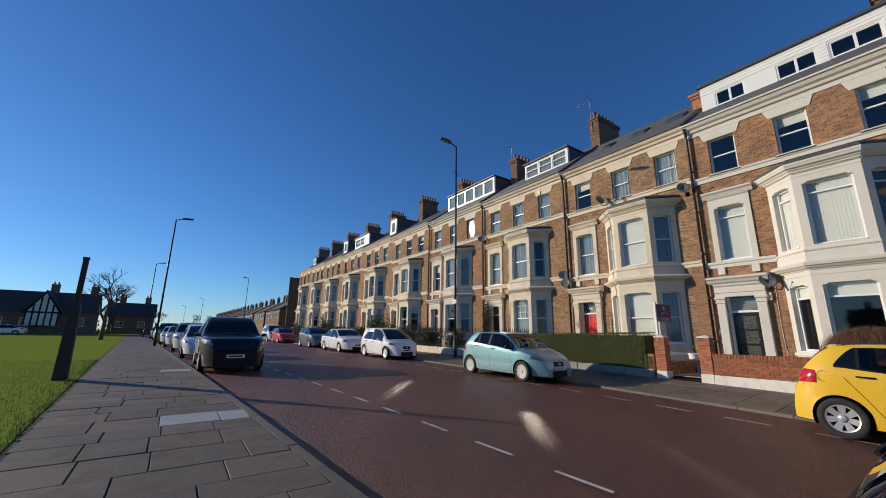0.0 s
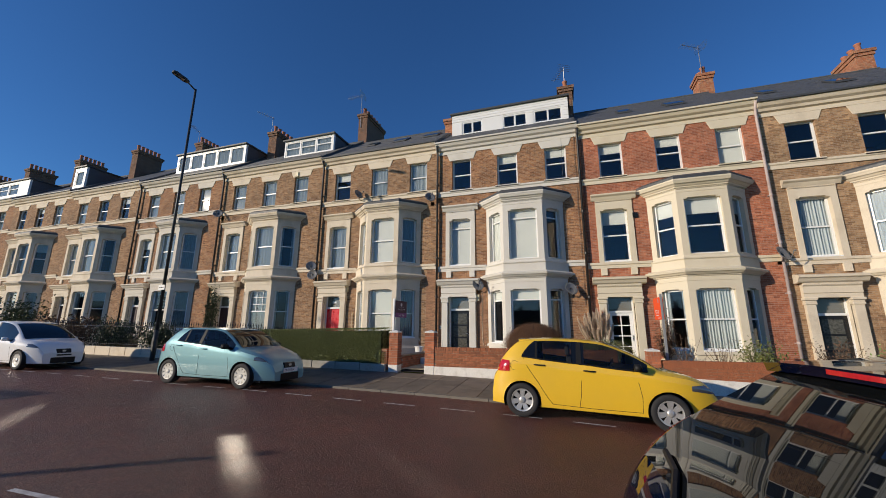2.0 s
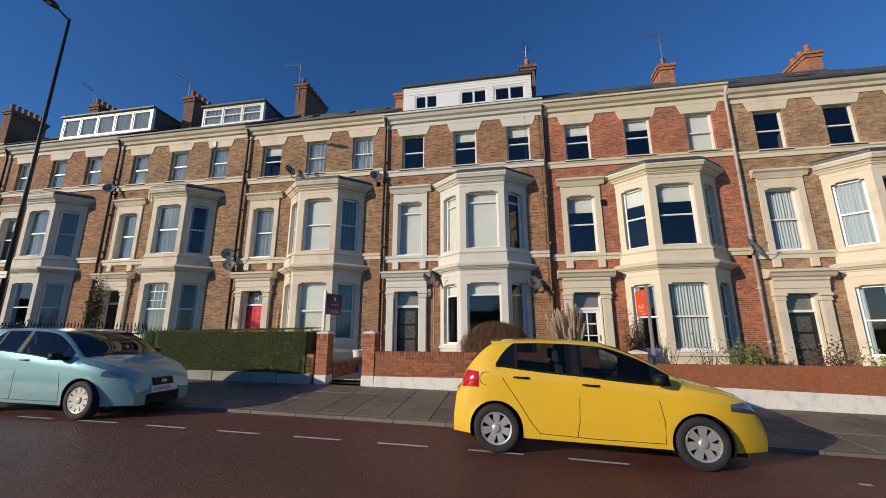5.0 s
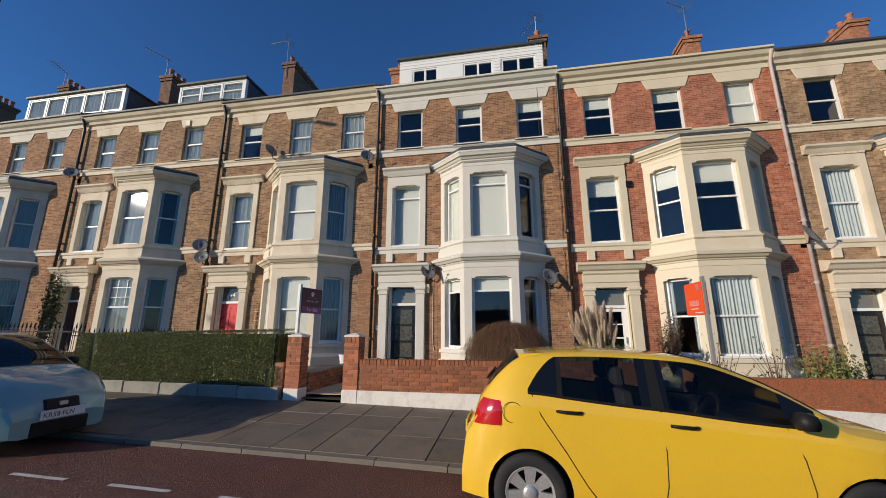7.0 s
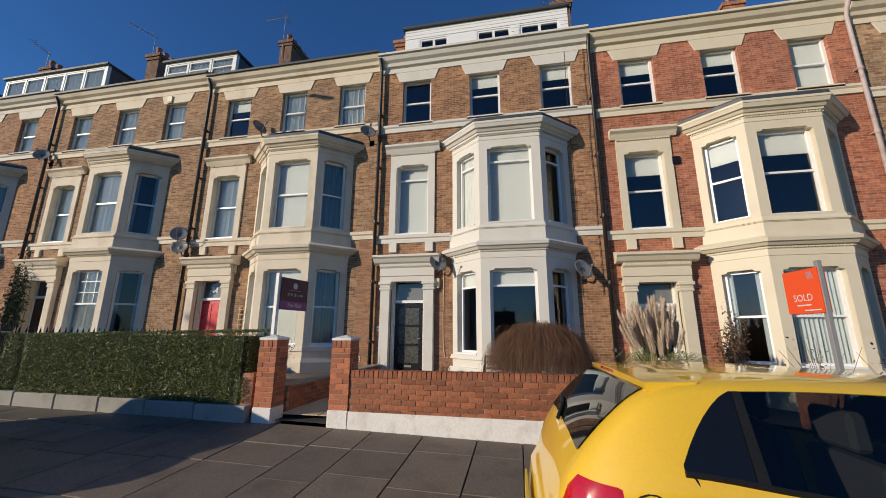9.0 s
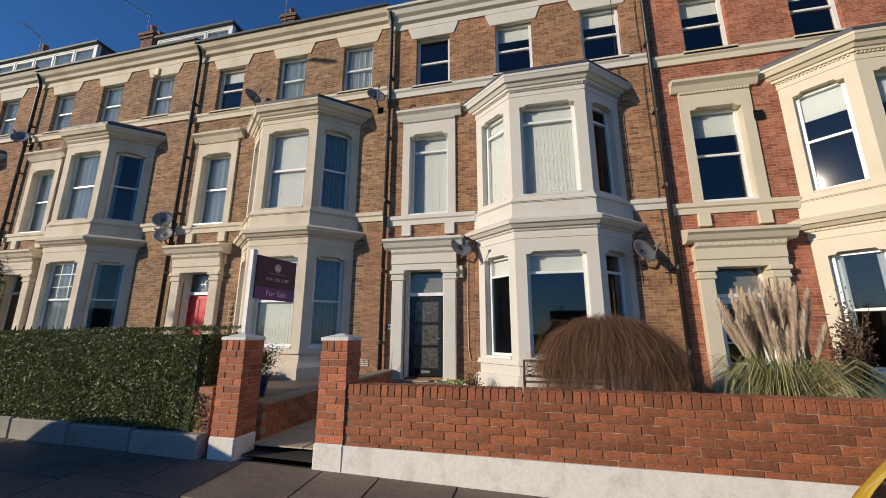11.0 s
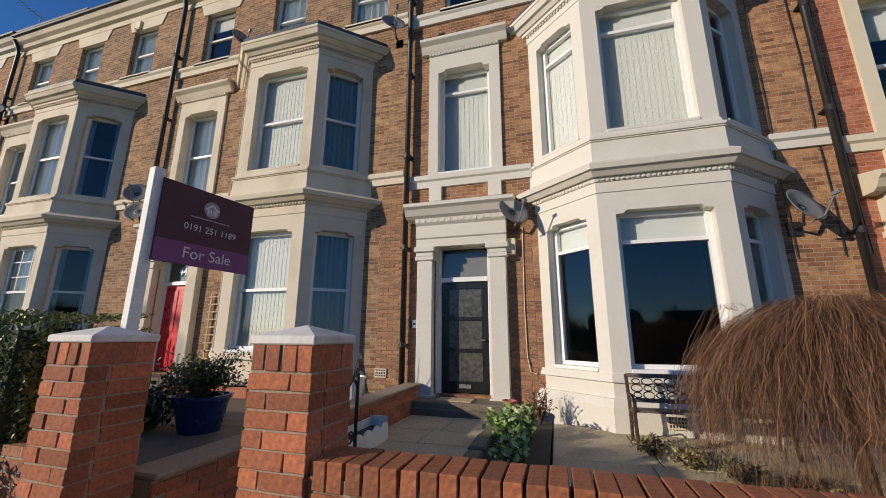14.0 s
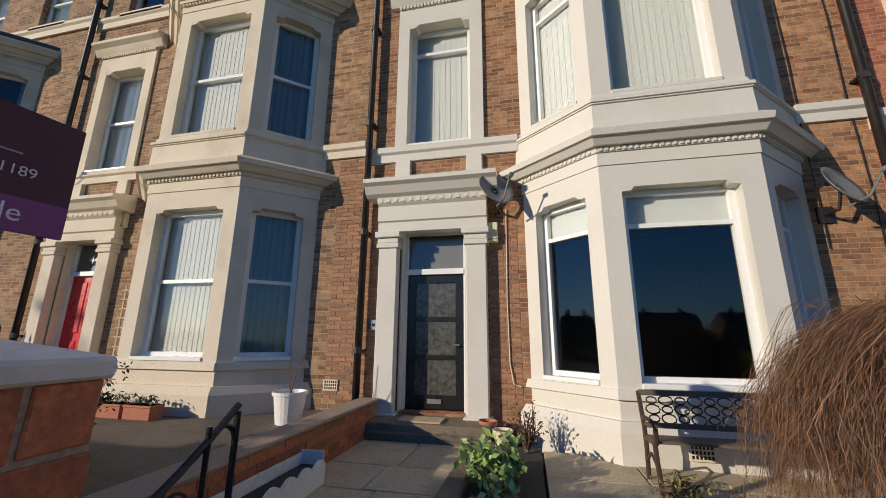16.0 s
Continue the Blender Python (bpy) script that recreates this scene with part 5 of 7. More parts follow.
car("hatchback", parked(20.9, 9.62, -90), MPV, 4.1, 1.70, 1.54, (0.78, 3.36), P_white, "white compact hatchback parked at the kerb", spokes=10)
car("saloon", parked(28.0, 9.68, -90), SALOON, 4.9, 1.85, 1.45, (1.02, 3.93), P_white, "white saloon parked at the kerb", spokes=5)
car("hatchback", parked(34.1, 9.66, -90), HATCH, 4.2, 1.76, 1.52, (0.72, 3.35), P_grey, "dark grey-blue hatchback parked at the kerb", spokes=5)
car("hatchback", parked(45.0, 9.66, -90), HATCH, 3.9, 1.66, 1.50, (0.62, 3.05), P_red, "red small hatchback parked at the kerb", spokes=6)
car("people_carrier", parked(51.0, 9.75, -90), MPV, 4.7, 1.85, 1.85, (0.95, 3.8), P_silver, "silver people carrier parked at the kerb", spokes=5)
# the row beside the grass, noses towards the walker
car("off_road_car", parked(18.8, 1.72, -90), SUV, 4.75, 1.95, 1.80, (0.88, 3.75), P_black, "near-black large off-road car parked by the grass pavement", spokes=5, rw=0.37, rails=True)
for yt, hx, pf, ln, wd, ht, pt, lab, nm in ((25.0, 1.25, MPV, 4.2, 1.75, 1.52, P_white, "white hatchback parked by the grass pavement", "hatchback"), (31.0, 0.95, SUV, 4.5, 1.85, 1.66, P_silver, "silver-white off-road car parked by the grass pavement", "off_road_car"),
                                   (37.0, 0.45, HATCH, 4.1, 1.72, 1.47, P_white, "white hatchback parked by the grass pavement", "hatchback"), (43.0, 0.1, SALOON, 4.6, 1.8, 1.45, P_silver, "silver saloon parked by the grass pavement", "saloon"),
                                   (49.5, -.3, SUV, 4.7, 1.9, 1.78, P_black, "dark off-road car parked by the grass pavement", "off_road_car"), (56.0, -.8, MPV, 4.2, 1.75, 1.52, P_white, "white hatchback parked by the grass pavement", "hatchback"), (63.0, -1.3, HATCH, 4.1, 1.75, 1.5, P_grey, "grey hatchback parked by the grass pavement", "hatchback")):
    car(nm, parked(yt, hx, -90), pf, ln, wd, ht, (0.17 * ln, 0.79 * ln), pt, lab, spokes=5)


# ---- chimneys, pipes and fixings of the terrace ----
M_brick_orange = brick_mat("orange_chimney_brick", (0.44, 0.16, 0.08), (0.52, 0.24, 0.13), (0.25, 0.10, 0.06))
M_pipe_pink = plain("flaking_pale_pipe_paint", (0.50, 0.42, 0.40), 0.6, dirt=(0.3, 0.15, 0.12), dirt_amount=.6)
M_alarm = plain("yellowed_plastic_box", (0.72, 0.64, 0.42), 0.5, bump=0.05)
chimney(13.15, STEP, 6, M_brick_dark, z1=15.95, long=2.5, x=22.9)
chimney(19.2, 2 * STEP, 5, M_brick_dark, z1=14.6)
chimney(26.0, 3 * STEP, 6, M_brick_dark, z1=14.7)
for i in range(6):
    chimney(32.9 + 7.1 * i, (4 + i) * STEP, 6, M_brick_dark, z1=15.0)
chimney(6.3, 0, 1, M_brick_orange, z1=13.4, long=0.8, x=20.2)
chimney(0.0, 0, 2, M_brick_dark, z1=14.2, long=1.2, x=20.5)
chimney(-7.0, -STEP, 2, M_brick_orange, z1=14.95, long=0.9, x=22.3)
chimney(-13.3, -2 * STEP, 3, M_brick_orange, z1=14.8, long=1.4, x=22.4)
for i, yb in enumerate((27.0, 19.9, 12.83, 6.26, -0.22)):
    downpipe(yb - 0.05, (3 - i) * STEP)
downpipe(-6.8, -STEP, mat=M_pipe_pink)
M_aerial = plain("aluminium_aerial", (0.45, 0.45, 0.45), 0.4, metal=0.8, bump=0)


def aerial(x, y, z, yaw=0, comb=True):
    th = thing("television_aerial", pose(x, y, z, 0, 0, yaw), "thin metal television aerial on a chimney mast", "aerial", "roof aerials")
    part("mast", Shape().tube([(0, 0, -1.6), (0, 0, 0.9)], 0.022, 6), M_aerial, th)
    part("boom", Shape().tube([(-.1, 0, .8), (1.1, 0, .8)], 0.015, 5), M_aerial, th)
    for i in range(7):
        part("rod", Shape().tube([(0.05 + i * .16, -.22, .8), (0.05 + i * .16, .22, .8)], 0.009, 4), M_aerial, th)
    if comb:
        for i in range(4):
            part("reflector_rod", Shape().tube([(-.1, -.35, .62 + i * .12), (-.1, .45, .62 + i * .12)], 0.01, 4), M_aerial, th)


aerial(21.6, 13.3, 16.7, 90)
aerial(20.2, 19.5, 15.3, 160, False)
aerial(20.5, 0.0, 14.9, 30)
aerial(21.9, -6.9, 15.6, 120)
aerial(20.2, 26.4, 15.4, 200, False)


def dish(x, y, z, yaw=200, r=0.3, tilt=25):
    th = thing("satellite_dish", pose(x, y, z), "grey satellite dish on a wall bracket", "satellite dish", "satellite dishes")
    s = Shape()
    n, k = 20, 5
    vs = [(0, 0, -0.07)] + [(r * i / k * math.cos(2 * math.pi * j / n), r * 1.08 * i / k * math.sin(2 * math.pi * j / n), -0.07 * (1 - (i / k) ** 2)) for i in range(1, k + 1) for j in range(n)]
    fs = [(0, 1 + (j + 1) % n, 1 + j)[::-1] for j in range(n)] + [(1 + (i - 1) * n + j, 1 + (i - 1) * n + (j + 1) % n, 1 + i * n + (j + 1) % n, 1 + i * n + j) for i in range(1, k) for j in range(n)]
    s.tf = pose(-0.22, 0, 0) @ pose(0, 0, 0, 0, 0, yaw) @ pose(0, 0, 0, 90 - tilt, 0, 90)
    s.add(vs, fs)
    d = part("dish", s, M_dish, th, smooth=True)
    so = d.modifiers.new("thickness", "SOLIDIFY")
    so.thickness = 0.008
    fw = s.tf.to_3x3() @ Vector((0, 0, 1))
    c = Vector((-.22, 0, 0))
    part("feed_arm", Shape().tube([c - Vector((0, 0, r)), c - Vector((0, 0, r * 1.1)) + fw * 0.2, c + fw * 0.36 - Vector((0, 0, .12))], 0.013, 6), M_dish, th)
    part("feed_head", Shape().tube([c + fw * 0.33 - Vector((0, 0, .11)), c + fw * 0.42 - Vector((0, 0, .13))], 0.03, 8), M_dish, th)
    part("bracket", Shape().tube([(.14, 0, -.25), (-.08, 0, -.25), (-.16, 0, -.05)], 0.02, 6).box(.12, .15, -.08, .08, -.35, -.15), M_pipe, th)


dish(17.33, 4.22, 3.50, 215, 0.26)
dish(17.30, 0.38, 3.22, 210, 0.26)
dish(17.33, 6.50, 7.78, 215, 0.25)
dish(17.33, 12.95, 4.75, 215, 0.26)
dish(17.33, 12.85, 4.30, 200, 0.26)
dish(17.33, 19.75, 8.2, 215, 0.26)
dish(17.33, -6.75, 4.25, 215, 0.27)
dish(17.33, 10.4, 8.35, 250, 0.25)


def box_thing(name, x0, x1, y0, y1, z0, z1, mat, label, category, bevel=0.01, group=""):
    th = thing(name, pose((x0 + x1) / 2, (y0 + y1) / 2, z0), label, category, group)
    dx, dy = (x1 - x0) / 2, (y1 - y0) / 2
    part("case", Shape().box(-dx, dx, -dy, dy, 0, z1 - z0), mat, th, bevel=bevel)
    return th


b = box_thing("alarm_box", 17.36, 17.45, 4.24, 4.42, 2.82, 3.10, M_alarm, "yellowed plastic alarm box on the brick wall", "alarm box")
part("cover_seam", Shape().box(-.048, -.044, -.085, .085, 0.03, 0.04), M_trim, b)
for yy, zz in ((4.28 + 6.6, 4.1 - .7), (17.3, 4.1), (16.2, 6.8), (14.5, 9.95)):
    b = box_thing("alarm_box", 17.37, 17.45, yy, yy + .2, zz, zz + .28, M_alarm, "cream alarm box on the brick wall", "alarm box", group="alarm boxes")
    part("cover_seam", Shape().box(-.045, -.040, -.09, .09, 0.03, 0.04), M_trim, b)
b = box_thing("entry_panel", 17.40, 17.45, 5.98, 6.07, 1.62, 1.76, M_steel, "small metal entry buzzer on the wall", "door buzzer", 0.004)
part("button", Shape().box(-.03, -.022, -.02, .02, .05, .09), M_black, b)
b = box_thing("vent_grille", 17.40, 17.45, -2.35, -2.15, 6.05, 6.27, M_black, "dark square vent on the red brick wall", "vent", 0.004)
for k in range(4):
    part("slat", Shape().box(-.04, -.025, -.085, .085, 0.03 + k * .05, .05 + k * .05), M_trim, b)


def air_brick(x, y, z, rz=0):
    th = thing("air_brick", pose(x, y, z, 0, 0, rz), "small slotted wall vent", "vent", "air bricks")
    part("plate", Shape().box(-.012, .01, -.11, .11, 0, .15), M_stone, th)
    for i in range(6):
        for j in range(3):
            part("slot", Shape().box(-.0135, -.0115, -.095 + i * .033, -.075 + i * .033, .02 + j * .043, .05 + j * .043), M_black, th)


air_brick(17.44, 6.65, 0.78)
air_brick(16.56, 2.35, 0.42)
part_cable = thing("wall_cable", pose(17.43, 4.12, 0), "thin pale cable clipped to the brick wall", "cable")
part("cable", Shape().tube([(0, 0, 3.3), (0, 0.02, 2.0), (0, .01, 1.2), (-.01, -.03, .95), (-.01, -.12, .92)], 0.008, 5), M_stone, part_cable)

number = next(o for o in red_house.children if o.name.startswith("door_frame"))
lettering("44", .24, pose(.99, .185, 2.66, 90, 0, 0), M_upvc, number)
for yc, mat_, wave in ((-0.12, M_pipe, .018), (-0.40, M_pipe, .022), (0.42, M_pipe, .014)):
    cb = thing("wall_cable", pose(17.42, yc, 0), "thin loose cable hanging down the brick wall", "cable", "loose wall cables")
    part("cable", Shape().tube([(0, wave * math.sin(k * 1.7 + yc * 9) * (1 - .04 * k), 10.0 - k * .62) for k in range(13)], 0.007, 5), mat_, cb)
# trellis on the wall by the red door
tr = thing("trellis", pose(17.40, 10.45, 0.80), "small pale wooden trellis on the brick wall", "trellis")
M_wood_pale = plain("weathered_pale_wood", (0.50, 0.38, 0.24), 0.8, grain=0.25)
for k in (-.12, .12):
    part("upright", Shape().box(-.012, .012, k - .014, k + .014, 0, 1.55), M_wood_pale, tr)
for k in range(10):
    part("rung", Shape().box(-.022, -.010, -.17, .17, .06 + k * .155, .085 + k * .155), M_wood_pale, tr)

# ---- garden walls and gate pillars, brick by brick ----
BR_L, BR_H, BR_D, JT = 0.208, 0.0650, 0.098, 0.0075


def brick_mesh(lx, ly, lz, seed, mat=None):
    rng = random.Random(seed)
    j = lambda: rng.uniform(-0.0028, 0.0028)
    e = 0.0032
    s = Shape()
    vs = []
    for sx, sy, sz in [(a, b, c) for c in (0, 1) for b in (0, 1) for a in (0, 1)]:
        vs.append(((sx - .5) * lx + j(), (sy - .5) * ly + j(), (sz - .5) * lz + j() * .5))
    s.add(vs, [(0, 2, 3, 1), (4, 5, 7, 6), (0, 1, 5, 4), (2, 6, 7, 3), (0, 4, 6, 2), (1, 3, 7, 5)])
    me = s.mesh("brick", mat or M_pier_brick)
    bm = bmesh.new()
    bm.from_mesh(me)
    bmesh.ops.bevel(bm, geom=bm.edges[:], offset=e, segments=1, affect="EDGES")
    bm.to_mesh(me)
    bm.free()
    return me


STRETCH = [brick_mesh(BR_D, BR_L, BR_H, k) for k in range(5)]
STRETCH_X = [brick_mesh(BR_L, BR_D, BR_H, k + 20) for k in range(4)]
COPE = [brick_mesh(0.212, 0.066, 0.105, k + 30) for k in range(5)]
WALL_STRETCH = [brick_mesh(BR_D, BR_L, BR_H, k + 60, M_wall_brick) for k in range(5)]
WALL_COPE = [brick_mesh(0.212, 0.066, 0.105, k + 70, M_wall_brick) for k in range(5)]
HALF = [brick_mesh(BR_D, BR_D, BR_H, k + 40) for k in range(3)]
SOLDIER = [brick_mesh(0.10, 0.066, 0.105, k + 50) for k in range(3)]


def lay(parent, mesh, x, y, z, rng, name="brick"):
    o = new(name, mesh)
    o.parent = parent
    o.matrix_basis = pose(x + rng.uniform(-.003, .003), y + rng.uniform(-.002, .002), z + rng.uniform(-.0015, .0015), rng.uniform(-.6, .6), rng.uniform(-.4, .4), rng.uniform(-.6, .6))


def pillar(y0, y1, x0, z0, z1, label, seed):
    """A brick gate pillar with a painted foot and a shallow pyramid cap."""
    rng = random.Random(seed)
    th = thing("gate_pillar", pose(0, 0, 0), label, "gate pillar", "gate pillars")
    wx = y1 - y0
    x1 = x0 + .325
    part("core", Shape().box(x0 + .006, x1 - .006, y0 + .006, y1 - .006, z0, z1), M_mortar, th)
    part("painted_foot", Shape().box(x0 - .012, x1, y0 - .01, y1 + .012, zg(y0) + .1, z0 + .02), M_whitewash, th, bevel=0.015)
    z, row = z0 + .02, 0
    top = z1 - 0.112
    st = (top - z0 - .02) / round((top - z0 - .02) / 0.0725)
    half = wx - BR_L - JT
    while z < top - .02:
        zc = z + st / 2
        a, b = (half, BR_L) if row % 2 else (BR_L, half)
        for (u, ln) in ((y0, a), (y0 + a + JT, b)):
            m = STRETCH[rng.randrange(5)] if ln > .2 else HALF[rng.randrange(3)]
            lay(th, m, x0 + BR_D / 2, u + ln / 2, zc, rng)
        # flanks
        for yy in (y0 + BR_D / 2, y1 - BR_D / 2):
            xs = x0 + BR_D + JT
            ln = BR_L
            if row % 2:
                lay(th, STRETCH_X[rng.randrange(4)], x1 - BR_L / 2 - .004, yy, zc, rng)
            else:
                lay(th, STRETCH_X[rng.randrange(4)], xs + BR_L / 2, yy, zc, rng)
        z += st
        row += 1
    for k in range(4):
        yy = y0 + .036 + k * (wx - .072) / 3
        lay(th, COPE[k], x0 + .106, yy, z1 - .0545, rng)
        lay(th, SOLDIER[k % 3], x0 + .270, yy, z1 - .0545, rng)
    o = .008
    s = Shape()
    xm, ym = (x0 + x1) / 2, (y0 + y1) / 2
    ring = lambda d, z: [(x0 - d, y0 - d, z), (x1 + d, y0 - d, z), (x1 + d, y1 + d, z), (x0 - d, y1 + d, z)]
    s.add(ring(o, z1) + ring(o, z1 + .036) + [(xm, ym, z1 + .085)], [(3, 2, 1, 0), (0, 1, 5, 4), (1, 2, 6, 5), (2, 3, 7, 6), (3, 0, 4, 7), (4, 5, 8), (5, 6, 8), (6, 7, 8), (7, 4, 8)])
    part("cap", s, M_whitewash, th, "white painted pyramid cap", bevel=0.006)
    return th


pillar(4.61, 4.92, 12.51, 0.44, 1.46, "orange-red brick gate pillar with a white cap, top course damaged", 1)
pillar(5.83, 6.14, 12.47, 0.44, 1.46, "orange-red brick gate pillar with a white cap, beside the hedge", 2)


def garden_wall(y0, y1, top, base_of, label, pieces=True, x0=WALL_X):
    """A low brick wall on a white painted footing, with a row of bricks on edge as coping."""
    rng = random.Random(int(y0 * 7) + 99)
    th = thing("garden_wall", pose(0, 0, 0), label, "garden wall", "garden walls")
    n = 14
    s = Shape()
    vs = []
    for i in range(n + 1):
        y = y0 + (y1 - y0) * i / n
        bz = base_of(y)
        j = rng.uniform(-.006, .006)
        vs += [(x0 - .022 + j, y, zg(y) + .12), (x0 - .016 + j, y, bz), (x0 + .215, y, bz), (x0 + .215, y, zg(y) + .05)]
    s.add(vs, [(4 * i + k, 4 * i + 4 + k, 4 * i + 5 + k, 4 * i + 1 + k)[::-1] for i in range(n) for k in range(3)] + [(0, 1, 2, 3)[::-1], (4 * n, 4 * n + 1, 4 * n + 2, 4 * n + 3)])
    part("painted_footing", s, M_whitewash, th, "white painted rendered footing, stained and flaking")
    zc = top - 0.110
    part("core", Shape().box(x0 + .006, x0 + .20, y0, y1, min(base_of(y0), base_of(y1)) - .05, zc + .05), M_wall_mortar, th)
    low = min(base_of(y0), base_of(y1)) - .06
    st = 0.0725
    rows = int((zc - low) / st) + 1
    rest = Shape()
    for r in range(rows):
        z = zc - (r + .5) * st
        y = y0 + (0 if r % 2 else -(BR_L + JT) / 2)
        while y < y1:
            a, b = max(y, y0), min(y + BR_L, y1)
            if b - a > .06 and z + st / 2 > base_of((a + b) / 2) - .05:
                if pieces and b - a > BR_L - .01:
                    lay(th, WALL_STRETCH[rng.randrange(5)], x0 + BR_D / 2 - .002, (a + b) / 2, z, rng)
                else:
                    rest.box(x0 + rng.uniform(-.003, .002), x0 + BR_D, a, b, z - BR_H / 2, z + BR_H / 2)
            y += BR_L + JT
    y = y0 + .004
    k = 0
    while y < y1 - .06:
        if pieces:
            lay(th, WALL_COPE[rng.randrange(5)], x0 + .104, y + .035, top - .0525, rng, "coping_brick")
        else:
            rest.box(x0 - .002, x0 + .233, y, y + .07, top - .112 + rng.uniform(-.003, 0), top + rng.uniform(-.004, .003))
        y += .0735
    if rest.f:
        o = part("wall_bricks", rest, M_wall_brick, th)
        o["kind"] = "stuff"
    return th


garden_wall(-0.62, 4.61, 1.03, lambda y: 0.445 + 0.004 * (y - 3.1), "low orange-red brick garden wall on a white footing")
garden_wall(-13.0, -1.65, 0.80, lambda y: 0.25 + 0.035 * (y + 6), "low red brick garden wall on a white footing", False)
pillar(-1.64, -1.33, 12.50, 0.25, 1.02, "red brick gate pillar beside the neighbouring path", 3)
# low brick wall between the two paths
def divider():
    th = thing("dividing_wall", pose(0, 0, 0), "low weathered brick wall between two garden paths", "garden wall")
    rng = random.Random(17)
    part("core", Shape().box(12.92, 17.28, 5.87, 6.09, 0.2, .70), M_mortar, th)
    for r in range(6):
        z = .285 + r * .0735
        x = 12.92 - (0 if r % 2 else .12)
        while x < 17.1:
            if x > 12.9:
                lay(th, STRETCH_X[rng.randrange(4)], x + .104, 5.86 + .049, z, rng)
            x += BR_L + JT
    part("coping", Shape().box(12.92, 17.3, 5.84, 6.12, .70, .735), M_mortar, th, bevel=0.012)
divider()
solo("side_wall_stub", Shape().box(12.52, 12.72, 6.22, 6.5, 0.3, .95), M_brick_orange, "short brick wall stub between pillar and hedge", "garden wall")

# stone edging under the hedge
hk = thing("hedge_edging", pose(0, 0, 0), "row of long grey stone edging blocks under the hedge", "edging")
for k in range(6):
    a = 6.22 + k * 0.92
    part("edging_stone", Shape().box(12.40, 12.72, a + .006, a + .912, zg(a) + .12, zg(a) + .42), M_edging, hk, bevel=0.015)
for k in range(18):
    a = 11.74 + k * 0.95
    part("edging_stone", Shape().box(12.52, 12.76, a + .006, a + .942, zg(a) + .12, zg(a) + .55), M_stone, hk, bevel=0.015)


# ---- plants ----
def leaf_mat(name, c_lo, c_hi, gloss=0.45):
    m, n, l, b = material(name)
    g = n.new("ShaderNodeNewGeometry")
    r = ramp(n, [(0, c_lo), (1, c_hi)])
    l.new(g.outputs["Random Per Island"], r.inputs[0])
    l.new(r.outputs[0], b.inputs["Base Color"])
    b.inputs["Roughness"].default_value = gloss
    b.inputs["Subsurface Weight"].default_value = 0.0
    return m


M_hedge = leaf_mat("privet_leaves", (0.085, 0.105, 0.026), (0.27, 0.285, 0.085), 0.42)
# dark green that puts the hedge's inner shade into colour
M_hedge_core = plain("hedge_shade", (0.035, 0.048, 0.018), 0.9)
M_twig = leaf_mat("brown_twigs", (0.024, 0.010, 0.006), (0.27, 0.132, 0.060), 0.6)
M_pampas = leaf_mat("pampas_plumes", (0.50, 0.38, 0.27), (0.72, 0.58, 0.43), 0.9)
M_blade = leaf_mat("dry_grass_blades", (0.10, 0.13, 0.04), (0.34, 0.30, 0.13), 0.6)
M_green = leaf_mat("fresh_green_leaves", (0.16, 0.27, 0.06), (0.42, 0.55, 0.20), 0.5)
M_weed = leaf_mat("dry_olive_weeds", (0.13, 0.12, 0.04), (0.36, 0.33, 0.14), 0.7)
M_dark_leaf = leaf_mat("dark_shrub_leaves", (0.015, 0.03, 0.012), (0.07, 0.10, 0.035), 0.45)
M_brown_leaf = leaf_mat("brown_winter_leaves", (0.06, 0.035, 0.02), (0.18, 0.10, 0.055), 0.7)


def leaves(s, pts, size, rng, droop=0.0):
    for p in pts:
        a, b, c = rng.uniform(0, 6.28), rng.uniform(-1.2, 1.2), rng.uniform(0, 6.28)
        m = Matrix.Translation(p) @ Euler((b, c * .2, a)).to_matrix().to_4x4()
        k = size * rng.uniform(.6, 1.3)
        q = [m @ Vector(v) for v in ((-k, 0, 0), (0, -k * .5, k * .12), (k, 0, 0), (0, k * .5, k * .12))]
        s.add(q, [(0, 1, 2, 3)])


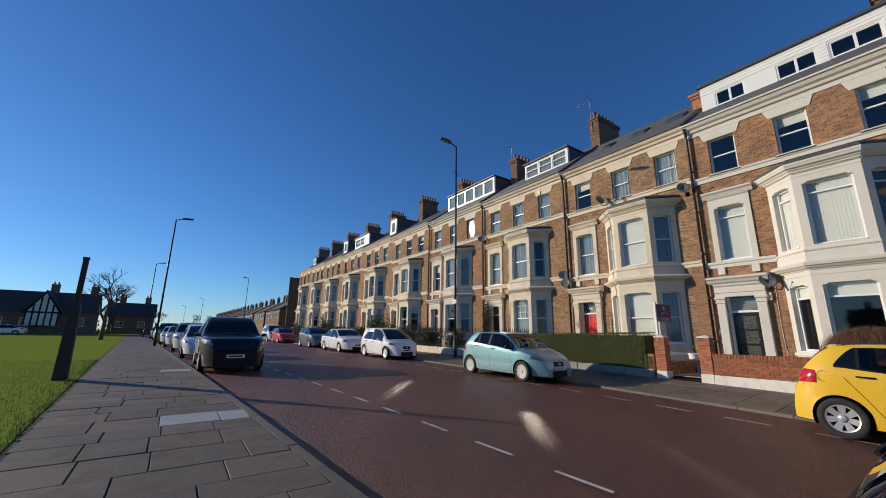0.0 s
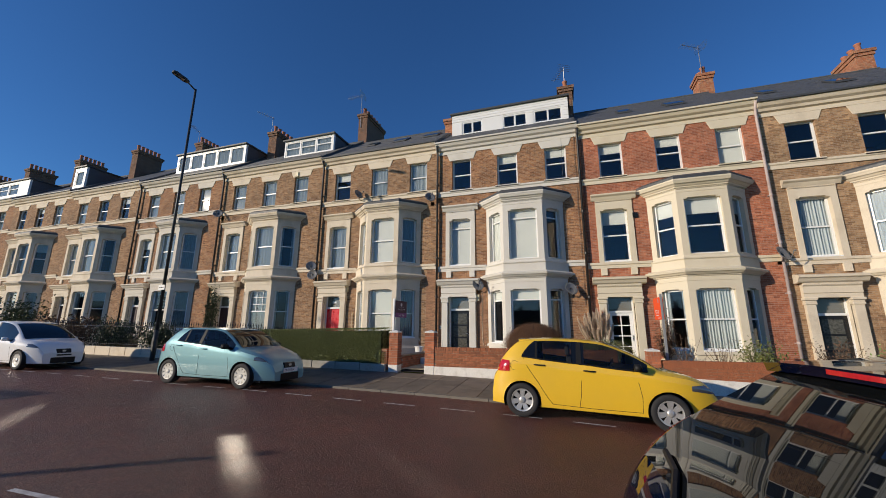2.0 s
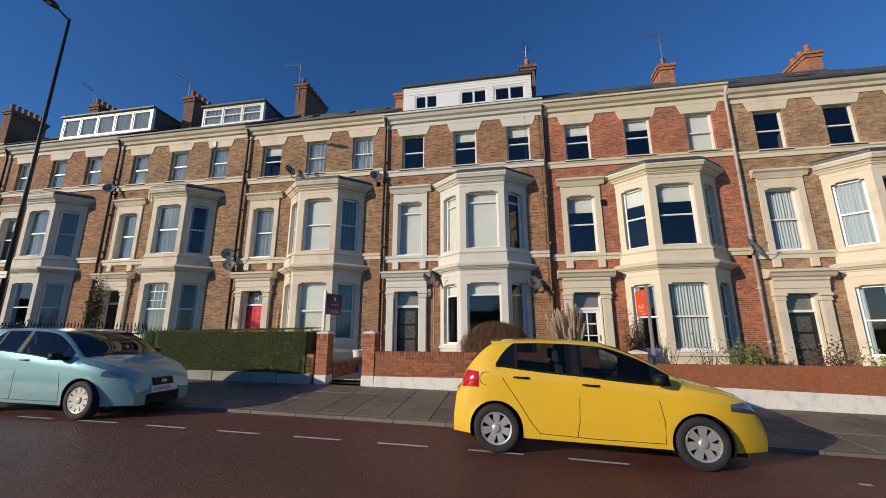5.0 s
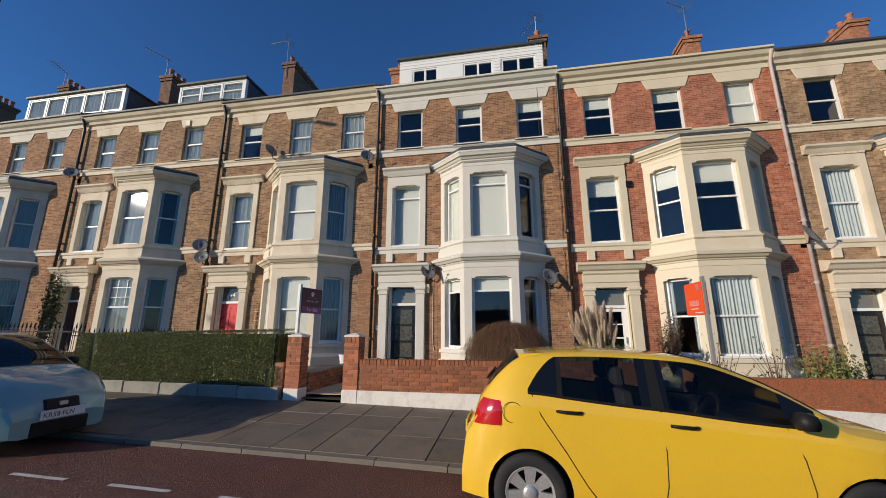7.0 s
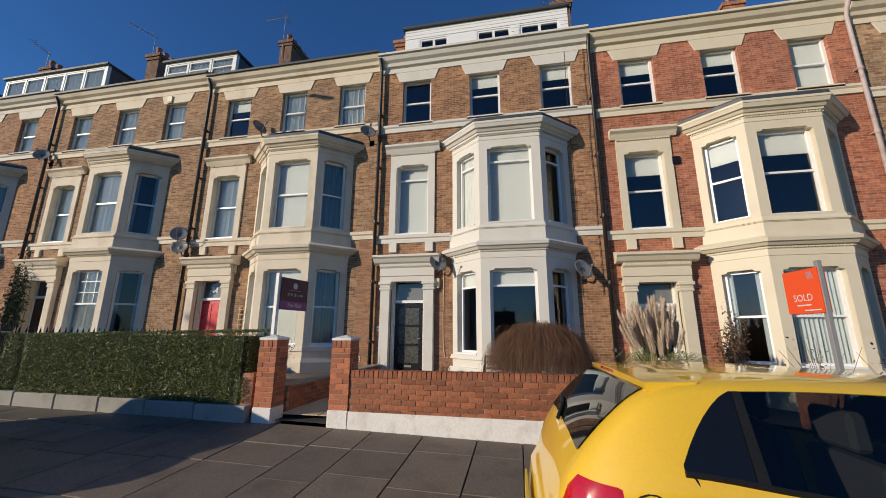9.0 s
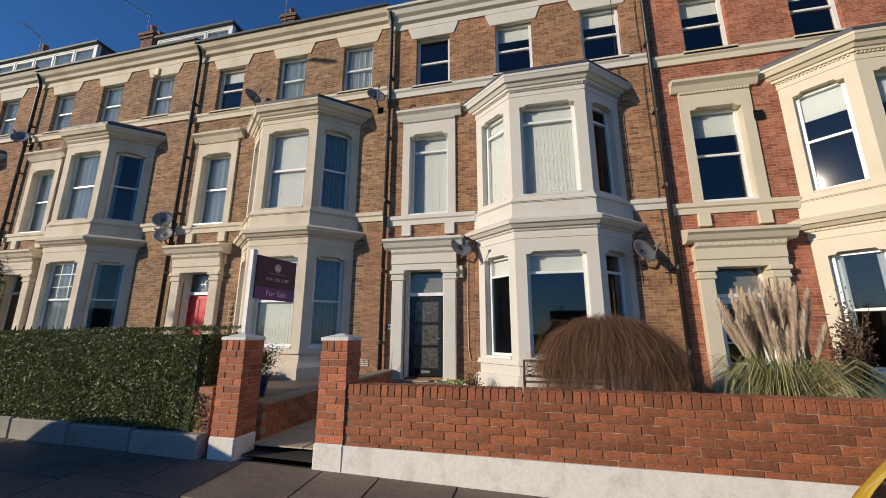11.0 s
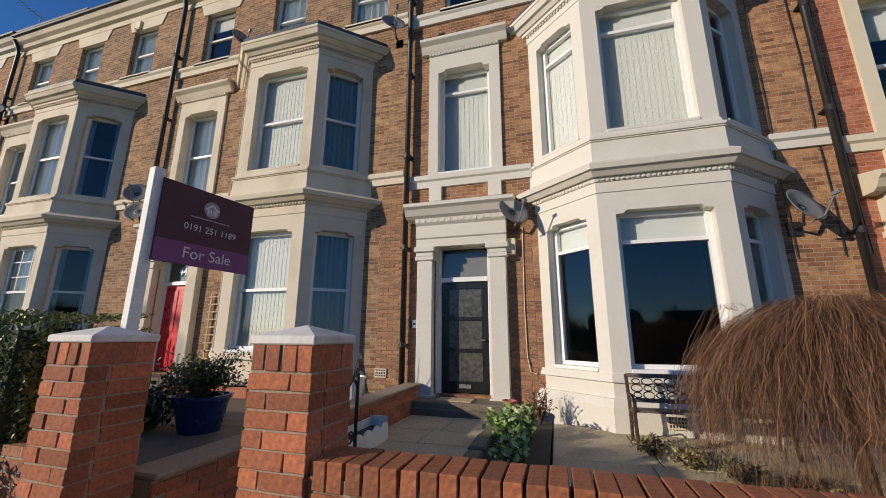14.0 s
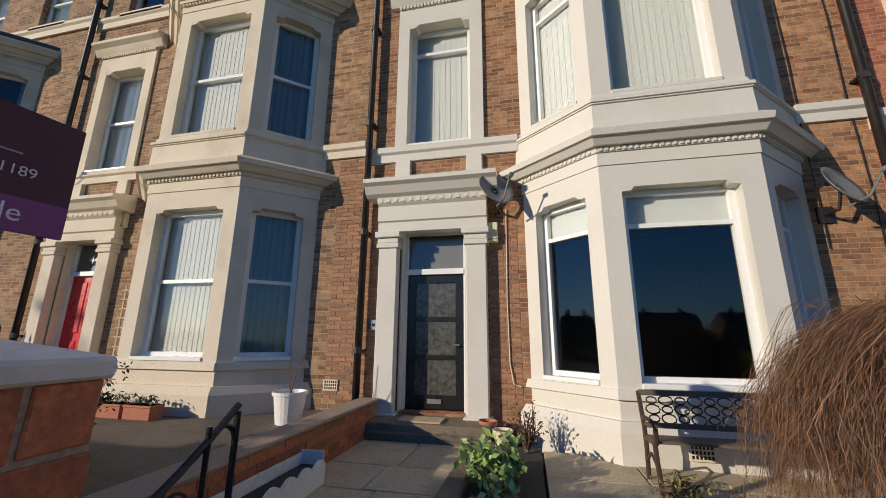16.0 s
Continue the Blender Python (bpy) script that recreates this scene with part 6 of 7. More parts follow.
def hedge():
    rng = random.Random(4)
    th = thing("hedge", pose(0, 0, 0), "dense clipped green privet hedge above stone edging", "hedge")
    y0, y1, x0, x1 = 6.36, 11.4, 12.42, 13.15
    ztop = lambda y: 1.60 - 0.02 * (y - 8) if y < 10.6 else 1.55
    # added solid box behind the leaves; its dark colour imitates shade between them
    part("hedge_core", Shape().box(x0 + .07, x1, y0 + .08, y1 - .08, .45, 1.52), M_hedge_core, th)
    pts = []
    lump = lambda a, b: 0.035 * noise.noise((a * 1.7, b * 1.7, 3.1)) + .015 * noise.noise((a * 6, b * 6, 1))
    for _ in range(38000):
        y, z = rng.uniform(y0, y1), rng.uniform(.52, 1.6)
        if z > ztop(y):
            continue
        k = max(0, (z - 1.42) / .18)
        e = max(0, (y0 + .25 - y) / .25) if z > .9 else 0
        groove = .10 * math.exp(-((y - 10.95) / .05) ** 2)
        pts.append(Vector((x0 + lump(y, z) + .08 * k * k + .14 * e * e + groove + rng.uniform(0, .05), y - (.08 if z < .85 and y < y0 + .2 else 0), z)))
    for _ in range(7500):
        x, y = rng.uniform(x0 + .05, x1), rng.uniform(y0, y1)
        pts.append(Vector((x, y, ztop(y) + lump(x, y) * .6 - rng.uniform(0, .04))))
    for _ in range(4200):
        x, z = rng.uniform(x0 + .1, x1), rng.uniform(.45, 1.55)
        pts.append(Vector((x, y0 + lump(x, z) + (.0 if z > .85 else -.1) + rng.uniform(0, .05), z)))
    for _ in range(1200):
        x, z = rng.uniform(x0 + .05, x1), rng.uniform(.45, 1.5)
        pts.append(Vector((x, y1 + lump(x, z), z)))
    s = Shape()
    leaves(s, pts, 0.0150, rng)
    o = part("hedge_leaf", s, M_hedge, th)
    o["kind"] = "stuff"


hedge()


def ribbon(s, path, w, rng):
    d = Vector((rng.uniform(-1, 1), rng.uniform(-1, 1), 0)).normalized()
    n = len(path)
    vs = []
    for i, p in enumerate(path):
        k = w * (1 - .6 * i / (n - 1))
        vs += [p - d * k, p + d * k]
    s.add(vs, [(2 * i, 2 * i + 1, 2 * i + 3, 2 * i + 2) for i in range(n - 1)])


def weeping_bush():
    rng = random.Random(21)
    c, top, R = Vector((14.60, 1.72, 0.3)), 1.79, 1.00
    th = thing("weeping_shrub", pose(c.x, c.y, c.z), "bare brown weeping shrub with hanging twigs over the wall", "shrub")
    s = Shape().tube([(0, 0, 0), (.03, .02, .6), (0, 0, 1.1), (.02, -.02, 1.36)], .05, 8, .03)
    part("trunk", s, M_brown_leaf, th)
    s = Shape()
    dome = lambda r1, h, th_: (r1 * math.sin(th_), h * .52 + h * .48 * math.cos(th_))
    for k in range(6200):
        a, q = rng.uniform(0, 6.283), math.sqrt(rng.random())
        r1, h = R * (.25 + .75 * q) * rng.uniform(.85, 1.08), (top - c.z) * rng.uniform(.88, 1.02)
        low = rng.uniform(.18, 1.0)
        start, path = rng.uniform(.05, .8), []
        dx = dy = 0.0
        for i in range(9):
            u = i / 8
            if u < .6:
                r, z = dome(r1, h, start + (1.5 - start) * u / .6)
            else:
                r, z = r1 * (1 + .10 * (u - .6)), h * .55 + (min(low, h * .5) - h * .55) * (u - .6) / .4
            dx, dy, a = dx + rng.gauss(0, .021), dy + rng.gauss(0, .021), a + rng.gauss(0, .042)
            path.append(Vector((r * math.cos(a) + dx, r * math.sin(a) + dy, z + rng.gauss(0, .022))))
        ribbon(s, path, rng.uniform(.0009, .0022), rng)
    for k in range(13000):
        a, th_ = rng.uniform(0, 6.283), math.acos(rng.uniform(0, .98))
        lump = 1 + .055 * math.sin(a * 7 + th_ * 5) * math.sin(th_ * 11 + a * 3)
        r, z = dome(R * rng.uniform(.82, 1.0) * lump, (top - c.z) * rng.uniform(.94, 1.0) * (1 + (lump - 1) * .5), th_)
        if rng.random() < .5 and th_ > .9:
            z *= rng.uniform(.35, 1.0)
        p = Vector((r * math.cos(a), r * math.sin(a), z))
        out = Vector((math.cos(a + rng.gauss(0, .9)), math.sin(a + rng.gauss(0, .9)), 0)) * rng.uniform(.01, .05)
        drop = rng.uniform(.02, .06)
        ribbon(s, [p + out * i + Vector((rng.gauss(0, .012), rng.gauss(0, .012), .02 * i - drop * i * i * .45)) for i in range(4)], rng.uniform(.0008, .0019), rng)
    o = part("twig", s, M_twig, th)
    o["kind"] = "stuff"
    s = Shape()
    for k in range(130):
        a = rng.uniform(0, 6.283)
        g = rng.uniform(.03, .068)
        p = Vector((R * .6 * math.cos(a), R * .6 * math.sin(a), top - c.z - .08))
        path = [p + Vector((math.cos(a) * g * i + rng.gauss(0, .012), math.sin(a) * g * i + rng.gauss(0, .012), .055 * i - .020 * i * i)) for i in range(7)]
        ribbon(s, path, .0019, rng)
    o = part("stray_twig", s, M_twig, th)
    o["kind"] = "stuff"


weeping_bush()


def pampas(x, y, z):
    rng = random.Random(33)
    th = thing("pampas_grass", pose(x, y, z), "tall pampas grass with pale feathery plumes", "grass plant")
    for k in range(60):
        a, sp, h = rng.uniform(0, 6.283), rng.uniform(.05, .60), rng.uniform(1.2, 1.95)
        d = Vector((math.cos(a), math.sin(a), 0))
        base, tip = d * .12, d * sp + Vector((0, .12, h))
        mid = base.lerp(tip, .62) + Vector((0, 0, .12))
        s = Shape().tube([base, base.lerp(mid, .5) + Vector((0, 0, .06)), mid], .006, 4, .004)
        pl = Shape()
        for i in range(360):
            t = rng.random()
            p = mid.lerp(tip, t)
            w = (.078 * math.sin(math.pi * (.10 + .84 * t)) + .006) * rng.uniform(.3, 1.1)
            b = rng.uniform(0, 6.283)
            e = p + Vector((math.cos(b) * w, math.sin(b) * w, rng.uniform(.05, .12)))
            q = Vector((-math.sin(b), math.cos(b), 0)) * .0042
            pl.add([p + Vector((0, 0, -.02)), p.lerp(e, .5) + q, e, p.lerp(e, .5) - q], [(0, 1, 2, 3)])
        st = part("stalk", s, M_blade, th)
        o = part("plume", pl, M_pampas, st)
        o["kind"] = "stuff"
    s = Shape()
    for k in range(700):
        a, sp, h = rng.uniform(0, 6.283), rng.uniform(.3, 1.1), rng.uniform(.5, 1.0)
        d = Vector((math.cos(a), math.sin(a), 0))
        ribbon(s, [d * .08, d * sp * .35 + Vector((0, 0, h * .7)), d * sp * .7 + Vector((0, 0, h)), d * sp + Vector((0, 0, h * .75)), d * sp * 1.15 + Vector((0, 0, h * .35))], .006, rng)
    o = part("blade", s, M_blade, th)
    o["kind"] = "stuff"


pampas(14.65, -0.38, 0.3)


def shrub(name, x, y, z, rx, ry, h, n, mat, label, size=.035, seed=1, stems=True, airy=0.35):
    rng = random.Random(seed)
    th = thing(name, pose(x, y, z), label, "shrub", "garden shrubs")
    s, pts = Shape(), []
    tips = []
    for k in range(26):
        a, q = rng.uniform(0, 6.283), rng.uniform(.2, 1)
        tips.append(Vector((rx * q * math.cos(a), ry * q * math.sin(a), h * rng.uniform(.45, 1))))
    for t in tips:
        s.tube([(0, 0, 0), t * .5 + Vector((rng.uniform(-.05, .05), rng.uniform(-.05, .05), .05)), t], .009, 4, .003)
    part("stem", s, M_brown_leaf, th)["kind"] = "stuff"
    for k in range(n):
        t = tips[rng.randrange(len(tips))]
        p = t * rng.uniform(.45, 1.0)
        pts.append(p + Vector((rng.gauss(0, rx * airy * .5), rng.gauss(0, ry * airy * .5), rng.gauss(0, h * airy * .3))))
    s = Shape()
    leaves(s, [p for p in pts if p.z > .02], size, rng)
    o = part("foliage", s, mat, th)
    o["kind"] = "stuff"
    return th


GZ = 0.32
shrub("leafy_plant", 15.85, 4.18, GZ, .40, .30, .36, 520, M_green, "bright green leafy plant in the path border", .055, 2)
shrub("leafy_plant", 15.1, 4.1, GZ, .3, .25, .25, 200, M_green, "low green leafy plant in the path border", .045, 12)
shrub("dry_plant", 16.75, 3.95, GZ, .22, .2, .5, 160, M_brown_leaf, "dry brown flower stalks beside the bay", .025, 3)
shrub("climbing_shrub", 17.1, -2.75, GZ, .18, .42, 1.75, 1400, M_brown_leaf, "brown-leaved climbing shrub by the white door", .035, 4)
shrub("rose_shrub", 14.3, -2.7, .2, .5, .6, 1.35, 90, M_brown_leaf, "bare thorny rose bush in the front garden", .03, 5)
shrub("rose_shrub", 14.0, -3.5, .2, .5, .6, 1.2, 90, M_brown_leaf, "bare thorny rose bush in the front garden", .03, 15)
shrub("evergreen_shrub", 13.9, -4.3, .1, .55, .7, 1.15, 1500, M_hedge, "rounded evergreen shrub behind the low wall", .04, 6)
shrub("heather_shrub", 13.8, -5.9, .05, .45, .6, 1.25, 1400, M_brown_leaf, "brown heathery shrub behind the low wall", .03, 7)
shrub("evergreen_shrub", 13.8, -7.3, .0, .6, .9, 1.1, 1800, M_green, "yellow-green evergreen shrub behind the low wall", .04, 8)
shrub("evergreen_shrub", 13.9, 18.5, .4, .7, 1.3, 1.5, 4200, M_dark_leaf, "dark evergreen shrub behind the railings", .05, 9)
shrub("evergreen_shrub", 14.0, 21.8, .4, .8, 1.5, 1.7, 4800, M_dark_leaf, "dark evergreen shrub behind the railings", .05, 10)
for k in range(9):
    shrub("garden_bush", 13.9, 25 + k * 4.3, .5, .9, 1.9, 1.6 + .9 * (k % 3 == 1), 2800, M_dark_leaf if k % 3 else M_brown_leaf, "large dark bush in a front garden", .08, 30 + k)
shrub("ivy", 17.1, 19.3, .5, .2, .5, 3.4, 1500, M_dark_leaf, "dark ivy climbing beside a bay window", .06, 50)


def pot(name, x, y, z, r, h, mat, label, plant=None):
    th = thing(name, pose(x, y, z), label, "plant pot", "plant pots")
    part("pot", Shape().lathe([(r * .72, 0), (r * .95, h * .9), (r * 1.04, h * .9), (r * 1.04, h), (r * .9, h), (r * .85, h * .85), (0.01, h * .82)], 0, 0, 24), mat, th, smooth=False)
    part("soil", Shape().lathe([(r * .86, h * .84), (0.01, h * .86)], 0, 0, 16), M_joint, th)
    return th


M_pot_blue = plain("blue_glazed_pot", (0.02, 0.035, 0.12), 0.25, bump=0.05)
M_pot_white = plain("white_glazed_pot", (0.78, 0.78, 0.75), 0.3, bump=0.05)
wp = pot("plant_pot", 16.6, 6.72, .52, .20, .36, M_pot_white, "tall white pot with a bare sapling")
part("sapling", Shape().tube([(0, 0, .3), (.02, .02, .55), (-.02, .05, .95)], .008, 5, .003).tube([(0, 0, .3), (-.05, -.1, .6), (-.04, -.22, .85)], .007, 5, .003).tube([(.0, 0, .3), (.03, .08, .7)], .006, 5, .003), M_twig, wp)
pot("plant_pot", 17.15, 4.40, GZ, .11, .24, M_terracotta, "small empty terracotta pot by the doorstep")
pot("plant_pot", 17.0, 4.22, GZ, .12, .18, M_stone, "small pale stone pot by the doorstep")
pot("plant_pot", 14.50, 7.30, .52, .27, .36, M_pot_blue, "dark blue glazed pot with a bushy shrub")
shrub("potted_shrub", 14.50, 7.30, .82, .36, .36, .50, 3200, M_dark_leaf, "bushy dark evergreen shrub in the blue pot", .02, 60)
for k in range(7):
    shrub("garden_weed", 15.9 - .17 * k, 2.75 - .13 * k + .2 * (k % 2), GZ, .2, .2, .16, 150, M_weed, "low straggling weeds at the foot of the shrub", .022, 80 + k, False)
shrub("garden_bush", 14.4, 7.9, .45, .5, .5, .7, 900, M_dark_leaf, "low dark shrub in the neighbouring garden", .04, 61)
for k in range(4):
    tb = thing("terracotta_trough", pose(16.35, 9.95 - k * .46, .52), "terracotta trough with small winter plants", "planter", "terracotta troughs")
    part("trough", Shape().box(-.09, .09, -.21, .21, 0, .17).box(-.10, .10, -.22, .22, .14, .17), M_terracotta, tb, bevel=.01)
    s = Shape()
    leaves(s, [Vector((random.uniform(-.07, .07), random.uniform(-.18, .18), random.uniform(.16, .28))) for _ in range(60)], .03, random.Random(k))
    o = part("winter_plant", s, M_dark_leaf, tb)
    o["kind"] = "stuff"

# neighbouring raised garden floor and path of the main house
solo("raised_paving", Shape().box(12.75, 17.5, 6.1, 12.9, .2, .52), M_flag, "grey raised paving in the neighbouring front garden", "paving", kind="structure")
solo("path_border", Shape().box(13.2, 17.0, 3.80, 4.42, .2, GZ + .01), M_joint, "dark soil border beside the garden path", "soil", kind="structure")
rng = random.Random(77)
for nm, ya, yb, xs in (("garden_path", 4.62, 5.86, (12.75, 16.9)), ("garden_terrace", 0.2, 3.78, (12.8, 16.9))):
    gp = tagged(new(nm), "mossy stone paving in the front garden", "paving", kind="structure")
    x = xs[0]
    while x < xs[1]:
        d = rng.choice((.6, .75, .85))
        cut = [ya] + ([ya + (yb - ya) * rng.uniform(.4, .6)] if yb - ya < 2 else [ya + (yb - ya) * q + rng.uniform(-.1, .1) for q in (.25, .5, .75)]) + [yb]
        for a, b in zip(cut, cut[1:]):
            flag(gp, x, min(x + d, xs[1]), a, b, lambda u, v: GZ - .004, M_garden_flag, rng.uniform(-.004, .004))
        x += d
be = thing("border_edging", pose(0, 0, 0), "mossy rough stone edging along the border", "edging")
for k in range(6):
    part("edging_stone", Shape().box(13.4 + k * .6, 13.98 + k * .6, 4.42, 4.60, .25, GZ + .07 + .02 * (k % 2)), M_kerb, be, bevel=.02)
solo("doorstep", Shape().box(16.86, 17.3, 4.35, 6.0, .25, .43), M_flag, "low worn stone doorstep in front of the black door", "step", bevel=.015)
solo("doormat", Shape().box(16.98, 17.28, 4.95, 5.50, .522, .54), M_wood_pale, "brown coir doormat on the step", "doormat")


# ---- gate, bench, planter, signs ----
def gate():
    th = thing("garden_gate", pose(12.98, 5.06, 0.36), "open black wrought-iron gate with scrolls and curved top", "gate")
    H = lambda x: .52 + .36 * (x / .72) ** 1.6
    part("stile", Shape().tube([(0, 0, 0), (0, 0, .56)], .014, 6), M_black, th)
    part("stile", Shape().tube([(.74, 0, -.02), (.74, 0, .87)], .014, 6), M_black, th)
    part("stile", Shape().tube([(.60, 0, .02), (.60, 0, .84)], .011, 6), M_black, th)
    part("top_rail", Shape().tube([(x, 0, H(x)) for x in np.linspace(0, .74, 10)], .014, 6), M_black, th)
    part("mid_rail", Shape().tube([(x, 0, H(x) - .20) for x in np.linspace(0, .60, 8)], .010, 6), M_black, th)
    part("lower_rail", Shape().tube([(0, 0, .06), (.74, 0, .06)], .012, 6), M_black, th)
    part("arch", Shape().tube([(.60 + .07 - .07 * math.cos(t), 0, .74 + .09 * math.sin(t)) for t in np.linspace(0, math.pi, 9)], .010, 6), M_black, th)
    for k in range(5):
        x = .1 + k * .1
        part("bar", Shape().tube([(x, 0, .06), (x, 0, H(x) - .20)], .008, 5), M_black, th)
    for cx, cz, r in ((.16, .47, .055), (.48, .60, .06), (.67, .30, .05), (.67, .45, .045), (.30, .50, .045)):
        part("scroll", Shape().tube([(cx + r * (1 - t / 14) * math.cos(t), 0, cz + r * (1 - t / 14) * math.sin(t)) for t in np.linspace(0, 9.5, 26)], .007, 5), M_black, th)


gate()


def bench():
    th = thing("garden_bench", pose(16.10, 2.20, GZ), "garden bench with cast-iron ends and lacy metal back", "bench")
    M_iron = plain("brown_black_cast_iron", (0.06, 0.035, 0.025), 0.5, dirt=(.15, .08, .05))
    M_slat = plain("grey_weathered_bench_wood", (0.14, 0.11, 0.085), 0.75, grain=.3)
    for yy in (.70, -.70):
        part("end_frame", Shape().tube([(-.20, yy, 0), (-.15, yy, .25), (-.13, yy, .42)], .02, 6).tube([(.16, yy, 0), (.13, yy, .3), (.14, yy, .5), (.24, yy, .84)], .02, 6)
             .tube([(-.16, yy, .42), (.14, yy, .40)], .018, 6).tube([(-.17, yy, .42), (-.19, yy, .56), (-.10, yy, .61), (.17, yy, .60)], .02, 6).tube([(-.14, yy, .22), (.0, yy, .30), (.13, yy, .2)], .012, 5), M_iron, th)
    for k in range(5):
        part("seat_slat", Shape().box(-.16 + k * .062, -.11 + k * .062, -.70, .70, .425 - .004 * k, .45 - .004 * k), M_slat, th)
    back = lambda z: .14 + (z - .5) * .29
    for z, w in ((.50, .05), (.80, .055)):
        part("back_slat", Shape().box(back(z) - .012, back(z) + .012, -.70, .70, z, z + w), M_slat, th)
    s = Shape()
    for i in range(11):
        for j in range(3):
            cy, cz = -.60 + i * .12, .585 + j * .085
            r = .052 if (i + j) % 2 else .038
            s.tube([(back(cz + r * math.sin(t)), cy + r * 1.15 * math.cos(t), cz + r * .85 * math.sin(t)) for t in np.linspace(0, 6.283, 11)], .008, 4, cap=False)
    part("lattice_back", s, M_iron, th, "lacy cast-iron lattice panel")
    th.scale = (1.0, 1.0, 0.87)


bench()
pl = thing("trough_planter", pose(15.0, 5.72, GZ), "white scallop-edged trough planter along the low wall", "planter")
s = Shape().box(-.5, .5, .10, .115, 0, .24).box(-.5, -.485, -.1, .115, 0, .24).box(.485, .5, -.1, .115, 0, .26).box(-.5, .5, -.1, .115, 0, .02)
part("trough", s, M_pot_white, pl)
sc = [(-.5, 0)] + [(-.5 + i / 40, .17 + .045 * abs(math.sin(math.pi * i / 8))) for i in range(41)] + [(.5, 0)]
part("scalloped_front", Shape().prism(sc, -.115, -.1, "y"), M_pot_white, pl)
part("soil", Shape().box(-.485, .485, -.1, .1, .02, .15), M_joint, pl)

M_sign_dark = plain("dark_plum_sign_board", (0.075, 0.024, 0.040), 0.7, bump=0, grain=.04)
M_sign_purple = plain("purple_sign_band", (0.21, 0.060, 0.19), 0.7, bump=0, grain=.04)
M_sign_text = plain("pale_sign_print", (0.72, 0.66, 0.68), 0.5, bump=0)
M_sign_grey = plain("mauve_sign_print", (0.35, 0.28, 0.33), 0.5, bump=0)
M_orange = plain("orange_red_sign_board", (0.80, 0.085, 0.015), 0.85, bump=0, grain=.04)
M_post_white = plain("white_post_paint", (0.78, 0.77, 0.73), 0.6, dirt=(.5, .48, .42))
fs = thing("sale_sign", pose(12.875, 6.19, 0, 0, 0, 82), "purple estate agent's board on a white post", "sign")
part("post", Shape().box(-.035, .035, -.035, .035, .3, 2.60), M_post_white, fs, bevel=.004)
bd = part("board", Shape().box(-.055, -.040, -.72, -.02, 1.97, 2.535), M_sign_dark, fs)
part("band", Shape().box(-.058, -.055, -.72, -.02, 1.97, 2.125), M_sign_purple, bd)
RZ = lambda y, z: pose(-.060, y, z, 90, 0, -90)
lettering("0191 251 1189", .066, RZ(-.185, 2.222), M_sign_text, bd)
lettering("For Sale", .112, RZ(-.20, 2.018), M_sign_text, bd)
em = Shape()
em.add([(-.0585, -.37 + .062 * math.cos(t), 2.405 + .062 * math.sin(t)) for t in np.linspace(0, 6.283, 25)[:-1]], [tuple(range(24))])
part("emblem", em, M_sign_grey, bd)
part("emblem_roof", Shape().prism([(-.425, 2.405), (-.37, 2.447), (-.315, 2.405), (-.325, 2.398), (-.37, 2.432), (-.415, 2.398)], -.061, -.059, "x"), M_sign_text, bd)
for ya, yb_ in ((-.405, -.392), (-.348, -.335), (-.385, -.376), (-.364, -.355)):
    part("emblem_post", Shape().box(-.061, -.059, ya, yb_, 2.365, 2.405), M_sign_text, bd)
part("small_print", Shape().box(-.061, -.059, -.52, -.22, 2.318, 2.326), M_sign_grey, bd)
sd = thing("sold_sign", pose(12.80, -1.86, 0, 0, 0, 3), "orange sold board on a grey post", "sign")
part("post", Shape().box(-.03, .03, -.03, .03, .2, 2.55), plain("grey_post_paint", (.25, .25, .25), .6), sd, bevel=.004)
bd = part("board", Shape().box(-.02, .60, .03, .045, 1.86, 2.46), M_orange, sd)
part("board_side", Shape().box(-.02, .60, -.045, -.03, 1.86, 2.46), M_orange, sd)
for k, m_ in ((.05, 180), (-.05, 0)):
    lettering("SOLD", .135, pose(.46 if m_ else .12, k, 2.03, 90, 0, m_), M_sign_text, bd)
part("small_print", Shape().box(.17, .42, .0455, .047, 1.965, 1.982).box(.02, .3, .0455, .047, 1.895, 1.91), M_sign_text, bd)
for k in range(3):
    part("emblem_stripe", Shape().prism([(.06 + k * .035, 2.32), (.08 + k * .035, 2.32), (.10 + k * .035, 2.42), (.08 + k * .035, 2.42)], .0455, .047, "y"), M_sign_grey, bd)


# ---- railings ----
def railing(x0, y0, x1, y1, z0, h, label):
    th = thing("railings", pose(x0, y0, z0), label, "railings", "iron railings")
    d = Vector((x1 - x0, y1 - y0, 0))
    L = d.length
    u = d / L
    dz = zg(y1) - zg(y0)
    for k in (.12, h - .18):
        part("rail", Shape().tube([(0, 0, k), (d.x, d.y, k + dz)], .014, 5), M_black, th)
    n = int(L / .125)
    for i in range(n + 1):
        p = u * (i * L / n)
        e = dz * i / n
        part("spear_bar", Shape().tube([p + Vector((0, 0, e)), p + Vector((0, 0, e + h - .08))], .009, 4).add(
            [tuple(p + Vector(v)) for v in ((.025, 0, e + h - .08), (0, .025, e + h - .08), (-.025, 0, e + h - .08), (0, -.025, e + h - .08), (0, 0, e + h + .05), (0, 0, e + h - .12))],
            [(0, 1, 4), (1, 2, 4), (2, 3, 4), (3, 0, 4), (1, 0, 5), (2, 1, 5), (3, 2, 5), (0, 3, 5)]), M_black, th)


railing(12.64, 11.5, 12.64, 26.5, zg(11.5) + .55, 1.05, "black spear-topped iron railings on a stone kerb")
railing(13.2, 12.75, 17.1, 12.75, .6, 1.05, "black spear-topped iron railings between two gardens")


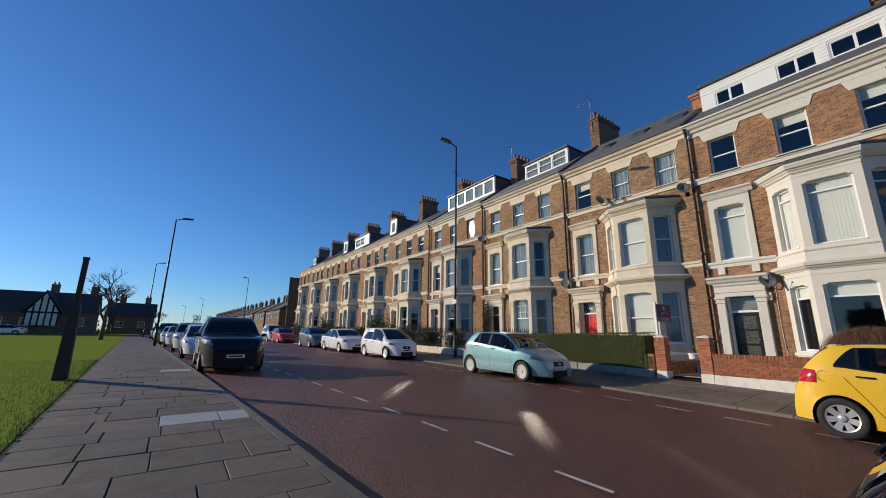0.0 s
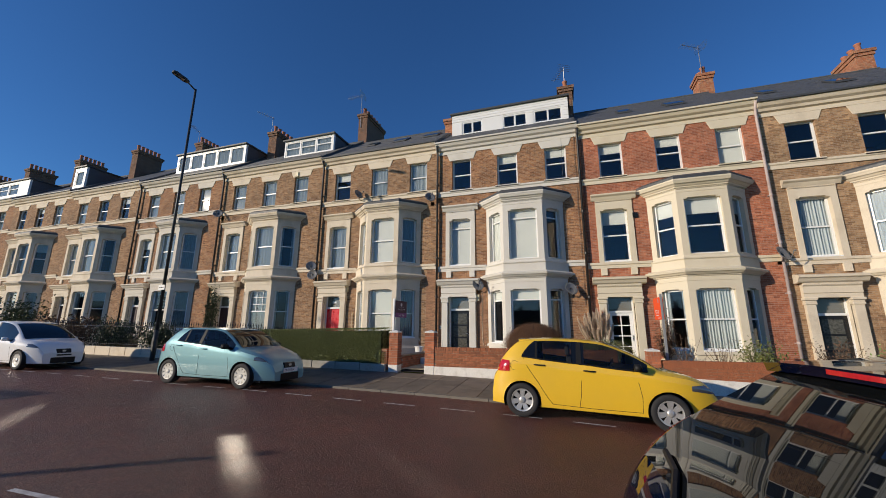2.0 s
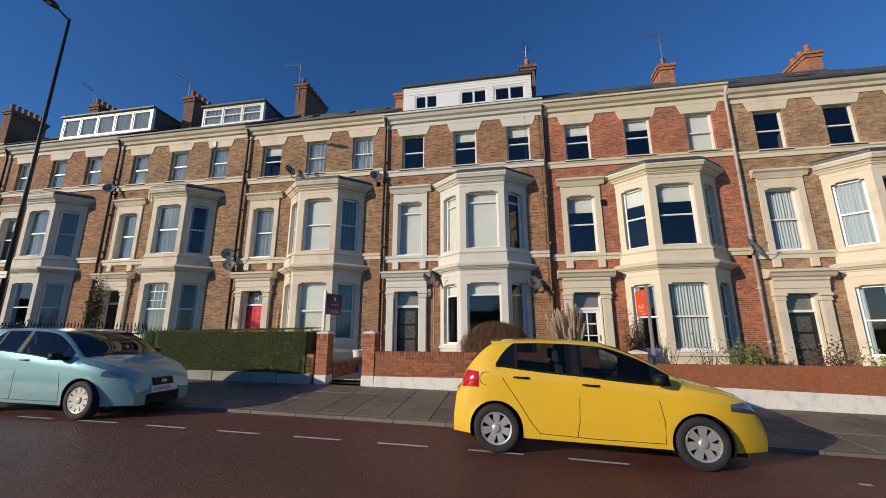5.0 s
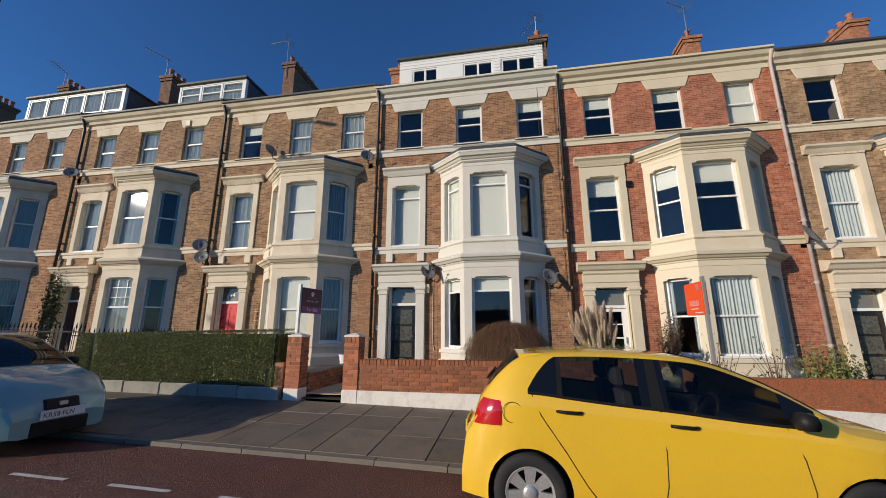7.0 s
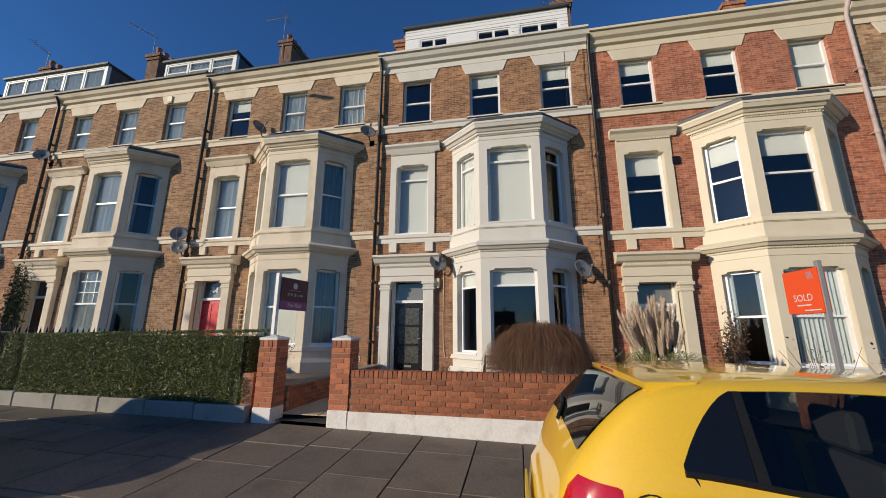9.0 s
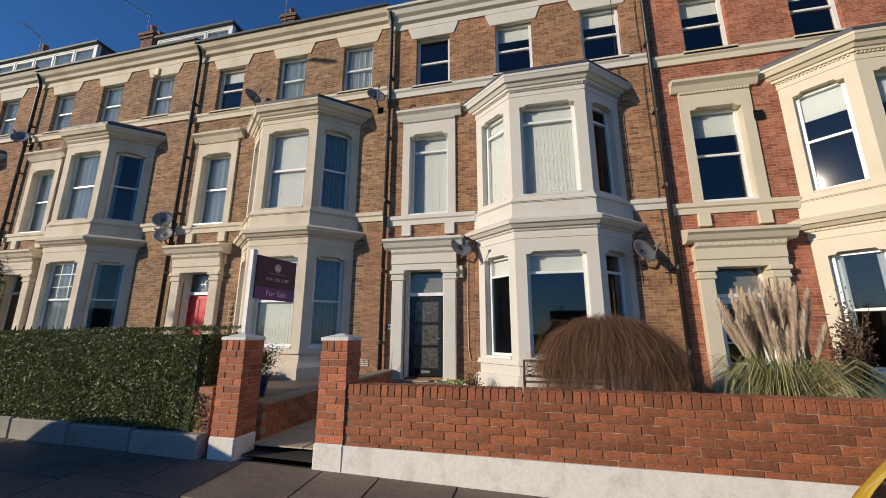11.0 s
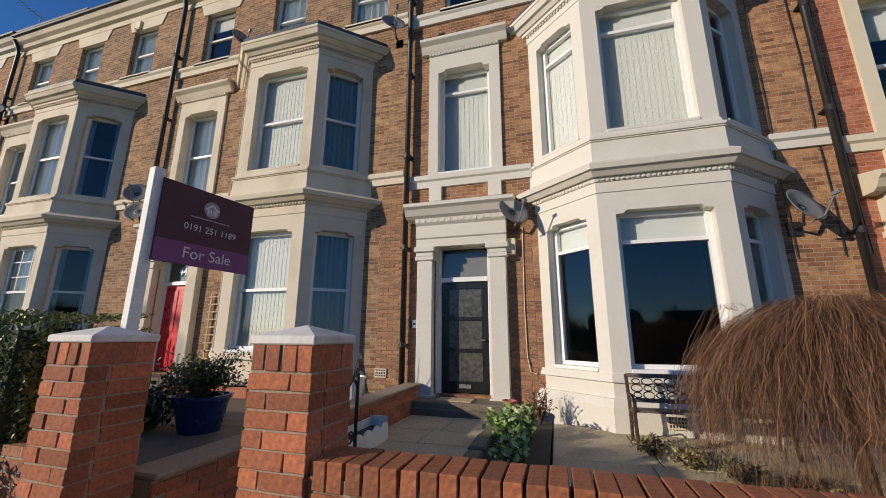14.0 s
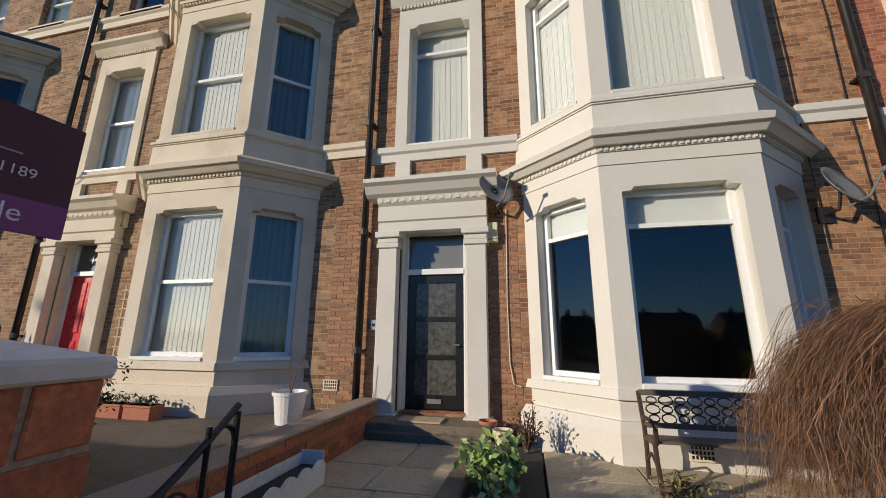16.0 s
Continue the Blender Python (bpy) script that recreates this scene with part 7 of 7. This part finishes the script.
# ---- street lamps ----
M_lamp = plain("dark_green_lamp_column_paint", (0.022, 0.026, 0.028), 0.5)


def street_lamp(x, y, h, arm=(-1.0, 0), sign=False):
    th = thing("street_lamp", pose(x, y, zg(y) + .1), "tall dark steel street lamp with a short arm", "street lamp", "street lamps")
    ax, ay = arm
    part("column", Shape().tube([(0, 0, 0), (0, 0, 1.2)], .09, 10).tube([(0, 0, 1.2), (0, 0, h)], .065, 10, .045), M_lamp, th, smooth=True)
    part("door_plate", Shape().box(-.095, -.085, -.05, .05, .4, .9), M_lamp, th)
    part("arm", Shape().tube([(0, 0, h - .05), (ax * .35, ay * .35, h + .10)], .03, 8), M_lamp, th)
    q = Shape()
    a = math.degrees(math.atan2(ay, ax))
    q.tf = pose(ax * .35, ay * .35, h + .12, 0, -6, a)
    q.prism([(0, -.07), (.15, -.14), (.62, -.13), (.70, -.06), (.70, .06), (.62, .13), (.15, .14), (0, .07)], -.05, .05)
    hd = part("lamp_head", q, M_lamp, th, bevel=.015)
    q2 = Shape()
    q2.tf = q.tf
    q2.box(.2, .6, -.1, .1, -.056, -.051)
    part("lens", q2, M_head, hd)
    if sign:
        sp = part("street_plate", Shape().box(-.09, -.07, -.17, .17, 2.75, 2.95), M_post_white, th, "small white parking plate")
        part("print", Shape().box(-.092, -.0905, -.12, .12, 2.83, 2.86), M_ink, sp)


street_lamp(11.9, 15.85, 11.75, (-1, 0.05), True)
street_lamp(-0.9, 33, 9.0, (1, 0))
street_lamp(10.4, 78, 10.5, (-1, 0))
street_lamp(-2.9, 62, 9.5, (1, 0))
street_lamp(6.0, 125, 9.5, (-1, 0))
street_lamp(3.0, 170, 9.5, (-1, 0))

# dark tapered post at the edge of the grass
dp = thing("wooden_post", pose(-2.15, 13.2, zg(13.2) + .1), "dark tapering post with a thin upper pole", "post")
M_post_dark = plain("dark_stained_wood", (0.025, 0.02, 0.018), 0.7, grain=.3)
q = Shape()
ring = lambda r, z: [(-r, -r, z), (r, -r, z), (r, r, z), (-r, r, z)]
q.add(ring(.135, 0) + ring(.10, 1.75) + ring(.07, 1.9), [(3, 2, 1, 0), (8, 9, 10, 11)] + [(i, (i + 1) % 4, 4 + (i + 1) % 4, 4 + i) for i in range(4)] + [(4 + i, 4 + (i + 1) % 4, 8 + (i + 1) % 4, 8 + i) for i in range(4)])
part("lower_post", q, M_post_dark, dp, bevel=.02)
part("upper_pole", Shape().box(-.055, .055, -.055, .055, 1.9, 3.0), M_post_dark, dp, bevel=.01)
part("cap", Shape().box(-.065, .065, -.065, .065, 3.0, 3.06), M_lamp, dp)


# ---- far side of the grass, street's end, and what the windows mirror ----
M_tile_dark = plain("dark_roof_tiles", (0.055, 0.045, 0.042), 0.8, grain=.3, scale=2, fine=9)
M_render_white = plain("white_render", (0.72, 0.70, 0.66), 0.8)
M_timber = plain("black_timber", (0.02, 0.016, 0.014), 0.8)
M_bark = plain("grey_brown_bark", (0.09, 0.07, 0.055), 0.9, grain=.35, fine=20)


def far_house(name, m, w, d, eave, ridge, label, timber=False, stacks=((0.3, 0),), wall=None, group="distant houses"):
    """A distant house: walls, pitched roof, chimneys, windows; its front is y = 0."""
    th = thing(name, m, label, "house", group)
    part("wall", Shape().box(0, w, 0, d, -1, eave), wall or M_brick_dark, th)
    part("roof", Shape().prism([(-.3, eave - .1), (d / 2, ridge), (d + .3, eave - .1)], -.3, w + .3, "x"), M_tile_dark, th)
    for fx, fy in stacks:
        c = part("chimney", Shape().box(w * fx - .5, w * fx + .5, d / 2 - .35, d / 2 + .35, ridge - 1, ridge + 1.3), M_brick_dark, th)
        for k in (-.25, .25):
            part("chimney_pot", Shape().lathe([(.13, ridge + 1.3), (.10, ridge + 1.75)], w * fx + k, d / 2, 8), M_terracotta, c)
    if timber:
        g = part("gable", Shape().prism([(w * .50, eave - 2.2), (w * .74, eave - 2.2), (w * .74, eave - .2), (w * .62, ridge - .6), (w * .50, eave - .2)], -.9, 1.5, "y"), M_render_white, th, "white gable with black timbers")
        for k in range(6):
            x = w * (.50 + .24 * k / 5)
            part("timber", Shape().box(x - .1, x + .1, -.98, -.9, eave - 2.2, eave - .2 + (ridge - eave - .4) * max(0, 1 - abs(k - 2.5) / 2.5)), M_timber, g)
        part("timber", Shape().box(w * .50, w * .74, -.98, -.9, eave - .35, eave - .1), M_timber, g)
        part("roof", Shape().prism([(w * .47, eave - .3), (w * .62, ridge - .4), (w * .77, eave - .3), (w * .77, eave - .1), (w * .62, ridge - .1), (w * .47, eave - .1)], -1.1, d / 2, "y"), M_tile_dark, g)
    n = max(2, int(w / 3))
    for k in range(n):
        x = w * (k + .5) / n
        for z in ((1.0,) if eave < 4 else (1.0, 3.7)):
            q = part("window", Shape().box(x - .6, x + .6, -.05, .05, z, z + 1.3), M_upvc, th)
            part("pane", Shape().box(x - .52, x + .52, -.07, -.05, z + .08, z + 1.22), M_car_glass, q)
    return th


far_house("detached_house", pose(-26, 84, 1.0, 0, 0, 2), 15, 9, 3.3, 6.6, "dark half-timbered house with a white gable, across the grass", True, ((.62, 0), (.95, 0)))
far_house("detached_house", pose(-44, 88, 1.0, 0, 0, 4), 15, 9, 3.2, 5.6, "dark brick house across the grass", False, ((.4, 0),))
far_house("detached_house", pose(-10.6, 100, 1.0, 0, 0, 0), 7, 8, 3.4, 6.2, "dark brick house behind bare trees", False, ((.2, 0), (.8, 0)))
for k in range(11):
    y0 = 88 + k * 15
    far_house("terraced_house", pose(18.5 - k * .3, y0 + 15, zg(y0) + .3, 0, 0, -90), 15, 9, 5.6, 8.2, "lower dark brick terrace at the end of the street", False, ((.05, 0), (.5, 0), (.97, 0)), group="far terrace")
solo("terrace_end_wall", Shape().box(17.4, 25.5, 76.7, 76.95, -1, 12), M_brick_dark, "bare brick end wall of the terrace", "wall", kind="structure")
car("saloon", pose(-17.0, 79, zg(79) + .1, 0, 0, 178), SALOON, 4.6, 1.8, 1.42, (.8, 3.65), P_white, "white car parked before the half-timbered house", spokes=5)


def bare_tree(x, y, z, h, spread, label, seed, depth=5, trunk=.2):
    rng = random.Random(seed)
    th = thing("bare_tree", pose(x, y, z), label, "tree", "bare trees")
    tr, cr = Shape(), Shape()

    def grow(p, d, ln, r, lev):
        q = p + d * ln
        mid = p.lerp(q, .5) + Vector((rng.uniform(-1, 1), rng.uniform(-1, 1), 0)) * ln * .06
        (tr if lev < 2 else cr).tube([p, mid, q], r, 5 if lev < 2 else 3, r * .62, cap=False)
        if lev >= depth:
            return
        for _ in range(3 if lev < 3 else 3):
            a, e = rng.uniform(0, 6.283), rng.uniform(.35, .85)
            n = (d + Vector((math.cos(a) * e * spread, math.sin(a) * e * spread, rng.uniform(-.05, .35)))).normalized()
            grow(p.lerp(q, rng.uniform(.6, 1)), n, ln * rng.uniform(.62, .84), r * .58, lev + 1)

    grow(Vector((0, 0, 0)), Vector((.02, 0, 1)), h * .27, trunk, 0)
    part("trunk", tr, M_bark, th)
    o = part("crown", cr, M_bark, th, "bare winter twigs")
    o["kind"] = "stuff"


bare_tree(-5.6, 49.5, zg(49.5) + .1, 9.6, 1.3, "bare spreading winter tree on the grass", 5, 6, .22)
bare_tree(-9, 92, 1.0, 7, 1.0, "bare winter tree at the street's end", 7)
bare_tree(-3.5, 120, 1.2, 7.5, 1.0, "bare winter tree at the street's end", 8)
bare_tree(6.0, 190, 1.4, 10, 1.0, "bare winter tree at the street's end", 9)


def far_bushes(name, x0, y0, x1, y1, n, h, label, seed):
    rng = random.Random(seed)
    s = Shape()
    pts = []
    for k in range(n):
        t = rng.random()
        c = Vector((x0 + (x1 - x0) * t, y0 + (y1 - y0) * t, zg(y0 + (y1 - y0) * t)))
        hh = h * (.55 + .45 * math.sin(t * 37 + seed) * math.sin(t * 11))
        pts.append(c + Vector((rng.gauss(0, 1.0), rng.gauss(0, 1.0), abs(rng.gauss(0, .5)) * hh)))
    leaves(s, pts, .30, rng)
    solo(name, s, M_dark_leaf, label, "bushes", kind="stuff")


far_bushes("distant_bushes", -40, 80, -2.5, 108, 4000, 4.0, "dark bushes and hedges at the far side of the grass", 3)
far_bushes("distant_bushes", -75, -70, -75, 95, 9000, 5.5, "dark belt of trees beyond the grass", 4)
for k in range(7):
    far_house("detached_house", pose(-88, -60 + k * 21, 0, 0, 0, 90), 15, 9, 5.2, 8.2, "brick house beyond the grass", False, ((.2, 0), (.8, 0)))
# low cheek wall of rough grass at the pavement's edge
rng = random.Random(2)
s = Shape()
for k in range(9000):
    y = 4 + 16 * rng.random() ** 1.5
    x = verge_x(y) - rng.random() ** 2 * 3.0 + rng.gauss(0, .02)
    h, a = rng.uniform(.02, .06), rng.uniform(0, 6.283)
    p = Vector((x, y, zg(y) + .105))
    w = .006
    s.add([p + Vector((-w * math.cos(a), -w * math.sin(a), 0)), p + Vector((w * math.cos(a), w * math.sin(a), 0)), p + Vector((rng.uniform(-.02, .02), rng.uniform(-.02, .02), h))], [(0, 1, 2)])
o = part("grass_blade", s, leaf_mat("lawn_blades", (0.09, 0.17, 0.02), (0.24, 0.33, 0.06), .7), lawn)
o["kind"] = "stuff"

flags_west()
flags_east()
dashes()
kerb_row("kerb_west", kerb_x, 1, -4, 40, 0.9, "worn grey stone kerb beside the grass pavement")
kerb_row("kerb_east", lambda y: FAR_KERB, -1, -12, 40, 0.9, "worn low stone kerb beside the garden walls", 0.052)

M_facing = plain("weathered_facing_brick", (0.33, 0.185, 0.11), 0.9, grain=0.3, scale=8, fine=60, bump=0.6, dirt=(0.14, 0.08, 0.05), dirt_amount=0.6, random_tint=0.24)
shared = {}
facing_bricks(main_house, [(0.0, 0.30), (1.93, 2.33)], 0.5, 3.4, M_facing, shared)
facing_bricks(red_house, [(6.12, 6.57)], 0.5, 4.1, M_facing, shared)
